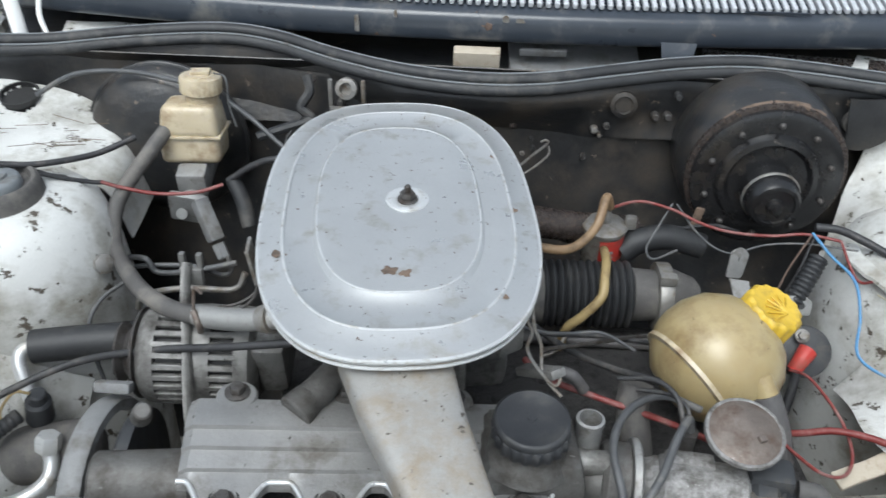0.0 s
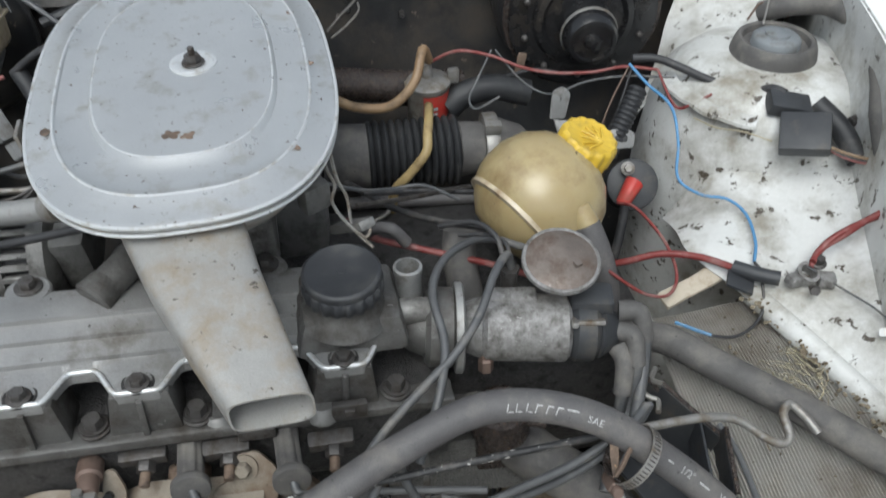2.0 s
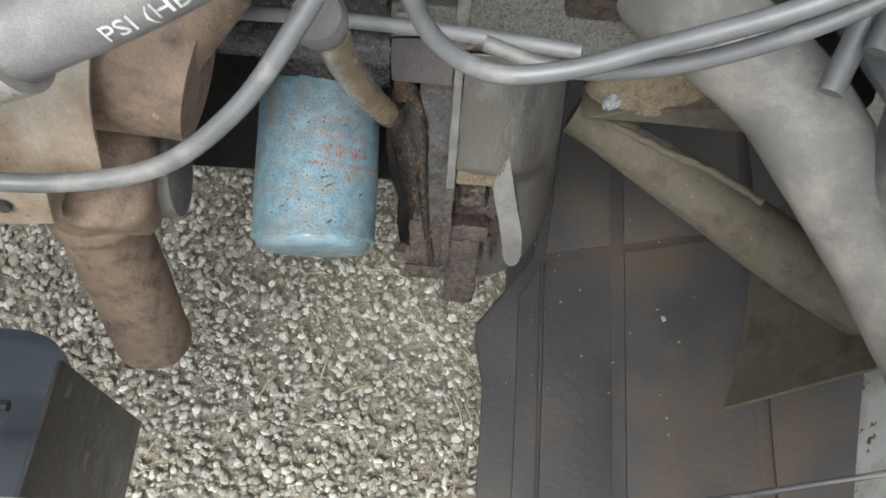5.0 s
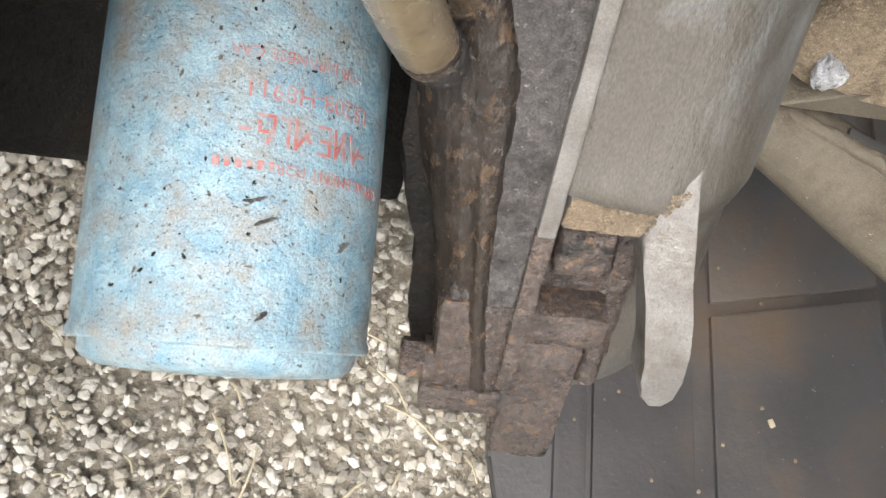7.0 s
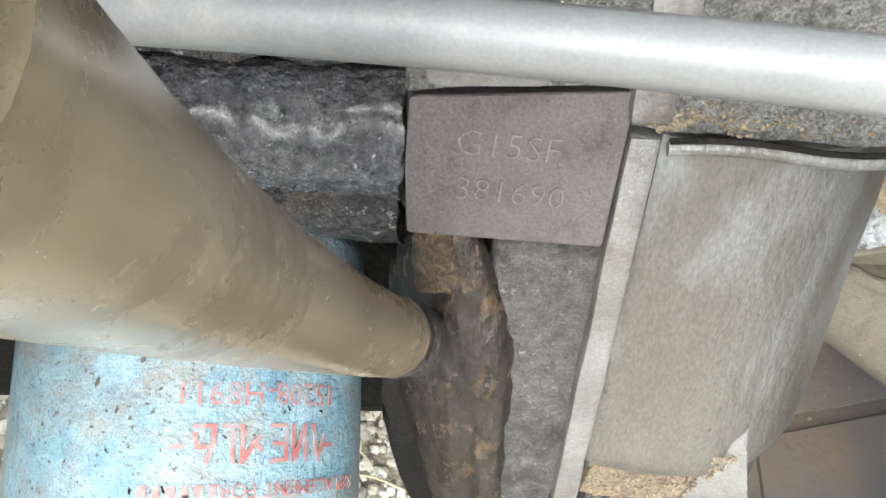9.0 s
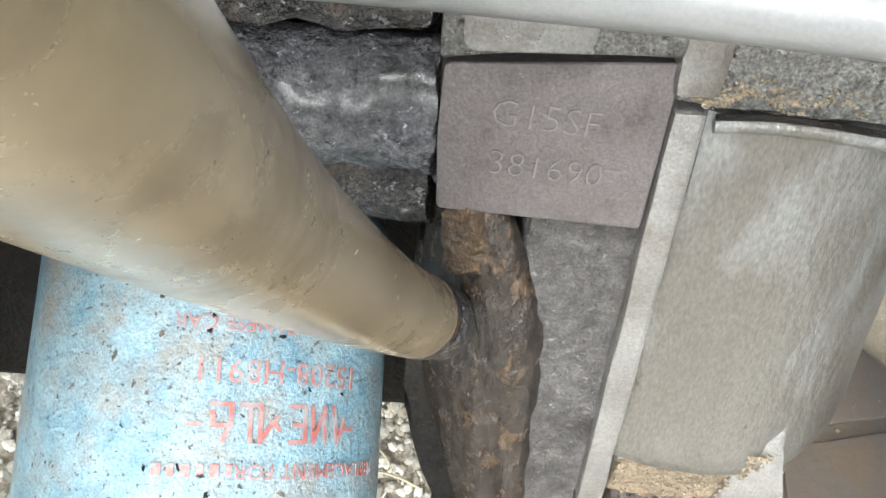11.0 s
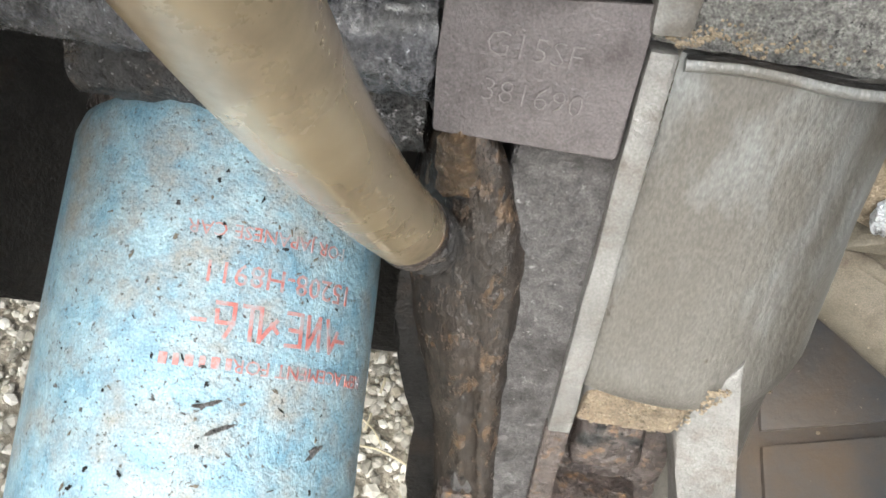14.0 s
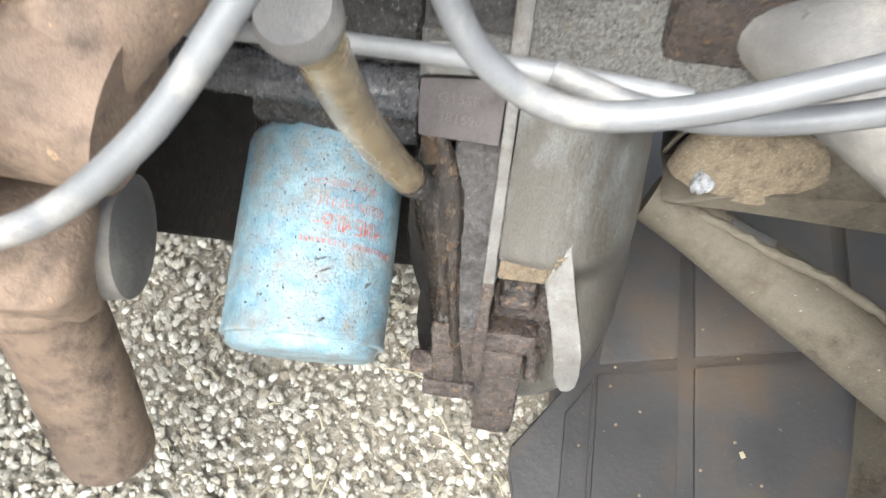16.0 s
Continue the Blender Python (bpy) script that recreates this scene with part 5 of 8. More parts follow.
part("seal_channel", tube([(x, y - 0.012, z - 0.010) for x, y, z in SEAL], 0.0095, 14, 8, flat=0.8), "rubber", seal)
# thin pale tubes stand in for the highlights along the seal
part("seal_ridge", tube([(x, y + 0.004, z + 0.0075) for x, y, z in SEAL], 0.0017, 8, 8), "dome", seal, "ridge of the seal coloured pale for its highlight")
part("seal_ridge", tube([(x, y - 0.0145, z - 0.0015) for x, y, z in SEAL], 0.0014, 8, 8), "dome", seal, "ridge of the seal coloured pale for its highlight")
flange = sheet([[(x, y - 0.004, z - 0.018), (x, y - 0.01, z - 0.035), (x, 0.5 * (y + 1.145), z - 0.075), (x, 1.143, 0.79)] for x, y, z in SEAL[::2]], 0.002, 3, 0.001, 9)
part("bulkhead_flange", flange, "body_dark", bulkhead, "black shaped upper edge of the bulkhead")

# cowl details
part("pale_block", box((0.022, 1.19, 0.875), (0.068, 0.02, 0.05), (12, 0, 0), 0.002), "wood", car, "pale foam block in the plenum")
part("cowl_stay", sheet([[(0.288, 1.205, 0.915), (0.292, 1.195, 0.89), (0.296, 1.19, 0.86)], [(0.34, 1.205, 0.915), (0.334, 1.195, 0.89), (0.328, 1.19, 0.86)]], 0.002, 3), "bluegrey", car)
part("heater_intake", add(box((0.17, 1.25, 0.866), (0.20, 0.07, 0.012), (18, 0, 3), 0.004), box((0.12, 1.215, 0.888), (0.07, 0.006, 0.012), (20, 0, 2), 0.002)), "plastic_grey", car, "grey plastic air intake edge")
grate = box((0.50, 1.225, 0.868), (0.27, 0.09, 0.006), (14, 0, -4), 0.002)
part("plenum_grate", grate, "rust_brown", car, "dusty plate in the plenum")
for x, y in ((-0.45, 1.30), (0.10, 1.30), (0.21, 1.31)):
    part("cowl_screw", lathe([(0.006, 0), (0.006, 0.003), (0.003, 0.005)], (x, y, 0.978), (0, -0.1, 1), 16), "bolt", cowl_panel)
for x, z, w, h in ((-0.155, 0.928, 0.007, 0.026), (-0.098, 0.944, 0.005, 0.012), (0.062, 0.942, 0.01, 0.01), (0.083, 0.94, 0.014, 0.006)):
    part("chipped_paint", prism(rounded([(-w / 2, -h / 2), (w / 2, -h / 2), (w * 0.3, h / 2), (-w / 2, h * 0.4)], 0.002, 2), (x, 1.1985, z), (1, 0, 0), (0, 0.05, 1), 0.0006, 0), "zinc", cowl_panel, "bare chipped patch")
part("rust_spot", lathe([(0.007, 0), (0.006, 0.0006), (0.001, 0.0006)], (0.037, 1.1975, 0.93), (0, -1, 0), 14, 5, 0.3), "copper", cowl_panel, "round rust spot")
wiper = thing("wiper_arm", (0.05, 1.29, 0.965), "black windscreen wiper arm with its pivot nut", "wiper")
part("pivot", add(lathe([(0.014, 0), (0.013, 0.012), (0.009, 0.02)], (0.05, 1.285, 0.962), (0, -0.1, 1), 18), hexbolt((0.05, 1.284, 0.981), (0, -0.1, 1), 0.007, 0.006, 0.01)), "zinc", wiper)
part("arm", tube([(0.05, 1.286, 0.985), (0.10, 1.305, 0.992), (0.16, 1.33, 1.005), (0.28, 1.38, 1.03)], 0.010, 10, 5, flat=0.5), "rubber", wiper)
part("wiper_cowl_cover", sheet([[(-0.02, 1.30, 0.972), (0.03, 1.275, 0.967), (0.10, 1.29, 0.969)], [(-0.05, 1.40, 0.99), (0.03, 1.40, 0.992), (0.17, 1.36, 0.985)]], 0.003, 4), "plastic_grey", wiper, "smooth grey cover round the pivot")

# bonnet hinges
part("hinge_arm", tube([(-0.665, 1.19, 0.875), (-0.675, 1.205, 0.91), (-0.69, 1.225, 0.96), (-0.70, 1.24, 1.03)], 0.011, 10, 5, flat=0.45), "white_clean", car, "white bonnet hinge arm")
part("hinge_stay", tube([(-0.635, 1.21, 0.885), (-0.648, 1.225, 0.91), (-0.65, 1.25, 0.95)], 0.004, 8, 5), "white_clean", car)
part("hinge_arm", tube([(0.715, 1.29, 0.94), (0.705, 1.255, 0.9), (0.71, 1.235, 0.885), (0.735, 1.245, 0.89), (0.75, 1.29, 0.94), (0.765, 1.33, 1.0)], 0.009, 10, 6, flat=0.5), "zinc", car, "curved pale metal hinge arm")
part("hinge_plate", box((0.785, 1.345, 0.885), (0.05, 0.04, 0.03), (0, 0, -12), 0.006), "zinc", car)
single("corner_panel", sheet([[(-0.62, 1.215, 0.872), (-0.54, 1.22, 0.872), (-0.46, 1.222, 0.870)], [(-0.63, 1.27, 0.885), (-0.53, 1.275, 0.884), (-0.44, 1.272, 0.878)]], 0.002, 4, 0.004, 20), "white", "crumpled dirty white panel corner below the cowl", "panel")
single("corner_panel", sheet([[(0.56, 1.20, 0.868), (0.63, 1.205, 0.866)], [(0.60, 1.27, 0.885), (0.66, 1.26, 0.88)]], 0.002, 4), "white", "grey-white folded panel corner", "panel")

# bulkhead fittings
for x, z, r, h, mat, lab in ((0.235, 0.85, 0.019, 0.004, "body_dark", "black grommet"), (-0.045, 0.852, 0.013, 0.006, "bolt", "bolt boss"), (0.0, 0.83, 0.011, 0.006, "bolt", "bolt boss"), (0.572, 0.832, 0.02, 0.006, "rubber_dusty", "round clip"), (0.182, 0.858, 0.006, 0.003, "ink_and_shade", "small hole"), (0.19, 0.845, 0.005, 0.003, "ink_and_shade", "small hole"), (0.215, 0.815, 0.005, 0.004, "bolt", "stud")):
    part("bulkhead_fitting", lathe([(r, -0.003), (r, h), (r * 0.7, h + 0.002), (r * 0.62, h - 0.001), (0.001, h - 0.001)], (x, 1.128 + (0.02 if x > 0.5 else 0), z), (0, -1, 0.1), 20), mat, bulkhead, lab)
part("white_bracket", add(box((-0.155, 1.085, 0.842), (0.05, 0.004, 0.008), None, 0.001), box((-0.178, 1.09, 0.862), (0.006, 0.008, 0.045), None, 0.002), box((-0.132, 1.09, 0.862), (0.006, 0.008, 0.045), None, 0.002), lathe([(0.015, -0.004), (0.015, 0.008), (0.009, 0.009), (0.009, 0.0)], (-0.155, 1.09, 0.872), (0, -1, 0.3), 20)), "zinc", bulkhead, "bare metal bracket")
part("wire_hook", tube([(0.085, 1.03, 0.79), (0.105, 1.03, 0.812), (0.125, 1.03, 0.832), (0.122, 1.028, 0.838), (0.116, 1.03, 0.834)], 0.0016, 6, 4), "zinc", bulkhead, "bent wire hook")
part("wire_hook", tube([(0.09, 1.02, 0.785), (0.11, 1.022, 0.80), (0.127, 1.024, 0.818), (0.127, 1.026, 0.83)], 0.0014, 6, 4), "zinc", bulkhead)
part("loom", tube([(-0.215, 1.11, 0.88), (-0.21, 1.10, 0.86), (-0.222, 1.09, 0.84), (-0.208, 1.085, 0.825), (-0.245, 1.07, 0.815), (-0.28, 1.06, 0.805)], 0.007, 8, 6), "rubber", bulkhead, "taped wiring loom")
single("heat_pipe", add(tube([(0.04, 0.99, 0.735), (0.10, 1.0, 0.728), (0.17, 1.01, 0.715), (0.26, 1.03, 0.70)], 0.022, 14, 6), tube([(0.16, 1.02, 0.70), (0.22, 1.03, 0.685), (0.30, 1.05, 0.68)], 0.016, 12, 5)), "rust_brown", "brown rusty heater pipe against the bulkhead", "pipe")

# brake servo, master cylinder and reservoir
servo = thing("brake_servo", (-0.43, 1.09, 0.66), "black round brake servo on the bulkhead", "brake servo")
part("drum", lathe([(0.06, -0.01), (0.108, 0.0), (0.116, 0.012), (0.116, 0.03), (0.108, 0.045), (0.085, 0.06), (0.05, 0.068), (0.03, 0.07)], (-0.432, 1.14, 0.765), (0.02, -1, 0.05), 48), "body_dark", servo)
part("rim", lathe([(0.118, 0.018), (0.1205, 0.02), (0.1205, 0.026), (0.118, 0.028)], (-0.432, 1.14, 0.765), (0.02, -1, 0.05), 48), "body_dark", servo)
mc = thing("brake_master_cylinder", (-0.36, 0.96, 0.72), "grey aluminium brake master cylinder below its reservoir", "brake cylinder")
part("body", add(rod((-0.362, 1.08, 0.765), (-0.352, 0.955, 0.748), 0.017, None, 20, 0.003), box((-0.353, 0.985, 0.775), (0.04, 0.03, 0.035), (10, 0, 5), 0.005)), "alu_light", mc)
part("flange", add(box((-0.355, 0.96, 0.745), (0.055, 0.012, 0.05), (15, 8, 0), 0.006), lathe([(0.008, 0), (0.008, 0.004)], (-0.362, 0.95, 0.742), (0, -1, 0.3), 16)), "alu_light", mc)
part("plug", add(box((-0.326, 0.942, 0.738), (0.02, 0.022, 0.06), frame_of((0.42, -0.42, -0.8)), 0.004), lathe([(0.009, 0), (0.009, 0.02), (0.007, 0.022)], (-0.311, 0.927, 0.711), (0.42, -0.42, -0.8), 6)), "plastic_grey", mc, "pale grey electrical plug")
part("plug_lead", tube([(-0.296, 0.915, 0.70), (-0.292, 0.91, 0.68), (-0.305, 0.905, 0.675), (-0.335, 0.90, 0.69), (-0.38, 0.9, 0.69), (-0.42, 0.9, 0.685)], 0.0033, 8, 6), "grey_wire", mc)
part("dark_boot", tube([(-0.30, 0.99, 0.775), (-0.285, 0.975, 0.75), (-0.275, 0.96, 0.72)], 0.011, 10, 5), "rubber", mc)
res = thing("brake_fluid_reservoir", (-0.362, 1.04, 0.785), "yellowed plastic brake fluid reservoir with a ribbed screw cap", "fluid reservoir")
part("lower_half", box((-0.362, 1.035, 0.805), (0.082, 0.062, 0.042), (-6, 0, 4), 0.012, None, 4), "cream", res)
part("upper_half", box((-0.36, 1.036, 0.845), (0.083, 0.064, 0.046), (-6, 0, 4), 0.013, (0.86, 0.86), 4), "cream", res)
part("seam", box((-0.361, 1.0355, 0.8245), (0.088, 0.068, 0.004), (-6, 0, 4), 0.0015), "cream", res, "moulded seam")
part("neck", lathe([(0.022, 0), (0.021, 0.018)], (-0.345, 1.042, 0.864), (0.05, 0.08, 1), 24), "cream", res)
cap = part("cap", lathe([(0.026, 0), (0.0285, 0.002), (0.0285, 0.02), (0.027, 0.023), (0.02, 0.0245), (0.0195, 0.026), (0.001, 0.0265)], (-0.345, 1.043, 0.878), (0.05, 0.08, 1), 72, 24, 0.05), "cream", res, "brownish ribbed cap")
part("cap_top", box((-0.343, 1.045, 0.9065), (0.026, 0.016, 0.006), (0, 0, 6), 0.002), "cream", cap)
part("level_lead", tube([(-0.325, 1.045, 0.905), (-0.305, 1.03, 0.905), (-0.303, 1.025, 0.87), (-0.295, 1.02, 0.84)], 0.0014, 6, 5), "grey_wire", res)
hose("brake_pipe", [(-0.60, 1.08, 0.845), (-0.54, 1.09, 0.875), (-0.46, 1.09, 0.882), (-0.375, 1.07, 0.878)], 0.0035, "grey_wire", "thin grey brake pipe along the bulkhead", "pipe")
hose("brake_pipe", [(-0.305, 1.03, 0.872), (-0.27, 1.02, 0.85), (-0.23, 1.0, 0.825), (-0.19, 0.985, 0.80)], 0.0032, "grey_wire", "thin grey pipe leading to the carburettor", "pipe")
hose("dark_cable", [(-0.305, 0.985, 0.775), (-0.27, 0.985, 0.80), (-0.235, 0.98, 0.815), (-0.19, 0.975, 0.815)], 0.005, "black_wire", "black cable behind the air cleaner", "cable")
hose("thin_pipe", [(-0.425, 0.90, 0.70), (-0.40, 0.895, 0.702), (-0.385, 0.89, 0.685), (-0.34, 0.89, 0.69), (-0.28, 0.9, 0.70)], 0.004, "grey_wire", "thin dusty metal pipe beside the strut tower", "pipe")
hose("thin_pipe", [(-0.40, 0.845, 0.66), (-0.385, 0.84, 0.685), (-0.33, 0.84, 0.70), (-0.27, 0.85, 0.695), (-0.255, 0.86, 0.715)], 0.0042, "zinc", "bent metal brake pipe", "pipe")
# signal wires by the reservoir
hose("red_wire", [(-0.452, 0.925, 0.80), (-0.43, 0.93, 0.79), (-0.385, 0.935, 0.78), (-0.335, 0.94, 0.782), (-0.30, 0.95, 0.79)], 0.0026, "red", "red and white wire by the brake reservoir", "wire", "wires")
hose("black_wire", [(-0.56, 0.88, 0.845), (-0.52, 0.90, 0.835), (-0.465, 0.945, 0.828), (-0.42, 0.98, 0.838)], 0.0042, "black_wire", "black sheathed cable over the strut tower", "cable")
hose("twisted_lead", [(-0.52, 0.89, 0.83), (-0.49, 0.905, 0.815), (-0.465, 0.92, 0.802), (-0.45, 0.927, 0.798)], 0.003, "black_wire", "twisted taped wire joint", "wire", "wires")

# vacuum hose into the air cleaner
hose("vacuum_hose", [(-0.385, 1.02, 0.84), (-0.402, 0.98, 0.82), (-0.436, 0.93, 0.772), (-0.432, 0.885, 0.738), (-0.40, 0.835, 0.733), (-0.35, 0.77, 0.748), (-0.30, 0.725, 0.762), (-0.255, 0.705, 0.768)], 0.0102, "rubber_dusty", "thick dusty black vacuum hose curving round the servo", "hose", seg=14)
elbow = thing("intake_elbow", (-0.21, 0.69, 0.76), "grey metal pipe elbow into the air cleaner", "pipe")
part("pipe", tube([(-0.262, 0.708, 0.768), (-0.22, 0.695, 0.776), (-0.175, 0.683, 0.79), (-0.15, 0.685, 0.80)], 0.0125, 14, 5), "alu_light", elbow)
part("cuff", lathe([(0.0145, -0.006), (0.0165, 0.004), (0.0165, 0.008)], (-0.178, 0.684, 0.789), (0.9, -0.2, 0.35), 20), "zinc", elbow)
part("clip", add(tube([(-0.262, 0.70, 0.781), (-0.255, 0.692, 0.768), (-0.258, 0.70, 0.753)], 0.004, 8, 4), tube([(-0.263, 0.703, 0.778), (-0.262, 0.71, 0.80), (-0.258, 0.708, 0.806), (-0.252, 0.706, 0.80)], 0.002, 6, 4)), "tarnish", elbow, "tarnished spring clip")
for d in (0, 0.012):
    part("spring_wire", tube([(-0.25, 0.70 + d, 0.775), (-0.215, 0.70 + d, 0.785), (-0.195, 0.705 + d, 0.80), (-0.188, 0.715, 0.825), (-0.18, 0.72, 0.83)], 0.0017, 6, 5), "bolt", elbow)
part("lid_clip", add(box((-0.197, 0.725, 0.83), (0.004, 0.03, 0.05), (0, -8, 8), 0.001), tube([(-0.2, 0.715, 0.85), (-0.196, 0.722, 0.82), (-0.188, 0.735, 0.8)], 0.002, 6, 4)), "zinc", elbow, "steel lid clip")
clip = thing("lid_spring_clip", (0.085, 0.66, 0.80), "bent wire spring clip on the air cleaner rim", "clip")
part("wire", tube([(0.085, 0.675, 0.85), (0.092, 0.665, 0.825), (0.098, 0.655, 0.815), (0.094, 0.65, 0.80), (0.104, 0.64, 0.785), (0.122, 0.628, 0.772), (0.128, 0.632, 0.778), (0.12, 0.637, 0.782)], 0.0018, 6, 5), "zinc", clip)
part("wire", tube([(0.095, 0.67, 0.85), (0.10, 0.66, 0.82), (0.108, 0.655, 0.80), (0.112, 0.64, 0.775), (0.13, 0.62, 0.765)], 0.0018, 6, 5), "zinc", clip)

# alternator behind the valve cover
alt = thing("alternator", (-0.262, 0.73, 0.63), "dusty slotted aluminium alternator with its belt pulley", "alternator")
AA, AC_ = Vector((-0.262, 0.73, 0.692)), Vector((1, 0.08, -0.03)).normalized()
# black core paints the shade seen through the slots
part("core", lathe([(0.049, -0.066), (0.049, 0.05)], AA, AC_, 40), "ink_and_shade", alt, "core coloured black for the shade between the fins")
for prof in ([(0.03, -0.078), (0.05, -0.074), (0.0565, -0.066), (0.058, -0.053), (0.050, -0.052)], [(0.050, -0.019), (0.058, -0.0185), (0.059, -0.006), (0.058, 0.008), (0.050, 0.0085)], [(0.050, 0.034), (0.058, 0.0345), (0.056, 0.05), (0.045, 0.058), (0.02, 0.06)]):
    part("housing", lathe(prof, AA, AC_, 44), "alu", alt, "dusty cast aluminium")
fa = frame_of(AC_).to_3x3()
for x0, w in ((-0.0355, 0.034), (0.021, 0.027)):
    for i in range(28):
        a = 2 * math.pi * i / 28
        d = fa @ Vector((math.cos(a), math.sin(a), 0))
        part("fin", box(AA + AC_ * x0 + d * 0.0545, (w + 0.008, 0.0072, 0.007), Matrix((AC_, AC_.cross(d) * -1, d)).transposed().to_4x4(), 0.0012, seg=1), "alu", alt)
part("pulley", lathe([(0.02, -0.106), (0.034, -0.104), (0.036, -0.101), (0.028, -0.094), (0.036, -0.087), (0.034, -0.083), (0.015, -0.08)], (-0.262, 0.73, 0.692), (1, 0.08, -0.03), 32), "bolt", alt)
part("fan_disc", lathe([(0.052, -0.08), (0.053, -0.0775), (0.03, -0.075)], (-0.262, 0.73, 0.692), (1, 0.08, -0.03), 32), "bolt", alt)
part("rear_cover", box((-0.19, 0.735, 0.70), (0.04, 0.07, 0.075), (10, 0, 4), 0.012), "alu", alt)
bar = thing("alternator_bracket", (-0.28, 0.66, 0.66), "flat grey steel bracket with a forked top", "bracket")
part("strap", tube([(-0.285, 0.76, 0.80), (-0.283, 0.735, 0.775), (-0.272, 0.69, 0.74), (-0.266, 0.655, 0.70), (-0.258, 0.63, 0.675), (-0.24, 0.605, 0.665)], 0.007, 8, 5, flat=0.45), "alu", bar)
part("fork", add(box((-0.292, 0.765, 0.80), (0.007, 0.008, 0.02), None, 0.002), box((-0.272, 0.765, 0.80), (0.007, 0.008, 0.02), None, 0.002), box((-0.282, 0.76, 0.782), (0.027, 0.008, 0.022), None, 0.003)), "alu", bar)

# timing cover and cam nose
tc = thing("timing_cover", (-0.345, 0.6, 0.5), "grey plastic timing belt cover in a curved strip", "timing cover")
bm = bmesh.new()
ring = []
for i in range(15):
    a = radians(28 + 150 * i / 14)
    cy, cz = 0.60 + math.cos(a) * 0.098, 0.60 + math.sin(a) * 0.105
    ring.append([bm.verts.new((-0.363 + dx, 0.60 + (cy - 0.60) * k, 0.60 + (cz - 0.60) * k)) for dx, k in ((0, 0.90), (0, 1.0), (0.006, 1.03), (0.018, 1.03), (0.024, 1.0), (0.024, 0.90))])
for a, b in zip(ring, ring[1:]):
    for j in range(6):
        bm.faces.new((a[j], a[(j + 1) % 6], b[(j + 1) % 6], b[j]))
bm.faces.new(ring[0]), bm.faces.new(ring[-1][::-1])
part("shell", bm, "plastic_grey", tc)
part("back_plate", lathe([(0.088, 0.0), (0.092, 0.004), (0.092, 0.016), (0.02, 0.02)], (-0.325, 0.60, 0.60), (1, 0.1, 0), 40), "plastic", tc, "black inner cover")
part("clip", box((-0.345, 0.652, 0.708), (0.04, 0.016, 0.012), (-30, 0, 0), 0.003), "plastic_grey", tc)
part("clip", box((-0.345, 0.525, 0.672), (0.044, 0.014, 0.02), (38, 0, 0), 0.003), "plastic_grey", tc)
nose = part("cam_housing", add(rod(E(-0.325, 0.045, 0.008), E(-0.225, 0.045, 0.008), 0.028, 0.032, 32, 0.003), rod(E(-0.285, 0.09, 0.05), E(-0.275, 0.07, 0.08), 0.011, 0.009, 14, 0.002)), "alu_grimy", engine, "round cast end of the cam housing")
part("intake_runner", add(tube([E(-0.12, 0.085, 0.08), E(-0.10, 0.11, 0.085), E(-0.075, 0.15, 0.09)], 0.0165, 14, 5), rod(E(-0.13, 0.075, 0.075), E(-0.115, 0.092, 0.082), 0.02, 0.017, 16, 0.002)), "alu_grimy", engine, "cast breather pipe behind the cover")
part("carburettor", add(box((-0.03, 0.70, 0.755), (0.12, 0.10, 0.09), (0, 0, 7), 0.012), box((-0.04, 0.63, 0.735), (0.03, 0.03, 0.07), None, 0.006), box((-0.02, 0.76, 0.70), (0.20, 0.07, 0.09), (0, 0, 7), 0.02), lathe([(0.012, 0), (0.012, 0.02), (0.009, 0.026)], (-0.045, 0.622, 0.765), (0, -0.5, 1), 12)), "alu", engine, "grimy carburettor below the air cleaner")
part("gearbox", add(box((0.30, 0.78, 0.50), (0.26, 0.34, 0.22), (0, 0, 6), 0.05, None, 4), box((0.05, 0.80, 0.52), (0.5, 0.16, 0.2), (0, 0, 6), 0.04, None, 4)), "iron_grey", engine, "dark dusty castings deep in the bay")
# the shade deep under the engine is coloured into this block
part("lower_block", box((-0.03, 0.66, 0.42), (0.40, 0.18, 0.24), (0, 0, 5), 0.02), "iron_black_shade", engine)

# fuel filter and hoses
ff = thing("fuel_filter", (0.212, 1.0, 0.66), "round see-through fuel filter with a red label", "fuel filter")
part("bowl", lathe([(0.012, -0.002), (0.024, 0.0), (0.027, 0.004), (0.0275, 0.06), (0.029, 0.062)], (0.212, 1.0, 0.664), (0, -0.05, 1), 36), "glass", ff, "cloudy clear bowl")
part("label", sheet([[(0.212 + 0.0284 * math.cos(radians(a)), 1.0 + 0.0284 * math.sin(radians(a)) - 0.05 * z, 0.664 + z) for a in range(-105, -14, 10)] for z in (0.018, 0.036, 0.054)], 0.0006, 2), "red_plastic", ff, "red paper label")
part("top", lathe([(0.029, 0.058), (0.031, 0.06), (0.031, 0.065), (0.024, 0.069), (0.008, 0.072), (0.006, 0.088), (0.004, 0.09)], (0.212, 1.0, 0.664), (0, -0.05, 1), 36), "zinc", ff, "grey metal top with nipples")
part("clip", box((0.247, 1.0, 0.733), (0.016, 0.012, 0.02), (0, 0, 0), 0.004), "zinc", ff)
part("label_mark", add(box((0.219, 0.9698, 0.700), (0.010, 0.001, 0.004), (0, 0, 15), 0), box((0.219, 0.9702, 0.692), (0.010, 0.001, 0.003), (0, 0, 15), 0)), "white_ink", ff, smooth=0)
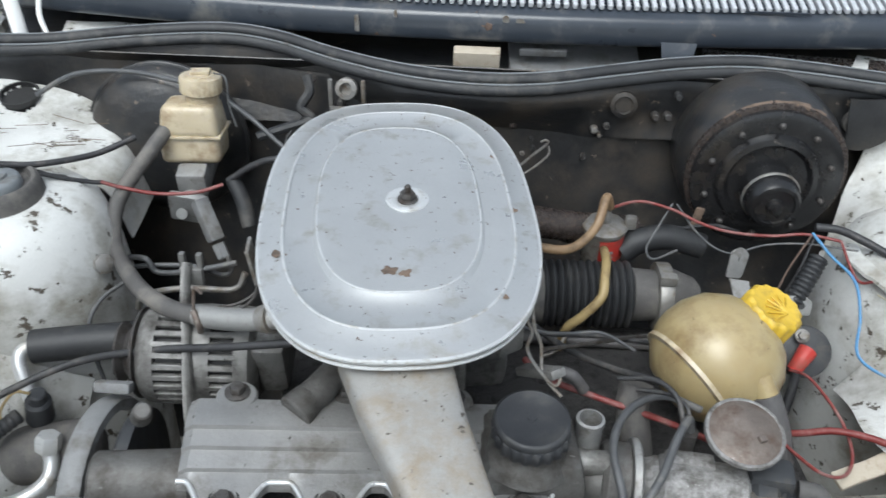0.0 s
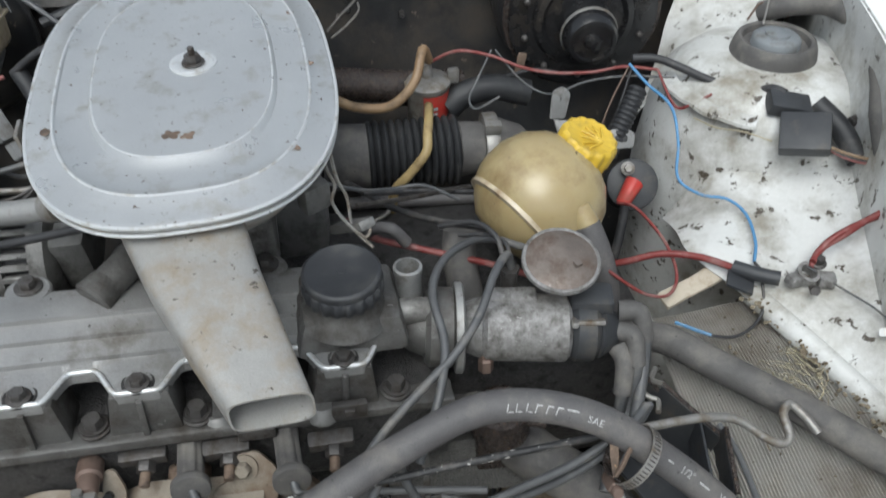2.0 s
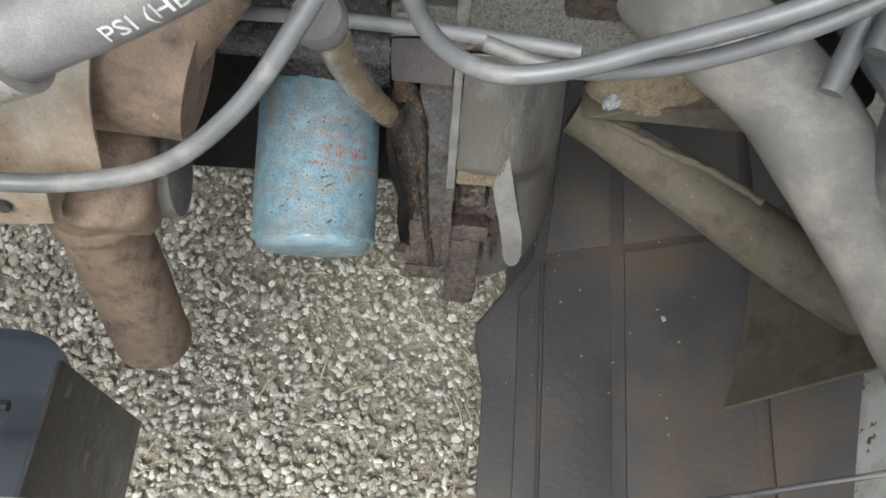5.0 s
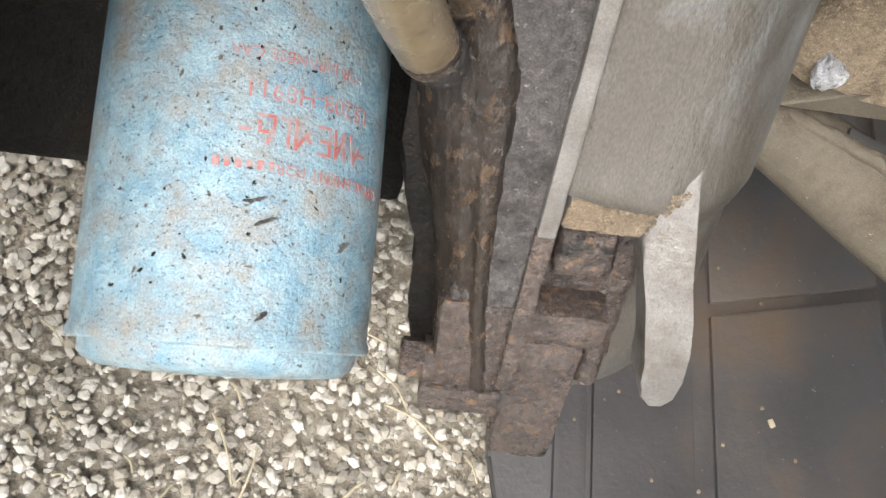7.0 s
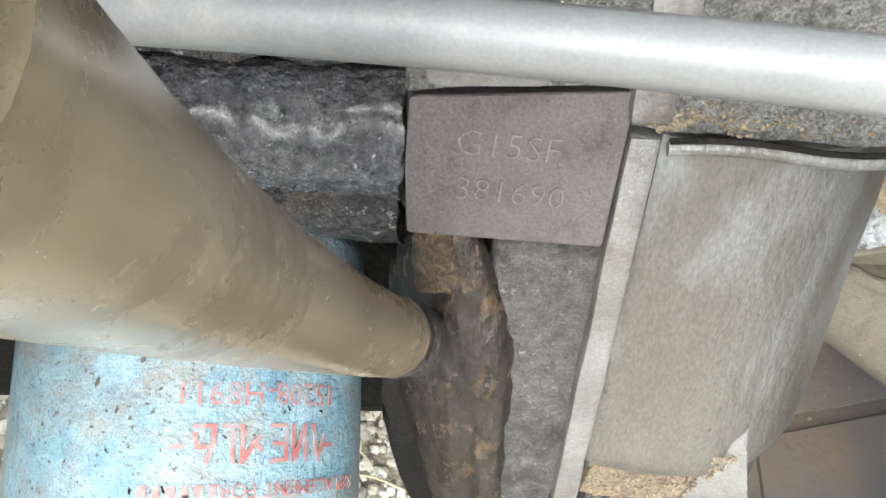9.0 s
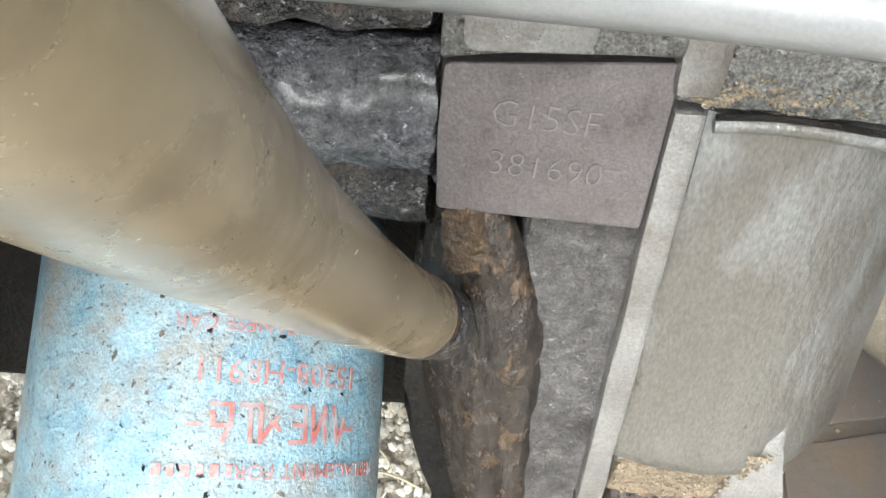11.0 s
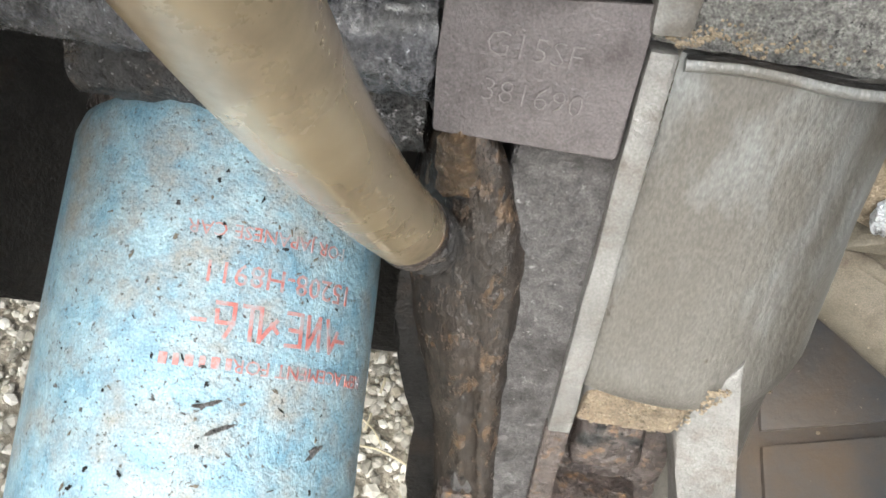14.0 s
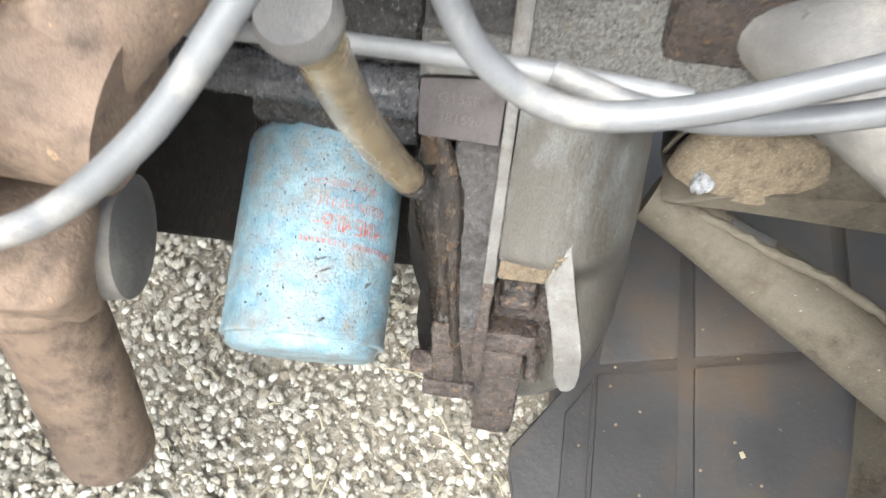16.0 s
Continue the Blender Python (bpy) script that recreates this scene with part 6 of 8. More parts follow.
hose("fuel_hose", [(0.09, 0.90, 0.765), (0.12, 0.905, 0.748), (0.16, 0.915, 0.742), (0.192, 0.945, 0.757), (0.205, 0.975, 0.785), (0.214, 0.99, 0.762)], 0.0062, "brown_hose", "brown rubber fuel hose to the filter", "hose", "fuel hoses")
hose("fuel_hose", [(0.212, 0.985, 0.70), (0.208, 0.925, 0.7215), (0.203, 0.885, 0.717), (0.199, 0.866, 0.702), (0.176, 0.857, 0.676), (0.159, 0.858, 0.655), (0.153, 0.86, 0.62)], 0.0062, "amber_hose", "amber translucent fuel hose below the filter", "hose", "fuel hoses")
hose("fuel_pipe", [(0.16, 0.862, 0.652), (0.155, 0.85, 0.64), (0.145, 0.84, 0.63), (0.13, 0.835, 0.625)], 0.0028, "zinc", "thin metal fuel pipe", "pipe")

# ribbed air duct behind the tank
duct = thing("air_duct", (0.20, 0.92, 0.62), "black ribbed rubber air duct with a metal clamp", "air duct")
part("bellows", tube([(0.125, 0.915, 0.668), (0.18, 0.918, 0.668), (0.245, 0.922, 0.668)], 0.038, 28, 6, ribs=12, rib=0.008), "rubber", duct)
part("cuff", tube([(0.07, 0.912, 0.672), (0.128, 0.915, 0.668)], 0.043, 28, 2), "rubber_dusty", duct)
part("cuff", rod((0.243, 0.922, 0.668), (0.285, 0.924, 0.667), 0.036, 0.034, 28, 0.004), "rubber_dusty", duct, "plain rubber cuff")
part("clamp", add(lathe([(0.045, 0), (0.046, 0.002), (0.046, 0.016), (0.045, 0.018)], (0.278, 0.923, 0.667), (1, 0.02, 0), 32), box((0.287, 0.90, 0.712), (0.022, 0.014, 0.014), (0, 0, 0), 0.003)), "zinc", duct)
part("outlet", rod((0.285, 0.924, 0.667), (0.335, 0.926, 0.662), 0.04, 0.03, 28, 0.008), "rubber_dusty", duct)
hose("cross_tube", [(0.10, 0.865, 0.632), (0.20, 0.868, 0.628), (0.32, 0.872, 0.624)], 0.0085, "hose_grey", "dark straight metal tube below the air duct", "pipe")
hose("throttle_cable", [(0.08, 0.89, 0.66), (0.12, 0.85, 0.66), (0.16, 0.81, 0.66), (0.21, 0.77, 0.67), (0.26, 0.73, 0.69)], 0.0045, "black_wire", "black throttle cable crossing behind the cap", "cable")
hose("heater_hose", [(0.35, 1.0, 0.70), (0.30, 1.0, 0.712), (0.26, 0.995, 0.705), (0.24, 0.99, 0.69)], 0.018, "rubber", "black heater hose at the bulkhead", "hose", seg=14)
single("throttle_lever", add(box((0.11, 0.655, 0.765), (0.018, 0.07, 0.01), (-35, 0, 35), 0.003), box((0.075, 0.675, 0.79), (0.03, 0.02, 0.03), (0, 0, 35), 0.005)), "alu", "grey cast throttle lever beside the air cleaner", "lever")

# heater blower
bl = thing("heater_blower", (0.443, 1.05, 0.68), "black round heater blower housing with a rusty rim", "heater blower")
part("drum", lathe([(0.10, -0.03), (0.112, -0.01), (0.114, 0.04), (0.108, 0.075), (0.104, 0.08)], (0.440, 1.13, 0.792), (0.0, -1, 0.0), 56), "body_dark", bl)
part("rusty_rim", lathe([(0.1045, 0.079), (0.108, 0.080), (0.108, 0.0865), (0.104, 0.088)], (0.440, 1.13, 0.792), (0.0, -1, 0.0), 56), "rust_brown", bl, "rust-stained rim")
for a0, a1, rr in ((58, 74, 0.0040), (72, 96, 0.0058), (98, 118, 0.0046), (122, 133, 0.003)):
    part("rust_patch", bumpy(tube([(0.440 + math.cos(radians(a)) * 0.1065, 1.047, 0.792 + math.sin(radians(a)) * 0.1065) for a in range(a0, a1 + 1, 2)], rr, 10, 3, flat=0.7, r_end=rr * 0.6), 0.0022, 90), "rust", bl, "flaking brown rust on the upper rim")
face = part("face", lathe([(0.103, 0.082), (0.101, 0.094), (0.092, 0.098), (0.07, 0.096), (0.066, 0.104), (0.058, 0.106), (0.052, 0.100), (0.04, 0.100)], (0.440, 1.13, 0.79), (0.0, -1, 0.0), 56), "gloss_black", bl, "oily gloss black face plate")
for i in range(10):
    a = 2 * math.pi * i / 10 + 0.3
    part("screw", lathe([(0.0045, 0), (0.0045, 0.004), (0.002, 0.006)], (0.440 + math.cos(a) * 0.083, 1.033, 0.79 + math.sin(a) * 0.083), (0, -1, 0), 10), "bolt", face)
part("motor", lathe([(0.036, 0.09), (0.037, 0.125), (0.035, 0.14), (0.031, 0.146), (0.026, 0.147), (0.025, 0.144), (0.012, 0.144), (0.01, 0.15), (0.003, 0.152)], (0.442, 1.13, 0.785), (0.0, -1, -0.05), 40), "gloss_black", bl, "glossy black motor cap")
part("motor_ring", lathe([(0.0372, 0.118), (0.0385, 0.12), (0.0385, 0.122), (0.0372, 0.124)], (0.442, 1.13, 0.785), (0.0, -1, -0.05), 40), "zinc", bl)
bl.location.x -= 0.014
part("tag", box((0.355, 1.02, 0.735), (0.012, 0.006, 0.03), (0, 10, 0), 0.003), "rust", bl)

# expansion tank
tank = thing("expansion_tank", (0.322, 0.745, 0.645), "yellowed ball-shaped coolant expansion tank with a yellow cap", "coolant tank")
TC = Vector((0.3225, 0.763, 0.703))
tn = Vector((-0.70, -0.42, -0.45)).normalized()
ball = lathe([(0.0005, -0.0735), (0.026, -0.069), (0.048, -0.056), (0.064, -0.037), (0.0725, -0.013), (0.0735, 0.010), (0.0715, 0.022), (0.0685, 0.030), (0.0635, 0.040), (0.055, 0.050), (0.04, 0.064), (0.018, 0.071), (0.0005, 0.073)], TC, tn, 64, squash=(1.05, 1.05))
tank_body = part("body", ball, "tank", tank)
part("seam", lathe([(0.065, 0.0365), (0.0695, 0.0375), (0.0695, 0.0425), (0.063, 0.0440)], TC, tn, 64), "cream", tank, "pale moulded seam")
ca = Vector((0.30, -0.16, 0.94)).normalized()
cb = Vector((0.3665, 0.787, 0.731))
part("neck", lathe([(0.03, -0.02), (0.029, 0.012)], cb, ca, 32), "tank", tank)
yc = part("cap", lathe([(0.0325, 0.0), (0.0345, 0.002), (0.0345, 0.025), (0.033, 0.029), (0.030, 0.031), (0.028, 0.030), (0.02, 0.0285), (0.001, 0.0275)], cb + ca * 0.012, ca, 84, 14, 0.075), "yellow", tank, "yellow ribbed pressure cap")
fr = frame_of(ca)
for i in range(7):
    a = radians(20 + 23 * i)
    d = fr.to_3x3() @ Vector((math.cos(a), math.sin(a), 0))
    o = cb + ca * 0.0415 - (fr.to_3x3() @ Vector((0, 1, 0))) * 0.014
    part("rib", tube([o, o + d * 0.014 + ca * 0.001, o + d * 0.026], 0.0014, 6, 3), "yellow", yc)
part("outlet", rod((0.352, 0.71, 0.728), (0.368, 0.688, 0.70), 0.0135, 0.0135, 18, 0.002), "tank", tank)
hose("tank_hose", [(0.360, 0.696, 0.712), (0.37, 0.682, 0.69), (0.378, 0.672, 0.665), (0.385, 0.665, 0.63), (0.39, 0.66, 0.58)], 0.0155, "hose_grey", "grey rubber hose below the expansion tank", "hose", seg=14)
br = thing("tank_bracket", (0.375, 0.93, 0.66), "pale bare steel mounting tabs behind the tank", "bracket")
part("tab", prism(rounded([(-0.011, -0.005), (0.011, -0.003), (0.013, 0.03), (0.0, 0.038), (-0.013, 0.03)], 0.004, 3), (0.372, 0.915, 0.715), (0.95, 0.2, -0.25), (0.15, 0.35, 0.9), 0.003, 0.0008), "alu_light", br)
part("tab_leg", sheet([[(0.366, 0.91, 0.712), (0.372, 0.895, 0.69), (0.366, 0.87, 0.665)], [(0.392, 0.912, 0.707), (0.394, 0.896, 0.688), (0.382, 0.872, 0.665)]], 0.003, 3), "alu_light", br)
part("hole", lathe([(0.006, -0.001), (0.006, 0.0042)], (0.371, 0.924, 0.735), (0.0, -0.9, 0.35), 12), "ink_and_shade", br)
part("tab", prism(rounded([(-0.018, -0.012), (0.016, -0.012), (0.02, 0.006), (0.006, 0.014), (-0.016, 0.012)], 0.004, 3), (0.447, 0.875, 0.70), (0.95, 0.2, -0.15), (-0.05, 0.6, 0.8), 0.003, 0.0008), "alu_light", br)
part("hole", lathe([(0.005, -0.001), (0.005, 0.0042)], (0.45, 0.876, 0.70), (0.0, -0.8, 0.6), 12), "ink_and_shade", br)

# round switch with red boot
sw = thing("starter_switch", (0.462, 0.85, 0.60), "dark round switch with a red rubber terminal boot", "switch")
part("body", lathe([(0.033, -0.03), (0.034, 0.0), (0.033, 0.006), (0.028, 0.008), (0.001, 0.008)], (0.465, 0.858, 0.64), (-0.1, -0.75, 0.65), 32), "plastic", sw)
part("boot", tube([(0.462, 0.842, 0.655), (0.453, 0.832, 0.648), (0.445, 0.825, 0.636)], 0.012, 14, 5, r_end=0.009), "red_plastic", sw, "red rubber boot")
part("bolt", hexbolt((0.455, 0.855, 0.668), (-0.1, -0.75, 0.65), 0.006, 0.006, 0.009), "zinc", sw)
part("lead", tube([(0.447, 0.822, 0.635), (0.444, 0.812, 0.615), (0.438, 0.80, 0.59), (0.43, 0.79, 0.55)], 0.006, 10, 5), "black_wire", sw)
part("ring_terminal", lathe([(0.005, 0), (0.005, 0.012)], (0.447, 0.822, 0.632), (0, -0.4, -0.9), 10), "brass", sw)

# red, blue and thin wires on the driver's side
hose("red_wire", [(0.214, 0.995, 0.756), (0.25, 0.985, 0.776), (0.293, 0.975, 0.772), (0.33, 0.96, 0.762), (0.37, 0.95, 0.757), (0.42, 0.948, 0.756), (0.46, 0.945, 0.763), (0.50, 0.93, 0.765)], 0.0021, "red", "thin red wire strung across the bay", "wire", "wires")
hose("red_wire", [(0.50, 0.93, 0.765), (0.515, 0.89, 0.735), (0.53, 0.875, 0.745), (0.555, 0.88, 0.755)], 0.0018, "red", "short red wire by the strut tower", "wire", "wires")
hose("blue_wire", [(0.462, 0.93, 0.775), (0.478, 0.90, 0.763), (0.50, 0.865, 0.75), (0.503, 0.83, 0.722), (0.499, 0.80, 0.69), (0.52, 0.775, 0.682), (0.55, 0.765, 0.68), (0.565, 0.74, 0.675), (0.562, 0.70, 0.668), (0.553, 0.675, 0.66)], 0.0019, "blue", "blue wire draped over the inner wing", "wire", "wires")
hose("thin_wire", [(0.30, 0.985, 0.775), (0.325, 0.96, 0.75), (0.35, 0.945, 0.735), (0.372, 0.93, 0.738), (0.41, 0.935, 0.75), (0.46, 0.93, 0.758), (0.52, 0.92, 0.758)], 0.0014, "grey_wire", "thin bare wire twisted through the tab", "wire", "wires")
hose("wiring_loom", [(0.47, 0.945, 0.775), (0.50, 0.94, 0.775), (0.53, 0.925, 0.768), (0.56, 0.90, 0.762), (0.60, 0.875, 0.758), (0.618, 0.858, 0.772), (0.63, 0.845, 0.772)], 0.0055, "black_wire", "black taped wiring loom across the strut tower", "cable")
hose("ribbed_conduit", [(0.475, 0.92, 0.745), (0.45, 0.89, 0.71), (0.43, 0.87, 0.68)], 0.011, "rubber", "black corrugated conduit behind the tank", "conduit", ribs=14, rib=0.002)

# ---- left side: air-conditioning lines, cables, label ----
cable = hose("bonnet_cable", [(-0.70, 0.55, 0.65), (-0.587, 0.582, 0.662), (-0.50, 0.64, 0.678), (-0.414, 0.69, 0.70), (-0.32, 0.69, 0.728), (-0.22, 0.672, 0.757), (-0.145, 0.659, 0.78)], 0.0044, "black_wire", "long black cable arching to the air cleaner", "cable")
sleeve = hose("foam_sleeve", [(-0.482, 0.735, 0.682), (-0.45, 0.742, 0.683), (-0.40, 0.752, 0.684), (-0.359, 0.76, 0.685)], 0.0205, "rubber", "black foam sleeve round a refrigerant pipe", "sleeve", seg=16)
acp = thing("refrigerant_pipe", (-0.46, 0.65, 0.55), "bare aluminium refrigerant pipe with a hex union", "pipe")
part("upper_pipe", tube([(-0.46, 0.738, 0.682), (-0.488, 0.732, 0.682), (-0.494, 0.72, 0.674), (-0.486, 0.706, 0.655), (-0.474, 0.69, 0.628)], 0.0085, 12, 5), "silver_bright", acp)
part("union", lathe([(0.0135, 0), (0.0145, 0.002), (0.0145, 0.018), (0.0125, 0.021)], (-0.437, 0.64, 0.612), (0.15, 0.3, 0.95), 6), "silver_bright", acp)
part("lower_pipe", tube([(-0.437, 0.642, 0.615), (-0.432, 0.632, 0.60), (-0.434, 0.615, 0.588), (-0.455, 0.595, 0.58), (-0.49, 0.582, 0.575), (-0.54, 0.57, 0.57)], 0.0088, 12, 5), "silver_bright", acp)
dry = thing("receiver_dryer", (-0.53, 0.66, 0.48), "dark receiver canister with a pressure switch", "canister")
part("can", lathe([(0.02, 0), (0.033, 0.006), (0.035, 0.02), (0.035, 0.15), (0.028, 0.165), (0.01, 0.17)], (-0.56, 0.65, 0.565), (0.96, 0.15, 0.12), 32), "rubber_dusty", dry)
part("switch", add(rod((-0.47, 0.69, 0.61), (-0.462, 0.685, 0.645), 0.0165, 0.015, 20, 0.003), rod((-0.463, 0.686, 0.64), (-0.459, 0.684, 0.658), 0.011, 0.010, 16, 0.002)), "plastic", dry, "black pressure switch")
part("sticker", box((-0.52, 0.632, 0.596), (0.028, 0.03, 0.001), (38, 0, 4), 0), "blue", dry, "torn blue and white sticker")
part("pipe_clip", add(box((-0.575, 0.615, 0.607), (0.045, 0.012, 0.008), (0, 0, 20), 0.002), box((-0.585, 0.612, 0.622), (0.008, 0.01, 0.024), (0, 0, 20), 0.002), rod((-0.56, 0.615, 0.60), (-0.56, 0.615, 0.63), 0.004, None, 8)), "zinc", dry, "zinc clamp and stud")
part("base", box((-0.585, 0.595, 0.50), (0.09, 0.12, 0.14), (0, 0, 10), 0.02), "plastic_grey", dry, "blue-grey pump body")
hose("corrugated_conduit", [(-0.475, 0.665, 0.64), (-0.50, 0.64, 0.628), (-0.525, 0.61, 0.61), (-0.545, 0.58, 0.59), (-0.56, 0.54, 0.57)], 0.008, "rubber", "black corrugated wiring conduit", "conduit", ribs=24, rib=0.0018)
hose("yellow_wire", [(-0.488, 0.645, 0.63), (-0.492, 0.66, 0.65), (-0.48, 0.675, 0.665), (-0.465, 0.68, 0.66)], 0.0018, "amber_hose", "short yellow wire at the pressure switch", "wire", "wires")
hose("tower_lead", [(-0.40, 0.84, 0.71), (-0.425, 0.81, 0.70), (-0.435, 0.785, 0.68), (-0.43, 0.77, 0.64), (-0.42, 0.76, 0.60)], 0.0028, "grey_wire", "thin grey wire down the strut tower", "wire", "wires")
hose("tower_loom", [(-0.60, 0.93, 0.80), (-0.625, 0.87, 0.79), (-0.645, 0.80, 0.77), (-0.655, 0.74, 0.73), (-0.66, 0.69, 0.67), (-0.655, 0.62, 0.62)], 0.007, "black_wire", "black wiring loom along the inner wing", "cable")
single("tower_boss", lathe([(0.013, 0), (0.012, 0.009), (0.009, 0.013), (0.003, 0.015)], (-0.582, 0.772, 0.785), (-0.05, -0.75, 0.65), 18), "rust_brown", "small rusty boss on the strut tower", "boss")
single("tower_nut", lathe([(0.012, 0), (0.013, 0.002), (0.013, 0.009), (0.007, 0.012)], (-0.428, 0.835, 0.735), (0.75, -0.5, 0.4), 8), "zinc", "dull nut on the strut tower", "nut")
single("tower_spring", tube([(-0.652, 0.80, 0.778), (-0.613, 0.765, 0.786), (-0.572, 0.747, 0.778)], 0.0035, 8, 6, ribs=18, rib=0.0028), "rubber", "short dark coil on the strut tower", "coil")


lab = thing("warning_label", (-0.60, 0.735, 0.69), "torn yellow warning label with black panels", "label")
LC = (-0.556, 0.868)


def on_tower(a, z, lift):
    r = 0.138 - 0.006 * (z - 0.655) / 0.08 if z < 0.735 else 0.132 - 0.015 * (z - 0.735) / 0.045
    p = Vector((LC[0] + math.cos(a) * r, LC[1] + math.sin(a) * r, z))
    out = Vector((math.cos(a), math.sin(a), 0.1))
    return p + Vector((1, 1, 0)) * 0.006 * noise.noise(p * 7) + out * (lift + 0.0015)


for a0, a1, z0, z1, mat, nm in ((228, 276, 0.712, 0.742, "label_yellow", "paper"), (228.5, 243, 0.728, 0.7412, "ink_and_shade", "black_panel"), (228.5, 243, 0.714, 0.7235, "ink_and_shade", "black_panel"), (247, 273, 0.7365, 0.7375, "ink_and_shade", "text_bar"), (247, 273, 0.7322, 0.7332, "ink_and_shade", "text_bar"), (247, 266, 0.728, 0.729, "ink_and_shade", "text_bar"), (247, 271, 0.7235, 0.7245, "ink_and_shade", "text_bar"), (247, 262, 0.719, 0.72, "ink_and_shade", "text_bar")):
    lift = 0.0012 if nm == "paper" else 0.0018
    bm = bmesh.new()
    cols = [[bm.verts.new(on_tower(radians(a0 + (a1 - a0) * i / 8), z + 0.007 - 0.010 * (a0 + (a1 - a0) * i / 8 - 228) / 48, lift)) for z in (z0, (z0 + z1) / 2, z1)] for i in range(9)]
    for p, q in zip(cols, cols[1:]):
        for u in (0, 1):
            bm.faces.new((p[u], q[u], q[u + 1], p[u + 1]))
    bmesh.ops.solidify(bm, geom=bm.faces[:] + bm.verts[:] + bm.edges[:], thickness=0.0004)
    part(nm, bm, mat, lab, smooth=30)
# shelf behind the left tower with its round hole
shelf = sheet([[(-0.75, 0.93, 0.79), (-0.66, 0.94, 0.782), (-0.56, 0.96, 0.785), (-0.48, 0.975, 0.76), (-0.45, 0.975, 0.68)], [(-0.76, 1.06, 0.828), (-0.67, 1.06, 0.806), (-0.58, 1.06, 0.80), (-0.49, 1.065, 0.785), (-0.455, 1.07, 0.69)], [(-0.78, 1.15, 0.85), (-0.69, 1.15, 0.834), (-0.6, 1.145, 0.826), (-0.51, 1.13, 0.79), (-0.47, 1.13, 0.70)]], 0.002, 14, 0.005, 14)
hole_at = Vector((-0.648, 1.117, 0.8255))
bmesh.ops.delete(shelf, geom=[f for f in shelf.faces if (f.calc_center_median() - hole_at).to_2d().length < 0.0245], context="FACES")
part("tower_shelf", shelf, "white", car, "dirty grey-white shelf behind the strut tower")
part("shelf_hole", lathe([(0.036, -0.004), (0.0365, 0.004), (0.033, 0.004), (0.032, -0.03), (0.001, -0.03)], (-0.648, 1.117, 0.8255), (0.05, -0.22, 0.97), 32, squash=(0.78, 0.78)), "ink_and_shade", car, "round dark hole in the shelf")
for i in range(20):
    rng = random.Random(100 + i)
    x, y = -0.60 + rng.uniform(-0.09, 0.09), 1.03 + rng.uniform(-0.05, 0.06)
    a = rng.uniform(-0.5, 0.5)
    ln = rng.uniform(0.02, 0.06)
    c, d = Vector((x, y, 0.803 + rng.uniform(0, 0.008))), Vector((math.cos(a), math.sin(a) * 0.5, rng.uniform(-0.1, 0.1))) * ln / 2
    single("dry_needle", tube([c - d, c, c + d], 0.0005, 4, 2), "crumbs" if i % 3 else "rust", "dry brown plant litter on the inner wing", "plant litter", "litter on the inner wing")

# ---- distributor side ----
th = thing("thermostat_housing", (0.18, 0.6, 0.62), "grey cast thermostat housing with a pipe stub", "thermostat housing")
part("body", add(rod((0.155, 0.602, 0.672), (0.178, 0.602, 0.67), 0.024, 0.03, 28, 0.004), rod((0.176, 0.602, 0.67), (0.208, 0.60, 0.668), 0.041, 0.041, 32, 0.005)), "alu_grimy", th)
part("stub", lathe([(0.0135, 0.0), (0.0135, 0.042), (0.0145, 0.044), (0.0145, 0.05), (0.0115, 0.051), (0.0115, 0.03)], (0.162, 0.618, 0.688), (0, 0.03, 1), 24, close=False), "alu_light", th)
part("spur", rod((0.148, 0.598, 0.698), (0.188, 0.597, 0.70), 0.014, 0.012, 18, 0.003), "alu", th)
part("flange", lathe([(0.046, 0), (0.047, 0.002), (0.047, 0.007), (0.044, 0.009)], (0.206, 0.60, 0.668), (1, -0.05, -0.03), 32), "alu_light", th)
dz = thing("distributor", (0.27, 0.59, 0.62), "corroded aluminium distributor with a round vacuum unit", "distributor")
part("body", add(rod((0.213, 0.60, 0.668), (0.236, 0.598, 0.668), 0.026, 0.032, 28, 0.003), rod((0.234, 0.598, 0.668), (0.322, 0.59, 0.665), 0.0345, 0.0345, 36, 0.004), box((0.265, 0.607, 0.695), (0.05, 0.02, 0.02), (0, 0, -5), 0.005)), "alu_flaky", dz)
part("cap", add(rod((0.322, 0.59, 0.665), (0.352, 0.587, 0.664), 0.034, 0.033, 32, 0.006), rod((0.35, 0.587, 0.664), (0.372, 0.585, 0.662), 0.03, 0.02, 24, 0.004), box((0.345, 0.60, 0.69), (0.045, 0.035, 0.03), (0, 0, -8), 0.008)), "plastic", dz, "dusty black distributor cap")
part("spring_clip", add(box((0.337, 0.572, 0.691), (0.032, 0.011, 0.005), (-25, 0, -5), 0.002), box((0.322, 0.575, 0.691), (0.006, 0.03, 0.006), (-25, 0, -5), 0.002)), "zinc", dz)
vn = Vector((0.0, -0.25, 0.97))
part("vacuum_unit", lathe([(0.012, -0.02), (0.03, -0.012), (0.0365, -0.006), (0.038, -0.003), (0.038, 0.0), (0.034, 0.0015), (0.028, 0.004), (0.015, 0.0055), (0.001, 0.0055)], (0.3135, 0.614, 0.738), vn, 44), "tarnish", dz, "round brown-grey vacuum unit")
part("vacuum_rim", lathe([(0.0372, -0.0045), (0.0392, -0.004), (0.0396, -0.001), (0.0385, 0.0012), (0.0362, 0.0016), (0.0352, 0.0008)], (0.3135, 0.614, 0.738), vn, 48), "alu_flaky", dz, "pale crimped rim of the vacuum unit")
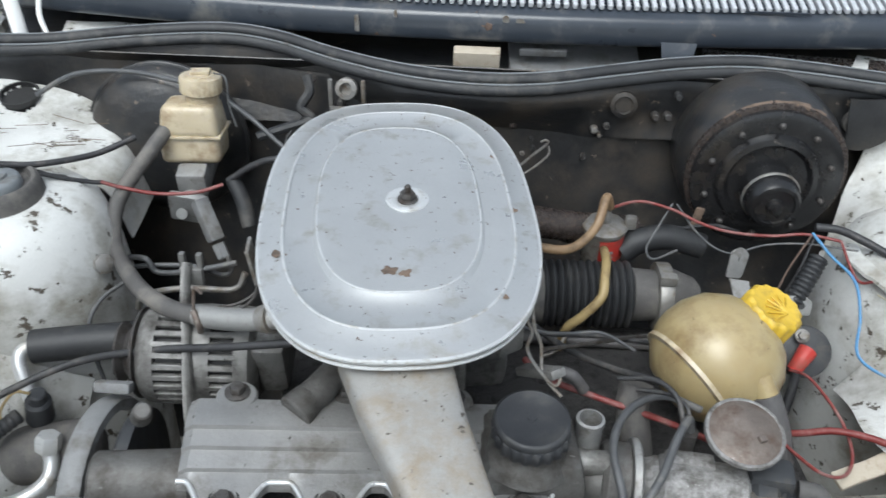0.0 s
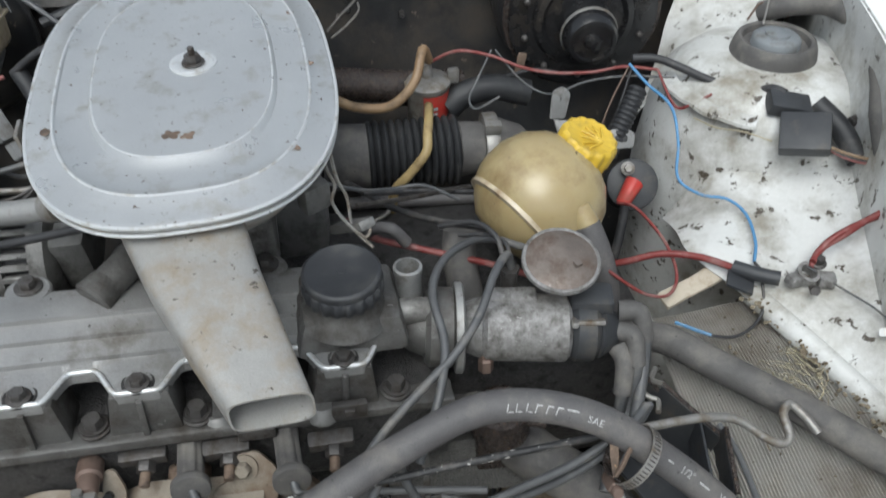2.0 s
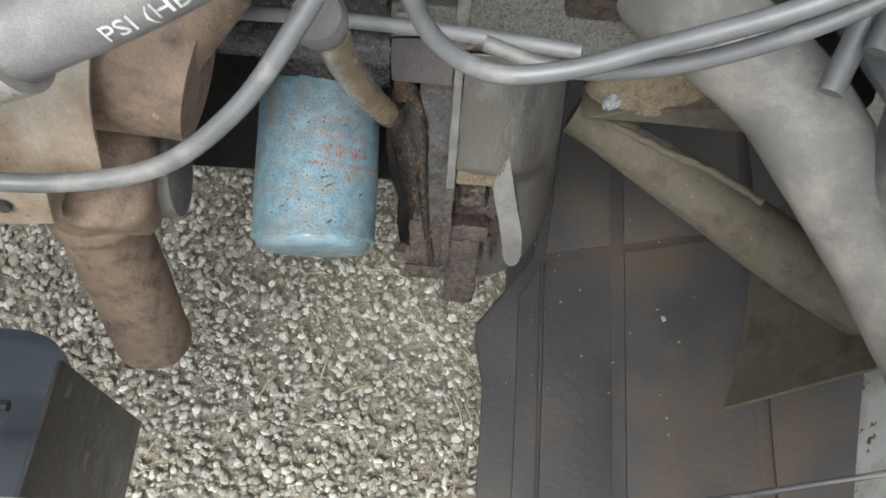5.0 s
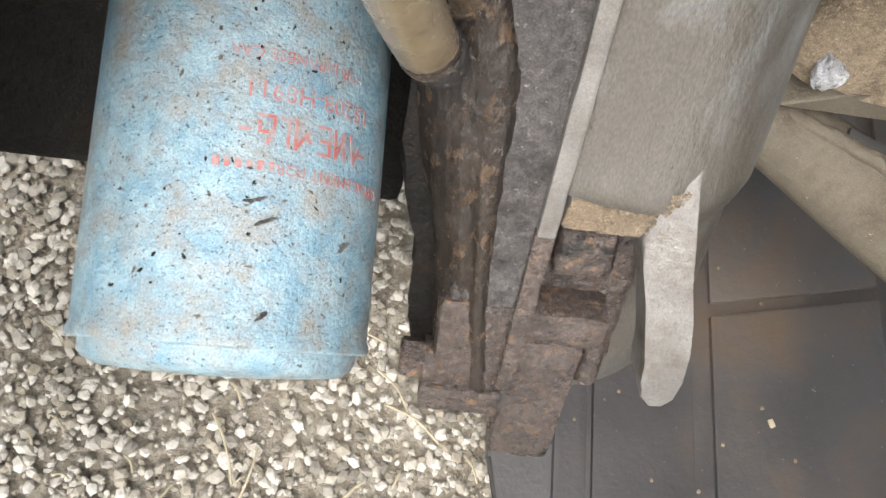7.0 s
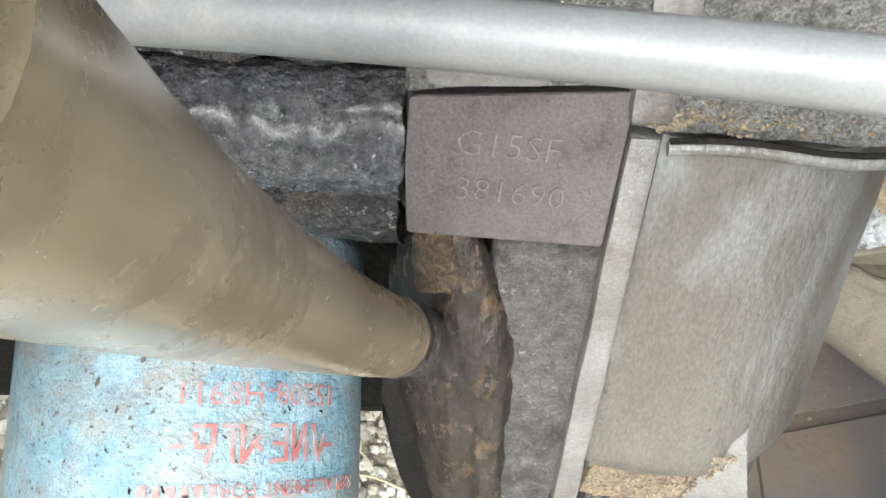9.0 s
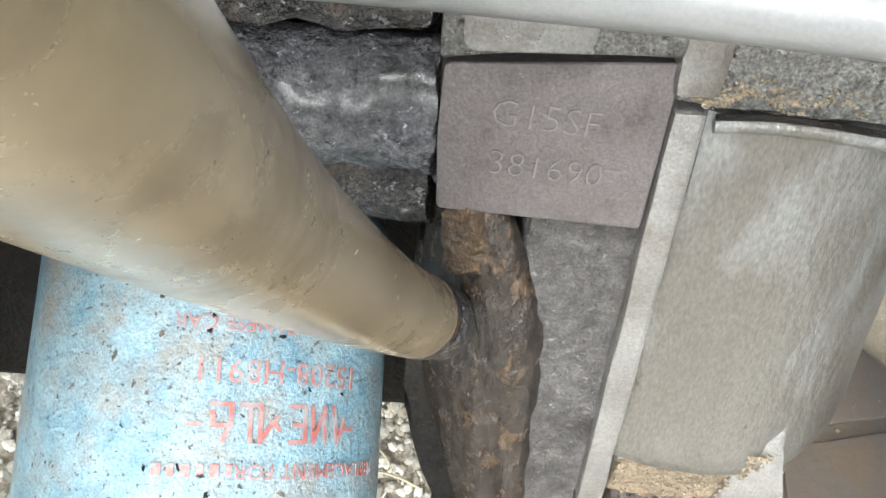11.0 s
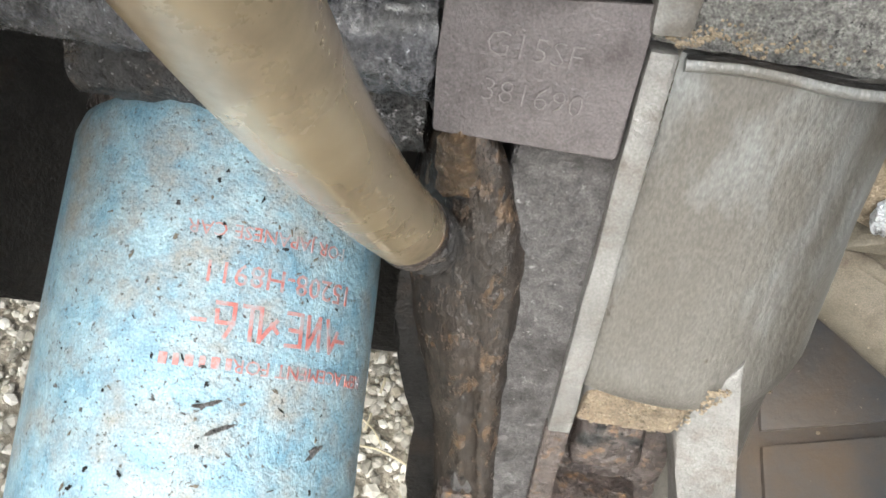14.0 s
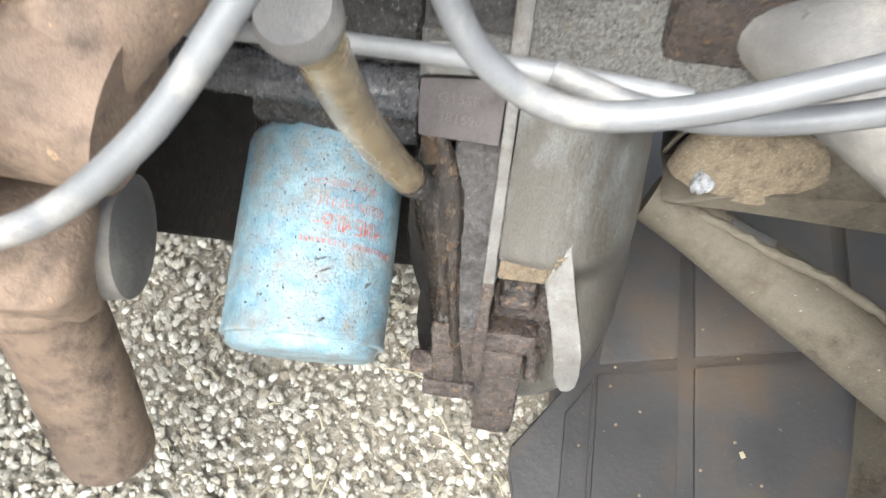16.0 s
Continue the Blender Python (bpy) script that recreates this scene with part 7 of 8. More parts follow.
part("vacuum_nub", box((0.327, 0.603, 0.7415), (0.008, 0.007, 0.006), (14, 0, 20), 0.0015), "tarnish", dz)
part("drain_bolt", add(rod((0.235, 0.572, 0.655), (0.235, 0.568, 0.642), 0.005, None, 12), lathe([(0.007, 0), (0.008, 0.002), (0.008, 0.014), (0.006, 0.016)], (0.235, 0.567, 0.636), (0, 0.2, 1), 6)), "copper", dz, "copper-coloured bolt")
part("sender", add(rod((0.266, 0.632, 0.69), (0.266, 0.634, 0.712), 0.009, None, 14, 0.001), lathe([(0.011, 0), (0.011, 0.006)], (0.266, 0.634, 0.708), (0, 0, 1), 6)), "bolt", dz, "dark steel temperature sender")
for i, (a, b, c, d) in enumerate([((0.372, 0.59, 0.685), (0.392, 0.585, 0.685), (0.398, 0.57, 0.66), (0.392, 0.545, 0.63)), ((0.37, 0.578, 0.67), (0.385, 0.57, 0.668), (0.386, 0.55, 0.645), (0.378, 0.53, 0.60)), ((0.37, 0.57, 0.655), (0.375, 0.555, 0.645), (0.37, 0.535, 0.62), (0.365, 0.52, 0.58))]):
    part("lead_boot", tube([a, b, c], 0.011, 14, 5, r_end=0.009), "rubber_dusty", dz, "dusty rubber lead boot")
    part("ignition_lead", tube([b, c, d, (d[0] - 0.02, d[1] - 0.05, d[2] - 0.03)], 0.0062, 10, 5), "grey_wire", dz)
single("fuel_pump", add(rod((0.25, 0.55, 0.60), (0.25, 0.548, 0.56), 0.029, 0.031, 28, 0.005), rod((0.25, 0.55, 0.60), (0.25, 0.55, 0.612), 0.024, 0.018, 24, 0.004), rod((0.275, 0.54, 0.585), (0.295, 0.535, 0.583), 0.006, None, 12), box((0.25, 0.56, 0.53), (0.05, 0.04, 0.06), None, 0.006)), "rust_brown", "rusty mechanical fuel pump below the distributor", "fuel pump")
hose("wiring_lead", [(0.268, 0.634, 0.715), (0.262, 0.63, 0.735), (0.245, 0.60, 0.738), (0.225, 0.56, 0.722), (0.20, 0.532, 0.704), (0.173, 0.512, 0.69), (0.14, 0.487, 0.672), (0.118, 0.47, 0.655), (0.10, 0.455, 0.63)], 0.0043, "grey_wire", "grey cable from the sender down the engine front", "cable", seg=12)
hose("wiring_lead", [(0.29, 0.68, 0.70), (0.25, 0.685, 0.712), (0.215, 0.66, 0.722), (0.192, 0.625, 0.726), (0.184, 0.59, 0.722), (0.191, 0.545, 0.706), (0.185, 0.51, 0.69), (0.175, 0.485, 0.67), (0.16, 0.46, 0.64)], 0.0043, "grey_wire", "grey cable looping past the thermostat housing", "cable", seg=12)
hose("wiring_lead", [(0.268, 0.636, 0.716), (0.265, 0.655, 0.728), (0.25, 0.675, 0.725), (0.22, 0.69, 0.715)], 0.0024, "black_wire", "thin black sender wire looping back", "wire", "wires")
hose("wiring_lead", [(0.262, 0.636, 0.716), (0.255, 0.66, 0.735), (0.235, 0.685, 0.735), (0.20, 0.70, 0.72)], 0.003, "black_wire", "thin black sender wire", "wire", "wires")
hose("battery_cable", [(0.10, 0.745, 0.70), (0.126, 0.72, 0.695), (0.18, 0.70, 0.69), (0.254, 0.685, 0.675), (0.32, 0.69, 0.64)], 0.0038, "red", "red cable running behind the engine", "cable", "red cables")
hose("coolant_hose", [(0.225, 0.715, 0.70), (0.222, 0.70, 0.675), (0.228, 0.68, 0.64), (0.235, 0.66, 0.60)], 0.019, "rubber_dusty", "dusty black coolant hose behind the distributor", "hose", seg=14)
hose("bypass_hose", [(0.165, 0.70, 0.70), (0.15, 0.70, 0.72), (0.13, 0.71, 0.715), (0.118, 0.72, 0.695)], 0.007, "hose_grey", "dusty grey bypass hose behind the oil cap", "hose")
hose("red_wire", [(0.435, 0.815, 0.645), (0.45, 0.79, 0.655), (0.471, 0.737, 0.645), (0.473, 0.69, 0.635), (0.455, 0.66, 0.633), (0.425, 0.65, 0.645), (0.395, 0.655, 0.665), (0.373, 0.666, 0.68)], 0.002, "red", "thin red wire looping round the distributor", "wire", "wires")
hose("battery_cable", [(0.40, 0.735, 0.615), (0.426, 0.723, 0.63), (0.46, 0.715, 0.645), (0.50, 0.697, 0.652), (0.537, 0.662, 0.658)], 0.0042, "red", "thick red battery cable with a taped end", "cable", "red cables", seg=12)
joint = thing("cable_joint", (0.55, 0.655, 0.64), "black taped cable joint on the inner wing", "cable joint")
part("tape", add(tube([(0.528, 0.672, 0.657), (0.55, 0.655, 0.659), (0.57, 0.645, 0.66)], 0.0085, 12, 4), box((0.53, 0.652, 0.652), (0.03, 0.026, 0.004), (0, 12, -25), 0.001)), "plastic", joint)
part("blue_tail", tube([(0.553, 0.675, 0.66), (0.556, 0.66, 0.655), (0.55, 0.625, 0.63), (0.52, 0.605, 0.618), (0.49, 0.61, 0.615), (0.465, 0.625, 0.618)], 0.0018, 8, 6), "black_wire", joint)
part("blue_end", tube([(0.49, 0.61, 0.6155), (0.475, 0.618, 0.617), (0.455, 0.63, 0.619)], 0.002, 8, 4), "blue", joint)
term = thing("battery_terminal", (0.605, 0.645, 0.645), "corroded brass battery terminal clamp with bolts", "battery terminal")
part("clamp", add(lathe([(0.0115, 0), (0.013, 0.012), (0.009, 0.0125), (0.009, -0.002)], (0.60, 0.648, 0.657), (0.1, -0.3, 0.95), 20, close=False), box((0.585, 0.64, 0.662), (0.02, 0.014, 0.012), (0, 10, 20), 0.003), box((0.62, 0.638, 0.66), (0.018, 0.016, 0.014), (0, 0, -15), 0.003)), "alu_flaky", term)
part("bolt", add(hexbolt((0.615, 0.655, 0.67), (0, -0.2, 1), 0.006, 0.008, 0.009), hexbolt((0.60, 0.625, 0.66), (-0.3, -0.8, 0.5), 0.006, 0.008, 0.0)), "bolt", term)
for dz_ in (0.0, 0.008):
    hose("terminal_wire", [(0.606, 0.652, 0.668 + dz_), (0.62, 0.665, 0.682), (0.638 + dz_, 0.672, 0.694), (0.67, 0.68, 0.705), (0.705, 0.69, 0.715 + dz_), (0.72, 0.73, 0.74)], 0.0038, "red", "red wire from the battery terminal", "wire", "red cables")

# right inner wing: shelf, ribbed mat, strip, harness
rs = sheet([[(0.505, 0.83, 0.602), (0.575, 0.85, 0.685), (0.66, 0.86, 0.70), (0.755, 0.86, 0.745)], [(0.497, 0.77, 0.632), (0.578, 0.77, 0.672), (0.66, 0.775, 0.685), (0.74, 0.78, 0.72)], [(0.493, 0.72, 0.643), (0.575, 0.695, 0.66), (0.66, 0.68, 0.668), (0.73, 0.67, 0.70)], [(0.521, 0.672, 0.636), (0.595, 0.62, 0.642), (0.66, 0.59, 0.65), (0.71, 0.57, 0.68)], [(0.60, 0.55, 0.615), (0.63, 0.53, 0.625), (0.67, 0.50, 0.635), (0.70, 0.48, 0.66)], [(0.63, 0.44, 0.59), (0.65, 0.42, 0.60), (0.67, 0.40, 0.61), (0.69, 0.38, 0.63)]], 0.002, 5, 0.003, 16)
part("wing_shelf", rs, "white_grimy", car, "dirty white pressed shelf of the inner wing")
part("shelf_edge", tube([(0.545, 0.655, 0.634), (0.585, 0.58, 0.624), (0.625, 0.50, 0.612), (0.655, 0.42, 0.60)], 0.0125, 10, 5, flat=0.6), "white_grimy", car, "flaking white panel edge")
mat_bm = bmesh.new()
rows_ = []
for i in range(221):
    s = i / 220
    a = Vector((0.44, 0.665, 0.585)).lerp(Vector((0.60, 0.66, 0.625)), s)
    b = Vector((0.455, 0.335, 0.535)).lerp(Vector((0.66, 0.36, 0.565)), s)
    lift = 0.003 * (1 if i % 4 in (1, 2) else 0)
    rows_.append([mat_bm.verts.new(a.lerp(b, k / 12) + Vector((0, 0, lift + 0.004 * noise.noise(a.lerp(b, k / 12) * 16) + 0.012 * math.sin(math.pi * k / 12)))) for k in range(13)])
for p, q in zip(rows_, rows_[1:]):
    for k in range(12):
        mat_bm.faces.new((p[k], q[k], q[k + 1], p[k + 1]))
bmesh.ops.solidify(mat_bm, geom=mat_bm.faces[:] + mat_bm.verts[:] + mat_bm.edges[:], thickness=0.004)
single("ribbed_mat", mat_bm, "mat", "dusty brown ribbed rubber mat on the battery tray", "mat", smooth=20)
single("wooden_strip", bumpy(box((0.492, 0.678, 0.628), (0.09, 0.022, 0.006), (8, -12, 20), 0.002), 0.0022, 60, 3), "wood", "dirty pale painted metal strip lying across the tray", "strip")
for i in range(48):
    rng = random.Random(300 + i)
    c = Vector((0.553 + rng.gauss(0, 0.017), 0.54 + rng.gauss(0, 0.018), 0.612 + rng.uniform(0, 0.014)))
    a, ln = rng.uniform(0, 6.3), rng.uniform(0.008, 0.035)
    d = Vector((math.cos(a), math.sin(a), rng.uniform(-0.3, 0.3))) * ln / 2
    single("dry_straw", tube([c - d, c + Vector((rng.uniform(-1, 1), rng.uniform(-1, 1), 1)) * 0.004, c + d], 0.00042, 4, 3), "straw", "dry straw in a tangle on the ribbed mat", "straw", "straw on the mat")
for k in range(3):
    a0 = 0.4 * k
    hose("dry_root", [(0.545 + 0.03 * k * 0.3, 0.58, 0.615), (0.55, 0.56, 0.635 + 0.004 * k), (0.565 + 0.01 * k, 0.54, 0.625), (0.575, 0.52, 0.62), (0.56, 0.505, 0.617)], 0.0005, "straw", "curled dry root on the ribbed mat", "straw", "straw on the mat", seg=5)
hose("grey_hose", [(0.385, 0.62, 0.615), (0.41, 0.612, 0.622), (0.437, 0.595, 0.628), (0.47, 0.562, 0.628), (0.507, 0.53, 0.625), (0.545, 0.495, 0.622), (0.588, 0.45, 0.618), (0.65, 0.39, 0.61)], 0.0165, "rubber_dusty", "fat dusty grey hose lying across the mat", "hose", seg=16)

# soil and flakes gathered along the shelf edge and on the mat
crumb_bm = bmesh.new()
rng = random.Random(77)
for i in range(230):
    s = rng.random()
    if i % 3:
        c = Vector((0.545, 0.655, 0.640)).lerp(Vector((0.655, 0.42, 0.606)), s) + Vector((rng.gauss(-0.004, 0.008), rng.gauss(0, 0.006), rng.uniform(-0.006, 0.002)))
    else:
        c = Vector((0.44 + 0.17 * s, 0.64 - rng.random() * 0.24, 0.0))
        c.z = 0.585 + 0.04 * s - 0.055 * (0.665 - c.y) / 0.33 + 0.011
    r = rng.uniform(0.0012, 0.0036) * (1.0 if i % 3 else 0.7)
    bmesh.ops.create_icosphere(crumb_bm, subdivisions=1, radius=r, matrix=Matrix.Translation(c) @ Matrix.Rotation(rng.uniform(0, 3), 4, "X") @ Matrix.Diagonal((1.0, rng.uniform(0.5, 1.4), rng.uniform(0.3, 0.7), 1.0)))
single("soil_crumbs", crumb_bm, "crumbs", "dry brown soil crumbs along the shelf edge and mat", "soil", kind="stuff")

# harness and connectors on the right strut tower
hose("wing_harness", [(0.655, 1.005, 0.80), (0.685, 0.980, 0.82), (0.730, 0.973, 0.82), (0.744, 0.925, 0.819), (0.736, 0.863, 0.815), (0.718, 0.805, 0.808), (0.705, 0.765, 0.785), (0.71, 0.74, 0.75)], 0.0138, "rubber_dusty", "thick black wiring harness beside the strut tower", "harness", seg=14)
con = thing("wiring_connector", (0.64, 0.80, 0.715), "black plastic wiring connectors on the strut tower", "connector")
part("housing", box((0.632, 0.835, 0.762), (0.05, 0.03, 0.018), (14, 10, -8), 0.003), "plastic", con)
part("housing", box((0.638, 0.792, 0.748), (0.056, 0.05, 0.02), (30, -10, -24), 0.003), "plastic", con)
part("conduit", tube([(0.67, 0.84, 0.758), (0.69, 0.81, 0.742), (0.70, 0.77, 0.722)], 0.013, 12, 5), "rubber", con)
part("spring", tube([(0.705, 0.815, 0.745), (0.725, 0.82, 0.75)], 0.005, 8, 3, ribs=8, rib=0.002), "bolt", con)
for i, m_ in enumerate(("red", "black_wire", "brown_hose")):
    part("lead", tube([(0.655, 0.785, 0.74), (0.675, 0.765, 0.732 + 0.003 * i), (0.70, 0.752, 0.73 + 0.003 * i), (0.718, 0.755, 0.738)], 0.0017, 6, 5), m_, con)
hose("harness_branch", [(0.72, 0.78, 0.75), (0.728, 0.74, 0.735), (0.722, 0.71, 0.715), (0.725, 0.67, 0.70)], 0.006, "black_wire", "black harness branch on the inner wing", "harness")
single("relay_box", box((0.712, 0.635, 0.70), (0.04, 0.03, 0.03), (0, 10, -10), 0.004), "plastic", "black relay on the inner wing", "relay")
for k, pts in enumerate(([(0.645, 0.97, 0.80), (0.655, 0.99, 0.815), (0.66, 1.0, 0.84)], [(0.63, 0.985, 0.80), (0.65, 1.0, 0.815), (0.672, 1.0, 0.81), (0.685, 0.985, 0.80)])):
    hose("thin_wire", pts, 0.0015, "copper" if k else "zinc", "thin loose wire end by the strut cap", "wire", "wires", seg=6)
single("paint_chip", prism(rounded([(-0.012, -0.004), (0.012, -0.006), (0.014, 0.004), (-0.01, 0.006)], 0.002, 2), (0.655, 0.56, 0.655), (0.8, -0.3, 0.4), (0.2, 0.9, 0.2), 0.001, 0), "white_clean", "bright chipped spot on the inner wing", "chip")

# ---- engine front: plugs, brackets, exhaust side ----
for i, x in enumerate((-0.138, -0.0465, 0.0435)):
    y0 = 0.4595 + (0.004 if i == 0 else 0)
    plug = thing("spark_plug_lead", (x, y0, 0.62), "ribbed rubber spark plug boot with its lead" if i else "bare copper-coloured spark plug boot with its lead", "spark plug lead", "spark plug leads")
    base = Vector((x, y0, 0.634))
    d = Vector((-0.16, 0.96, -0.14))
    if i:
        part("boot", lathe([(0.0125, 0.0), (0.0125, 0.05), (0.0135, 0.056), (0.0135, 0.064)], base, d, 40, 8, 0.14), "rubber_dusty", plug)
        part("shield", lathe([(0.005, -0.006), (0.0172, -0.005), (0.0178, -0.003), (0.0178, 0.002), (0.0165, 0.004), (0.008, 0.005)], base, d, 32), "rubber_dusty", plug, "round rubber shield")
    else:
        part("boot", lathe([(0.008, -0.004), (0.0095, 0.0), (0.0095, 0.014), (0.012, 0.016), (0.012, 0.034), (0.010, 0.036), (0.0095, 0.06)], base, d, 24), "copper", plug)
        part("terminal", add(box(base + Vector((0, -0.008, -0.002)), (0.018, 0.012, 0.012), (0, 0, 0), 0.003), lathe([(0.005, 0), (0.005, 0.02)], base + Vector((-0.006, -0.01, -0.01)), (0, 0.2, 1), 8)), "zinc", plug)
    end = ((-0.085, 0.402, 0.592), (0.005, 0.412, 0.618), (0.10, 0.430, 0.652))[i]
    mid = base.lerp(Vector(end), 0.55) + Vector((0, 0, -0.012))
    part("lead", tube([base + Vector((0.001, -0.003, 0)), base + Vector((0.008, -0.014, -0.006)), mid, end], 0.0042, 10, 6), "grey_wire", plug)
    # clamp, stud and nut beside each plug
    bx = x + (0.041, 0.0265, 0.0345)[i]
    st = thing("manifold_stud", (bx, 0.505, 0.60), "grey steel clamp with stud and nut on the manifold", "clamp", "manifold clamps")
    part("stub", rod((bx - 0.006, 0.518, 0.638), (bx - 0.006, 0.523, 0.655), 0.0135, 0.0125, 20, 0.003), "alu", st)
    part("clamp_bar", box((bx, 0.503, 0.628), (0.044, 0.016, 0.014), (10, 0, 5), 0.003), "bolt", st)
    part("nut", lathe([(0.0085, 0), (0.009, 0.001), (0.009, 0.01), (0.0075, 0.012)], (bx + 0.003, 0.487, 0.622), (0, 0.9, 0.25), 6), "bolt", st)
    part("stud", rod((bx + 0.003, 0.474, 0.618), (bx + 0.003, 0.488, 0.622), 0.005, None, 12, 0.001), "rust", st)
for x, y, z, w in ((-0.005, 0.495, 0.611, 0.062), (-0.128, 0.487, 0.612, 0.03)):
    b = thing("lifting_bracket", (x, y, z - 0.03), "dusty tan steel bracket bolted to the manifold", "bracket", "tan brackets")
    part("plate", prism(rounded([(-w * 0.5, -0.042), (w * 0.45, -0.038), (w * 0.5, -0.002), (w * 0.22, 0.018), (-w * 0.12, 0.016), (-w * 0.2, -0.008), (-w * 0.5, -0.018)], 0.005, 3), (x, y - 0.004, z), (1, 0.03, 0), (0, 0.5, 0.86), 0.004, 0.001), "heat_shield", b)
    if w > 0.04:
        part("bolt", add(lathe([(0.0135, 0), (0.0135, 0.003)], (x, y - 0.006, z + 0.004), (0, -0.86, 0.5), 22), lathe([(0.0075, 0.003), (0.0078, 0.004), (0.0078, 0.010), (0.006, 0.012)], (x, y - 0.006, z + 0.004), (0, -0.86, 0.5), 6)), "heat_shield", b)
    else:
        part("hole", lathe([(0.0045, -0.001), (0.0045, 0.005)], (x, y - 0.012, z - 0.004), (0, -0.86, 0.5), 12), "ink_and_shade", b)

ex = thing("exhaust_manifold", (-0.08, 0.46, 0.50), "rusty exhaust manifold behind a dusty tan heat shield", "exhaust manifold")
part("log", tube([(-0.28, 0.463, 0.548), (-0.16, 0.463, 0.55), (-0.05, 0.462, 0.545), (0.02, 0.46, 0.54), (0.045, 0.458, 0.536)], 0.037, 22, 5, r_end=0.03), "rust", ex)
part("heat_shield", sheet([[(x, 0.492, 0.60 - 0.012 * (i in (1, 3))), (x, 0.475, 0.592), (x, 0.45, 0.583), (x, 0.42, 0.566), (x, 0.402, 0.535)] for i, x in enumerate((-0.30, -0.235, -0.19, -0.13, -0.095, -0.04, 0.012))], 0.002, 4, 0.002, 22), "heat_shield", ex)
part("port", rod((0.02, 0.46, 0.545), (0.058, 0.495, 0.575), 0.022, 0.02, 18, 0.004), "rust", ex)
part("port", rod((-0.07, 0.47, 0.545), (-0.06, 0.51, 0.60), 0.022, 0.02, 18, 0.004), "rust", ex)
mount = thing("engine_mount", (-0.11, 0.40, 0.46), "tan painted box-section engine mount bracket", "engine mount")
part("bracket", prism([(-0.20, -0.022), (-0.04, -0.016), (-0.032, 0.026), (-0.15, 0.018), (-0.165, 0.0)], (0, 0.412, 0.482), (1, 0.05, 0.02), (0, 0.25, 0.97), -0.045, 0.003), "heat_shield", mount)
part("bolt", lathe([(0.0095, 0), (0.0095, 0.004), (0.0085, 0.006)], (-0.082, 0.408, 0.494), (0, -0.7, 0.7), 6), "rust", mount)
part("stud_hole", lathe([(0.004, 0), (0.004, 0.003)], (-0.06, 0.409, 0.482), (0, -1, 0.2), 10), "ink_and_shade", mount)
part("rusty_arm", bumpy(box((-0.03, 0.452, 0.43), (0.05, 0.06, 0.06), (20, 10, 8), 0.015, None, 3), 0.003, 40), "rust", mount, "rust-covered casting")
part("bush", lathe([(0.012, -0.012), (0.03, -0.01), (0.031, 0.0), (0.03, 0.012), (0.02, 0.014)], (-0.012, 0.473, 0.41), (1, 0.1, 0), 28), "rubber_dusty", mount, "round rubber bush")
down = thing("exhaust_downpipe", (-0.062, 0.416, 0.215), "rust-brown steel exhaust downpipe under the engine", "exhaust pipe")
part("pipe", bumpy(tube([(-0.07, 0.475, 0.40), (-0.072, 0.465, 0.34), (-0.067, 0.44, 0.27), (-0.062, 0.42, 0.225), (-0.062, 0.416, 0.215)], 0.03, 28, 10), 0.0008, 60), "rust", down)
part("upper_flange", lathe([(0.03, 0), (0.0335, 0.002), (0.0335, 0.010), (0.031, 0.013)], (-0.0715, 0.4665, 0.347), (0.02, 0.25, 0.97), 32), "rust", down, "rusty joint ring")
single("front_bracket", add(box((-0.25, 0.36, 0.30), (0.13, 0.03, 0.22), (0, 0, 6), 0.01), box((-0.15, 0.355, 0.25), (0.07, 0.006, 0.2), (8, 0, 4), 0.002)), "body_dark", "dark sheet-metal bracket below the front panel", "bracket")
knob = thing("drain_tap", (-0.185, 0.385, 0.40), "grimy brass drain tap at the engine mount", "tap")
part("body", bumpy(lathe([(0.008, 0), (0.016, 0.004), (0.018, 0.016), (0.012, 0.024), (0.012, 0.034)], (-0.19, 0.385, 0.405), (0.5, -0.5, 0.6), 20), 0.001, 60), "rust_brown", knob)
part("nut", lathe([(0.0085, 0), (0.0085, 0.012), (0.007, 0.014)], (-0.178, 0.376, 0.424), (0.8, -0.3, 0.2), 6), "brass", knob)

# ---- big hydraulic hose with its sleeve, clamp and printing ----
HP = [(-0.27, 0.37, 0.545), (-0.20, 0.376, 0.575), (-0.135, 0.382, 0.60), (-0.0535, 0.3815, 0.618), (0.0506, 0.4005, 0.661), (0.1289, 0.4327, 0.689), (0.2176, 0.460, 0.7118), (0.2986, 0.4445, 0.7138), (0.3675, 0.421, 0.6745), (0.4337, 0.391, 0.62), (0.4668, 0.355, 0.579), (0.466, 0.362, 0.535), (0.452, 0.40, 0.515), (0.43, 0.45, 0.51), (0.415, 0.50, 0.50)]
HR = 0.0142
oh = thing("oil_hose", (0.225, 0.456, 0.69), "thick grey high-pressure hose with white printing", "hose")
part("hose", tube(HP, HR, 22, 8), "hose_grey", oh)
LINE = spline(HP, 24)


def along(s):
    """Place and direction at s metres from the hose's top."""
    k = 6 * 24
    while s > 0 and k < len(LINE) - 2:
        d = (LINE[k + 1] - LINE[k]).length
        if s < d:
            break
        s, k = s - d, k + 1
    while s < 0 and k > 1:
        d = (LINE[k] - LINE[k - 1]).length
        if -s < d:
            break
        s, k = s + d, k - 1
    t = (LINE[k + 1] - LINE[k - 1]).normalized()
    return LINE[k] + t * s, t


def on_hose(x, y, z, s0, tip):
    p, t = along(s0 + x)
    n = Vector((0.02, -0.55, 0.83))
    n = (n - t * n.dot(t)).normalized()
    b = n.cross(t)
    a = tip + y / HR
    return p + (n * math.cos(a) + b * math.sin(a)) * (HR + 0.0003 + z)


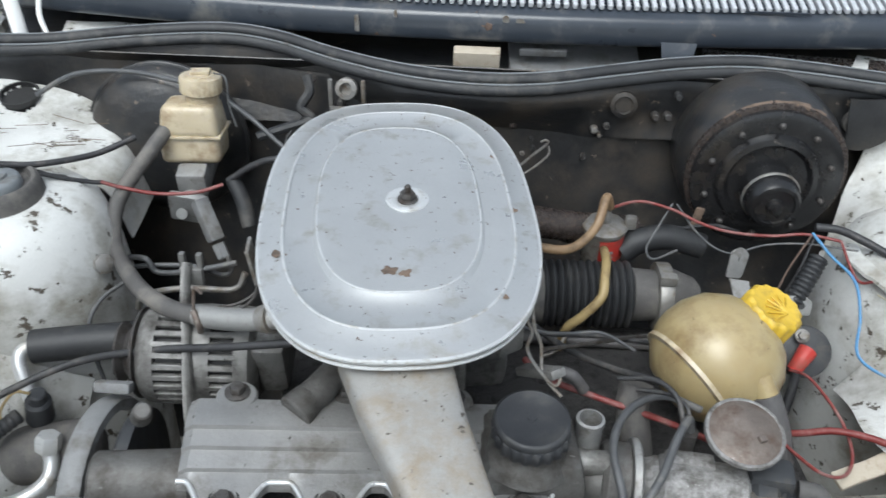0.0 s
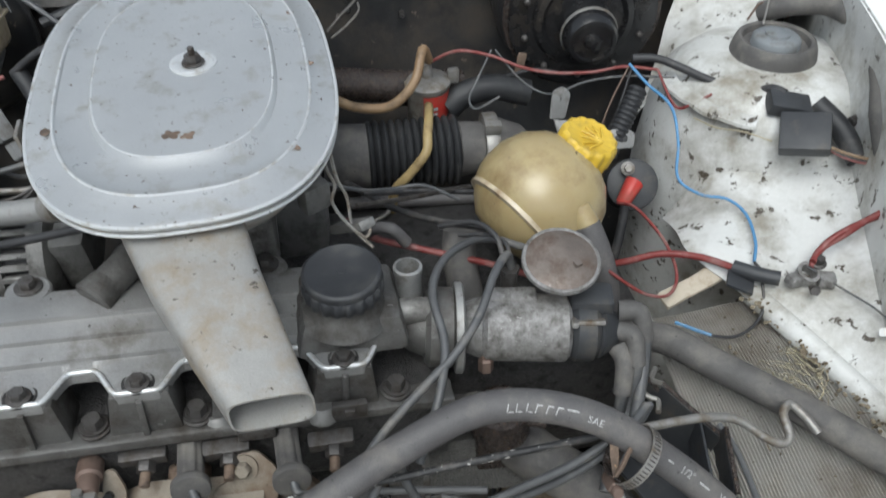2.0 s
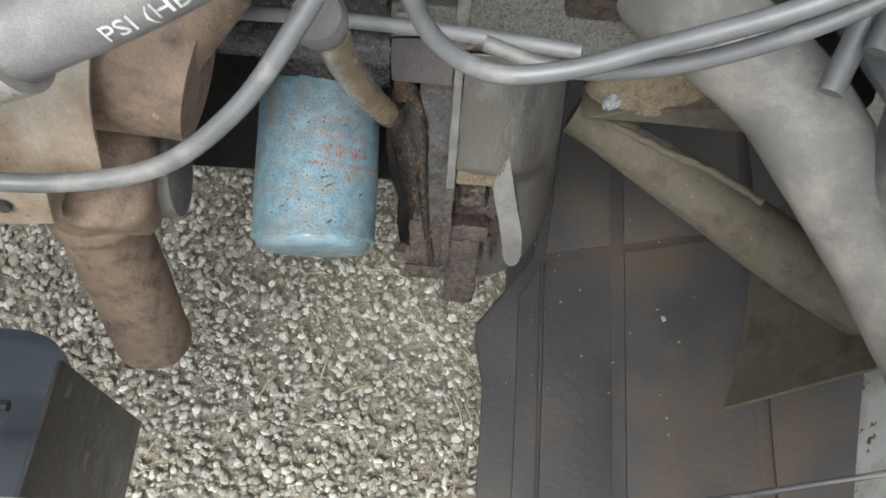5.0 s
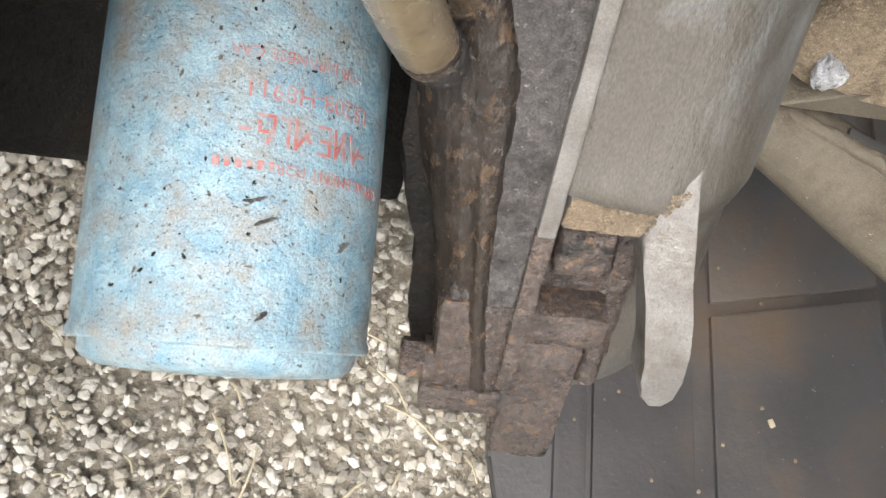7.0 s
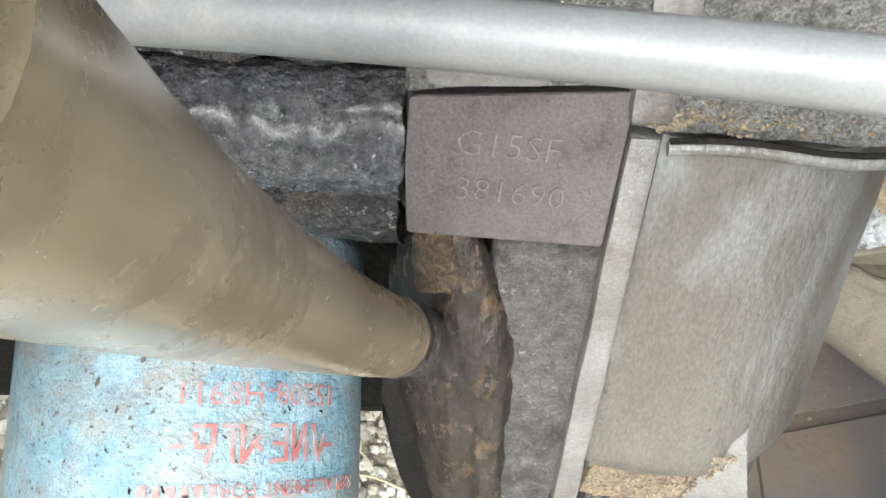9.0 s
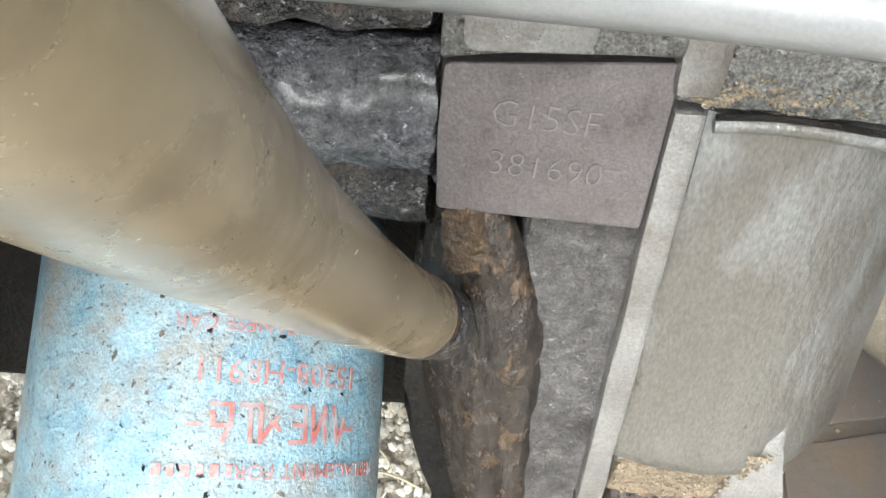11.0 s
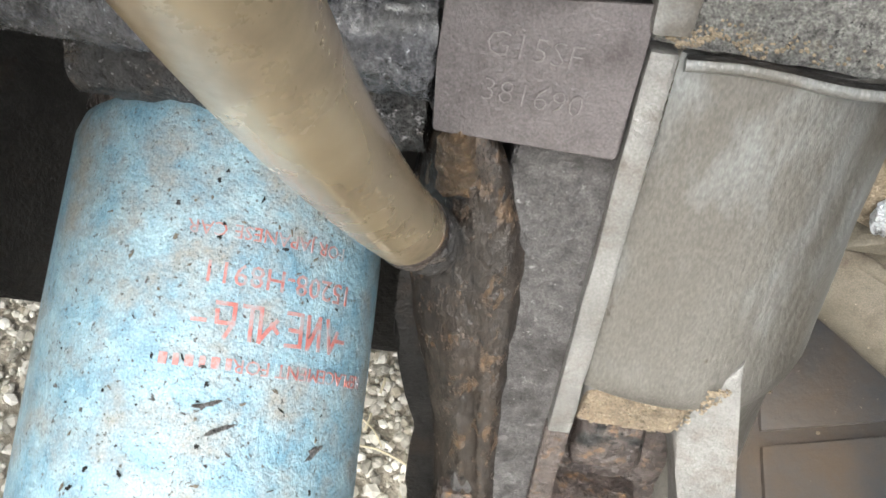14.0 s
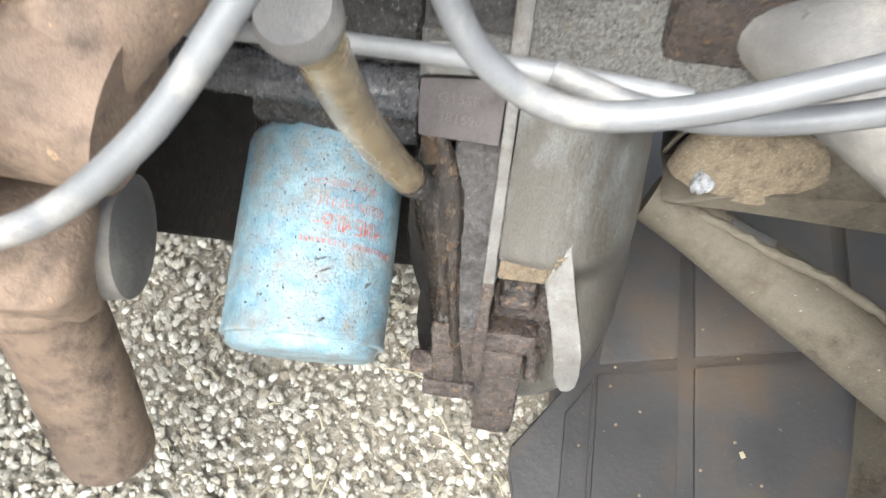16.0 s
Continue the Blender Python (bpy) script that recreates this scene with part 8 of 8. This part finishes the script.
def hose_print(text, size, s0, tip):
    bm = lettering(text, size, Matrix.Identity(4), "white_ink", 0.0001)
    part("printing", wrap_on(bm, lambda x, y, z: on_hose(x, y, z, s0, tip)), "white_ink", oh, "white printed words", smooth=0)


hose_print("SAE", 0.0085, 0.093, -0.35)
hose_print('1/2"', 0.0095, 0.187, -0.1)
hose_print("W.P. 3500 PSI", 0.0095, 0.252, 0.0)
hose_print("PSI (HB018)", 0.0095, -0.157, -0.95)
for x in (0.020, 0.028, 0.037, 0.045, 0.054, 0.062):
    b = box((0, 0, 0), (0.001, 0.0078, 0.0002), (0, 0, -14), 0)
    b = add(b, box((0.0025, 0.0028 if x > 0.04 else -0.0032, 0), (0.0045, 0.0012, 0.0002), None, 0))
    bmesh.ops.subdivide_edges(b, edges=b.edges[:], cuts=1, use_grid_fill=True)
    part("brand_bar", wrap_on(b, lambda px, py, pz: on_hose(px, py, pz, x, -0.3)), "white_ink", oh, smooth=0)
for s0, w in ((0.074, 0.009), (0.168, 0.006), (0.207, 0.012)):
    b = box((0, 0, 0), (w, 0.0016, 0.0002), None, 0)
    part("print_dash", wrap_on(b, lambda px, py, pz: on_hose(px, py, pz, s0, -0.1)), "white_ink", oh, smooth=0)
# spiral wrap towards the engine mount
for i in range(14):
    s0 = -0.215 - 0.0235 * i
    pts = [along(s0 - 0.0223 * k / 4)[0] for k in range(5)]
    part("wrap", tube(pts, HR + 0.0042, 24, 2, r_end=HR + 0.0024), "sleeve", oh, "tan spiral sleeve turn")
SCREW = Vector((0.324, 0.4098, 0.6566))
cs = min((0.10 + 0.002 * k for k in range(50)), key=lambda q: abs((SCREW - along(q)[0]).dot(along(q)[1])))
cp, ct = along(cs)
side = SCREW - cp
side = (side - ct * side.dot(ct)).normalized()
CR = ((SCREW - cp).dot(side) + HR - 0.0023) / 2
cp = cp + side * (CR - HR - 0.0012)
part("clamp_band", lathe([(CR, -0.0048), (CR + 0.0011, -0.0048), (CR + 0.0011, 0.0048), (CR, 0.0048)], cp, ct, 48, close=False), "zinc", oh, "perforated steel worm-drive hose clamp")
for i in range(44):
    a = 0.35 + 5.6 * i / 43
    d = side * math.cos(a) + side.cross(ct) * math.sin(a)
    part("clamp_slot", box(cp + d * (CR + 0.0013), (0.0012, 0.0060, 0.0006), Matrix((ct.cross(d), ct, d)).transposed().to_4x4(), 0, seg=1), "bolt", oh, smooth=0)
rb = thing("hose_bracket", (0.34, 0.42, 0.63), "rusty steel hose bracket with a clamp screw", "bracket")
around = side.cross(ct).normalized()
part("screw_housing", box(SCREW, (0.021, 0.0115, 0.011), Matrix((around, ct, side)).transposed().to_4x4(), 0.003, None, 3), "copper", rb, "tarnished worm-screw housing")
part("screw", add(rod(SCREW + around * 0.010, SCREW + around * 0.0165, 0.0056, 0.0052, 14, 0.001), lathe([(0.0058, 0), (0.0058, 0.005)], SCREW - around * 0.016, around, 6)), "copper", rb, "tarnished clamp screw")
part("strip", sheet([[(0.3323, 0.4505, 0.700), (0.3255, 0.436, 0.698), (0.3205, 0.423, 0.690), (0.3215, 0.407, 0.672)], [(0.3375, 0.4493, 0.703), (0.3310, 0.436, 0.702), (0.3275, 0.423, 0.695), (0.3255, 0.406, 0.676)]], 0.002, 4, 0.0006, 60), "rust", rb, "bent rusty strip")
part("hook", tube([(0.3225, 0.4045, 0.678), (0.3285, 0.4085, 0.688), (0.3335, 0.4145, 0.694), (0.3365, 0.4175, 0.696)], 0.0042, 10, 5, flat=0.5), "rust", rb)
part("saddle", sheet([[cp + (side * math.cos(a) + around * math.sin(a)) * (CR - 0.0015) + ct * q for a in (-1.7, -1.3, -0.9, -0.5, -0.1, 0.3)] for q in (-0.013, -0.006, 0.003)], 0.0018, 4, 0.0008, 60), "rust_brown", rb, "curved rusty saddle inside the clamp")
hose("bonnet_rod", [(-0.30, 0.435, 0.575), (-0.158, 0.434, 0.60), (-0.07, 0.433, 0.615), (0.011, 0.433, 0.632), (0.08, 0.434, 0.648), (0.136, 0.435, 0.656), (0.22, 0.445, 0.66), (0.314, 0.456, 0.662), (0.335, 0.457, 0.662)], 0.0036, "flaky_rod", "long black rod with flaking white paint", "rod", seg=12)
hose("hooked_rod", [(0.335, 0.457, 0.662), (0.384, 0.466, 0.66), (0.43, 0.474, 0.654), (0.462, 0.474, 0.646), (0.485, 0.462, 0.634), (0.502, 0.456, 0.628), (0.512, 0.462, 0.63), (0.512, 0.482, 0.638), (0.522, 0.492, 0.64), (0.534, 0.48, 0.634), (0.542, 0.464, 0.628)], 0.0044, "zinc", "bent metal rod with a hooked end and chipped paint", "rod", seg=12)
for off, pts in ((0, [(0.140, 0.458, 0.65), (0.147, 0.452, 0.622), (0.160, 0.446, 0.597), (0.184, 0.443, 0.583), (0.215, 0.444, 0.588), (0.25, 0.446, 0.606), (0.293, 0.447, 0.632), (0.325, 0.453, 0.652), (0.352, 0.462, 0.668), (0.372, 0.48, 0.672)]), (1, [(0.18, 0.468, 0.57), (0.205, 0.462, 0.566), (0.231, 0.457, 0.57), (0.265, 0.452, 0.588), (0.30, 0.45, 0.615), (0.332, 0.455, 0.64), (0.36, 0.468, 0.655), (0.38, 0.49, 0.66)])):
    hose("wiring_lead", pts, 0.0043 - 0.0004 * off, "grey_wire", "grey looped cable hanging below the big hose", "cable", seg=12)
hose("plug_lead", [(0.125, 0.443, 0.65), (0.11, 0.425, 0.63), (0.085, 0.405, 0.60), (0.05, 0.39, 0.575), (0.0, 0.385, 0.562), (-0.06, 0.385, 0.563), (-0.12, 0.39, 0.57)], 0.0042, "grey_wire", "grey ignition lead sagging below the sleeve", "cable", seg=12)
hose("front_cable", [(0.462, 0.50, 0.605), (0.468, 0.47, 0.605), (0.462, 0.42, 0.618), (0.450, 0.370, 0.635), (0.432, 0.330, 0.650), (0.4041, 0.3002, 0.657), (0.3832, 0.2886, 0.657), (0.3497, 0.2766, 0.657), (0.2993, 0.2627, 0.657), (0.2666, 0.2550, 0.656), (0.2442, 0.2510, 0.654), (0.2159, 0.2475, 0.6515), (0.1985, 0.2465, 0.650)], 0.0030, "grey_wire_light", "grey bonnet release cable lying on the front panel", "cable", seg=12)
single("cable_tab", add(box((0.2445, 0.2505, 0.656), (0.009, 0.008, 0.006), (0, 0, 8), 0.0018), box((0.2445, 0.2455, 0.6535), (0.012, 0.005, 0.002), (0, 0, 4), 0.0008)), "tarnish", "small tarnished tab holding the cable", "tab")
gc = thing("cable_clip", (0.358, 0.27, 0.615), "grey plastic cable clip on a bent strap", "clip")
part("head", add(box((0.356, 0.3125, 0.640), (0.011, 0.014, 0.012), (-20, 8, 8), 0.002), box((0.359, 0.302, 0.636), (0.010, 0.012, 0.011), (-20, 8, 8), 0.002), box((0.3505, 0.311, 0.643), (0.0035, 0.016, 0.008), (-20, 8, 8), 0.0012)), "plastic_grey", gc)
part("jaw", box((0.361, 0.294, 0.641), (0.006, 0.012, 0.008), (-20, 8, 20), 0.0015), "plastic_grey", gc)
part("strap", sheet([[(0.353, 0.300, 0.632), (0.353, 0.287, 0.648), (0.352, 0.270, 0.6515), (0.347, 0.252, 0.650)], [(0.360, 0.299, 0.632), (0.3605, 0.286, 0.648), (0.3605, 0.268, 0.6515), (0.3625, 0.252, 0.650)]], 0.0028, 4), "plastic_grey", gc)
part("thin_lead", tube([(0.350, 0.314, 0.636), (0.336, 0.313, 0.625), (0.330, 0.300, 0.610), (0.334, 0.290, 0.60), (0.30, 0.282, 0.585), (0.25, 0.272, 0.565)], 0.0012, 8, 5), "black_wire", gc)
hm = thing("rubber_mount", (0.41, 0.277, 0.59), "grey layered rubber mount with a bolt on the front panel", "mount")
MO, MA = Vector((0.397, 0.249, 0.630)), Vector((0.02, 0.96, 0.26))
part("body", lathe([(0.0132, 0), (0.0152, 0.001), (0.0152, 0.005), (0.0134, 0.006), (0.0134, 0.0075), (0.0152, 0.0086), (0.0152, 0.0128), (0.0134, 0.0138), (0.0134, 0.0152), (0.0146, 0.016), (0.0146, 0.0178)], MO, MA, 36), "plastic_grey", hm)
part("washer", lathe([(0.0156, 0.0178), (0.0156, 0.0194)], MO, MA, 36), "zinc", hm)
part("bolt", lathe([(0.0056, 0.0194), (0.0060, 0.0202), (0.0060, 0.0262), (0.005, 0.0276)], MO, MA, 6), "plastic_grey", hm)
part("rod_tip", tube([(0.383, 0.29, 0.632), (0.388, 0.282, 0.63), (0.40, 0.272, 0.626)], 0.003, 10, 4), "copper", hm)

# black battery tray frame and strap below the hose
bt = thing("battery_tray", (0.44, 0.49, 0.50), "black open steel tray frame with rusty edges", "battery tray")
for a, b, h in (((0.418, 0.548), (0.463, 0.489), 0.08), ((0.463, 0.489), (0.455, 0.425), 0.08), ((0.40, 0.568), (0.418, 0.548), 0.06), ((0.40, 0.568), (0.385, 0.53), 0.05)):
    a, b = Vector((*a, 0.615)), Vector((*b, 0.60))
    u = (b - a)
    part("wall", prism([(0, 0), (u.length, 0), (u.length, -h), (0, -h)], a, u, (0, 0, 1), 0.003, 0.0008, 1), "plastic", bt)
    part("edge", tube([a, (a + b) / 2, b], 0.0026, 8, 3), "rust_brown", bt, "worn rusty edge")
part("liner", prism([(0.0, 0.0), (0.085, 0.004), (0.088, -0.05), (0.0, -0.05)], (0.4445, 0.507, 0.611), (-0.14, -0.99, -0.1), (0, 0, 1), 0.003, 0.0008, 1), "plastic", bt, "black inner wall of the tray")
part("floor", box((0.43, 0.48, 0.535), (0.09, 0.14, 0.006), (0, 0, 25), 0.002), "plastic", bt)
part("inner_frame", add(tube([(0.395, 0.56, 0.605), (0.402, 0.545, 0.602), (0.412, 0.54, 0.60), (0.408, 0.525, 0.60)], 0.003, 8, 3), tube([(0.418, 0.575, 0.61), (0.41, 0.56, 0.61), (0.418, 0.548, 0.615)], 0.003, 8, 3)), "zinc", bt)
part("strap", sheet([[(0.345, 0.443, 0.60), (0.356, 0.418, 0.582), (0.385, 0.400, 0.572), (0.42, 0.402, 0.572), (0.452, 0.425, 0.582)], [(0.349, 0.433, 0.575), (0.358, 0.408, 0.556), (0.387, 0.39, 0.548), (0.423, 0.393, 0.548), (0.456, 0.417, 0.558)]], 0.004, 5), "rubber", bt, "black curved strap")
part("strap_edge", tube([(0.345, 0.444, 0.602), (0.356, 0.419, 0.584), (0.385, 0.401, 0.574), (0.42, 0.403, 0.574), (0.452, 0.426, 0.584)], 0.0022, 8, 6), "zinc", bt)
DUCT = [(0.215, 0.63, 0.54), (0.243, 0.60, 0.53), (0.268, 0.565, 0.522), (0.30, 0.535, 0.515), (0.342, 0.503, 0.505), (0.375, 0.465, 0.488), (0.405, 0.425, 0.472), (0.432, 0.375, 0.46), (0.452, 0.335, 0.45), (0.465, 0.30, 0.43)]
idt = thing("intake_duct", (0.34, 0.50, 0.44), "fat dusty grey duct running to the front panel", "duct")
part("duct", bumpy(tube(DUCT, 0.0285, 24, 10), 0.0007, 50), "rubber_dusty", idt)
part("collar", lathe([(0.0288, 0), (0.0315, 0.002), (0.0315, 0.013), (0.0288, 0.015)], DUCT[1], (0.6, -0.75, -0.2), 32), "rubber", idt, "black rubber collar")
single("headlamp_bowl", sheet([[(0.46, 0.35, 0.50), (0.50, 0.37, 0.515), (0.56, 0.37, 0.52), (0.64, 0.36, 0.53)], [(0.46, 0.31, 0.50), (0.51, 0.32, 0.51), (0.57, 0.32, 0.515), (0.65, 0.30, 0.52)], [(0.45, 0.27, 0.53), (0.51, 0.27, 0.54), (0.58, 0.265, 0.545), (0.66, 0.25, 0.55)]], 0.003, 5, 0.006, 18), "bay_dust", "dusty grey inner panel behind the headlamp", "panel")

# ---- below: undertray, suspension arm, sandy ledge ----
tray = thing("undertray", (0.36, 0.5, GZ), "grimy black ribbed plastic undertray on the ground", "undertray")
part("sheet", prism([(0.216, 0.16), (0.62, 0.16), (0.62, 0.86), (0.30, 0.86), (0.268, 0.58), (0.2075, 0.50), (0.2085, 0.479), (0.2205, 0.44)], (0, 0, 0.052), (1, 0, 0), (0, 1, 0), 0.0125, 0.002), "undertray", tray)


def groove_y(x):
    """The cross groove of the undertray, which runs aslant."""
    return 0.592 + 0.23 * (x - 0.332)


for x0, x1 in ((0.2765, 0.3465), (0.3605, 0.49), (0.504, 0.612)):
    part("panel", prism([(x0, 0.17), (x1, 0.17), (x1, groove_y(x1) - 0.006), (x0, groove_y(x0) - 0.006)], (0, 0, 0.062), (1, 0, 0), (0, 1, 0), 0.0065, 0.0022, 2), "undertray", tray)
    part("panel", prism([(x0, groove_y(x0) + 0.004), (x1, groove_y(x1) + 0.004), (x1, 0.85), (max(x0, 0.305), 0.85)], (0, 0, 0.062), (1, 0, 0), (0, 1, 0), 0.0065, 0.0022, 2), "undertray", tray)
part("edge_strip", prism([(0.2515, 0.17), (0.2735, 0.17), (0.2725, 0.57), (0.2650, 0.555), (0.2505, 0.535)], (0, 0, 0.062), (1, 0, 0), (0, 1, 0), 0.0075, 0.002, 2), "undertray", tray, "brown-stained strip along the edge")
part("support", box((0.42, 0.5, 0.036), (0.36, 0.5, 0.032), None, 0.004), "undertray", tray)
single("pale_scrap", bumpy(box((0.40, 0.52, 0.0695), (0.004, 0.006, 0.002), (5, 5, 25), 0.0008, None, 2), 0.0006, 300), "straw", "crumpled pale scrap on the undertray", "scrap")
for i in range(22):
    rng = random.Random(700 + i)
    single("grit", lathe([(0.0012, 0), (0.0016, 0.0008), (0.0006, 0.0016)], (rng.uniform(0.23, 0.45), rng.uniform(0.40, 0.66), 0.0685), (rng.uniform(-1, 1), rng.uniform(-1, 1), 2), 6), "sand", "pale grit on the undertray", "grit", "grit on the undertray")
arm = thing("suspension_arm", (0.36, 0.56, 0.27), "sand-dusted steel suspension arm", "suspension arm")
part("arm", tube([(0.262, 0.598, 0.318), (0.295, 0.585, 0.310), (0.335, 0.565, 0.30), (0.38, 0.542, 0.29), (0.46, 0.50, 0.27), (0.56, 0.45, 0.26)], 0.016, 16, 6, r_end=0.03, flat=0.8), "arm_dust", arm)
part("slot", box((0.325, 0.578, 0.322), (0.03, 0.006, 0.004), (10, 8, -18), 0.0015), "ink_and_shade", arm)
part("torn_edge", bumpy(tube([(0.285, 0.588, 0.325), (0.31, 0.578, 0.324), (0.34, 0.566, 0.320), (0.37, 0.555, 0.319), (0.41, 0.536, 0.312)], 0.0035, 10, 8), 0.0016, 110), "arm_dust", arm, "torn dusty upper edge of the arm")
ledge = thing("subframe", (0.33, 0.62, 0.33), "dusty subframe ledge with a cup of sandy dirt", "subframe")
part("beam", box((0.38, 0.65, 0.335), (0.22, 0.07, 0.05), (4, 0, -4), 0.01), "iron_black_shade", ledge)
part("flange", bumpy(prism([(0.2655, 0.334), (0.30, 0.349), (0.3345, 0.3577), (0.40, 0.366), (0.46, 0.37), (0.46, 0.328), (0.3994, 0.3332), (0.3191, 0.3369)], (0, 0.620, 0), (1, 0, 0), (0, 0, 1), 0.037, 0.002, 2), 0.0006, 80), "arm_dust", ledge, "pale dusty flange of the subframe")
dome = lathe([(0.046, 0.0), (0.045, 0.012), (0.041, 0.024), (0.033, 0.034), (0.020, 0.041), (0.008, 0.0435), (0.001, 0.044)], (0, 0, 0), (0, 0, 1), 40)
for v in dome.verts:
    v.co = Vector((0.312 + v.co.x, 0.602 + v.co.y * 0.42, 0.347 + v.co.z))
part("dirt_crust", bumpy(bumpy(dome, 0.002, 90), 0.0009, 340), "sand", ledge, "crust of sandy dirt")
part("cup_rim", tube([(0.312 - 0.048 * math.cos(a), 0.612, 0.343 + 0.050 * math.sin(a)) for a in (0.1, 0.5, 0.9, 1.3, 1.7, 2.1, 2.5)], 0.0028, 10, 4, flat=0.6), "arm_dust", ledge, "olive rim of the cup")
single("foil_scrap", bumpy(lathe([(0.001, -0.003), (0.004, -0.0028), (0.0062, -0.001), (0.0066, 0.001), (0.005, 0.003), (0.003, 0.0042), (0.001, 0.0045)], (0.2837, 0.5845, 0.3585), (0, -0.6, 0.8), 22), 0.0028, 260), "foil", "small crumpled ball of silver foil", "foil")
single("wheel_arch_liner", sheet([[(0.44, 0.42, 0.12), (0.46, 0.50, 0.13), (0.48, 0.60, 0.14)], [(0.50, 0.42, 0.28), (0.53, 0.52, 0.30), (0.55, 0.64, 0.32)], [(0.55, 0.42, 0.42), (0.57, 0.53, 0.45), (0.58, 0.66, 0.47)]], 0.004, 5, 0.006, 12), "arm_dust", "dusty tan wheel arch liner", "liner")
# sump edge coloured black to carry the shade behind the filter
single("sump_rail", add(box((-0.02, 0.60, 0.30), (0.36, 0.05, 0.05), (0, 0, 4), 0.008), box((0.0, 0.575, 0.275), (0.09, 0.02, 0.012), (0, 0, 4), 0.004)), "iron_black_shade", "oily sump edge behind the filter, blackened for its shade", "sump")

# stray wires and fittings in the dark parts of the bay
for mat_, r, pts in (("grey_wire", 0.0016, [(0.295, 0.985, 0.775), (0.275, 0.965, 0.745), (0.262, 0.945, 0.728), (0.27, 0.93, 0.722), (0.30, 0.935, 0.735)]),
                     ("copper", 0.0013, [(0.462, 0.93, 0.772), (0.44, 0.915, 0.73), (0.425, 0.90, 0.69), (0.41, 0.885, 0.65)]),
                     ("black_wire", 0.0016, [(0.466, 0.93, 0.77), (0.45, 0.91, 0.725), (0.43, 0.895, 0.68), (0.42, 0.88, 0.64)]),
                     ("bolt", 0.0028, [(0.115, 0.70, 0.755), (0.17, 0.76, 0.715), (0.24, 0.82, 0.68), (0.31, 0.86, 0.655)]),
                     ("black_wire", 0.0036, [(0.12, 0.78, 0.71), (0.19, 0.805, 0.69), (0.26, 0.815, 0.675), (0.33, 0.83, 0.655)]),
                     ("grey_wire", 0.0022, [(0.085, 0.72, 0.77), (0.12, 0.74, 0.745), (0.15, 0.765, 0.725), (0.19, 0.775, 0.72), (0.23, 0.77, 0.70)]),
                     ("black_wire", 0.002, [(-0.22, 1.08, 0.83), (-0.24, 1.06, 0.80), (-0.225, 1.04, 0.785), (-0.25, 1.02, 0.77), (-0.235, 1.0, 0.76)]),
                     ("grey_wire", 0.0015, [(-0.545, 0.925, 0.822), (-0.53, 0.91, 0.824), (-0.505, 0.905, 0.82), (-0.49, 0.915, 0.812)]),
                     ("black_wire", 0.0025, [(0.40, 1.01, 0.72), (0.36, 1.0, 0.735), (0.32, 1.005, 0.725), (0.29, 1.02, 0.705)]),
                     ("straw", 0.0009, [(0.53, 0.86, 0.735), (0.55, 0.835, 0.735), (0.575, 0.82, 0.738), (0.605, 0.80, 0.735)]),
                     ("grey_wire", 0.0013, [(0.60, 0.66, 0.667), (0.63, 0.62, 0.662), (0.655, 0.58, 0.66), (0.66, 0.54, 0.652)])):
    hose("stray_wire", pts, r, mat_, "thin stray wire hanging in the engine bay", "wire", "stray wires", seg=7)
for i in range(22):
    rng = random.Random(2200 + i)
    x, z, r = rng.uniform(-0.22, 0.34), rng.uniform(0.75, 0.865), rng.uniform(0.0025, 0.0065)
    part("bulkhead_fitting", lathe([(r, -0.012), (r, 0.003), (r * 0.7, 0.005), (0.0006, 0.005)], (x, 1.128 + 0.012 * abs(x), z), (0, -1, 0.1), 10), ("ink_and_shade", "zinc", "bolt", "rust_brown")[i % 4], bulkhead)

# lower front crossmember in the shade under the panel
cm = thing("front_crossmember", (-0.17, 0.30, 0.36), "dark blue-grey sheet-metal crossmember under the front panel", "crossmember")
part("top_plate", bumpy(prism(rounded([(-0.31, 0.255), (-0.05, 0.255), (-0.04, 0.30), (-0.038, 0.345), (-0.06, 0.366), (-0.31, 0.372)], 0.012, 4), (0, 0, 0.43), (1, 0, 0), (0, 1, -0.1), 0.006, 0.0015), 0.0012, 30), "bluegrey", cm)
part("side_plate", prism([(0.255, 0.0), (0.345, -0.01), (0.34, -0.16), (0.255, -0.16)], (-0.042, 0, 0.428), (0, 1, 0), (0, 0, 1), 0.003, 0.0006), "body_dark", cm)
part("seam", tube([(-0.30, 0.318, 0.4405), (-0.18, 0.316, 0.441), (-0.05, 0.313, 0.4405)], 0.003, 8, 5), "body_dark", cm)
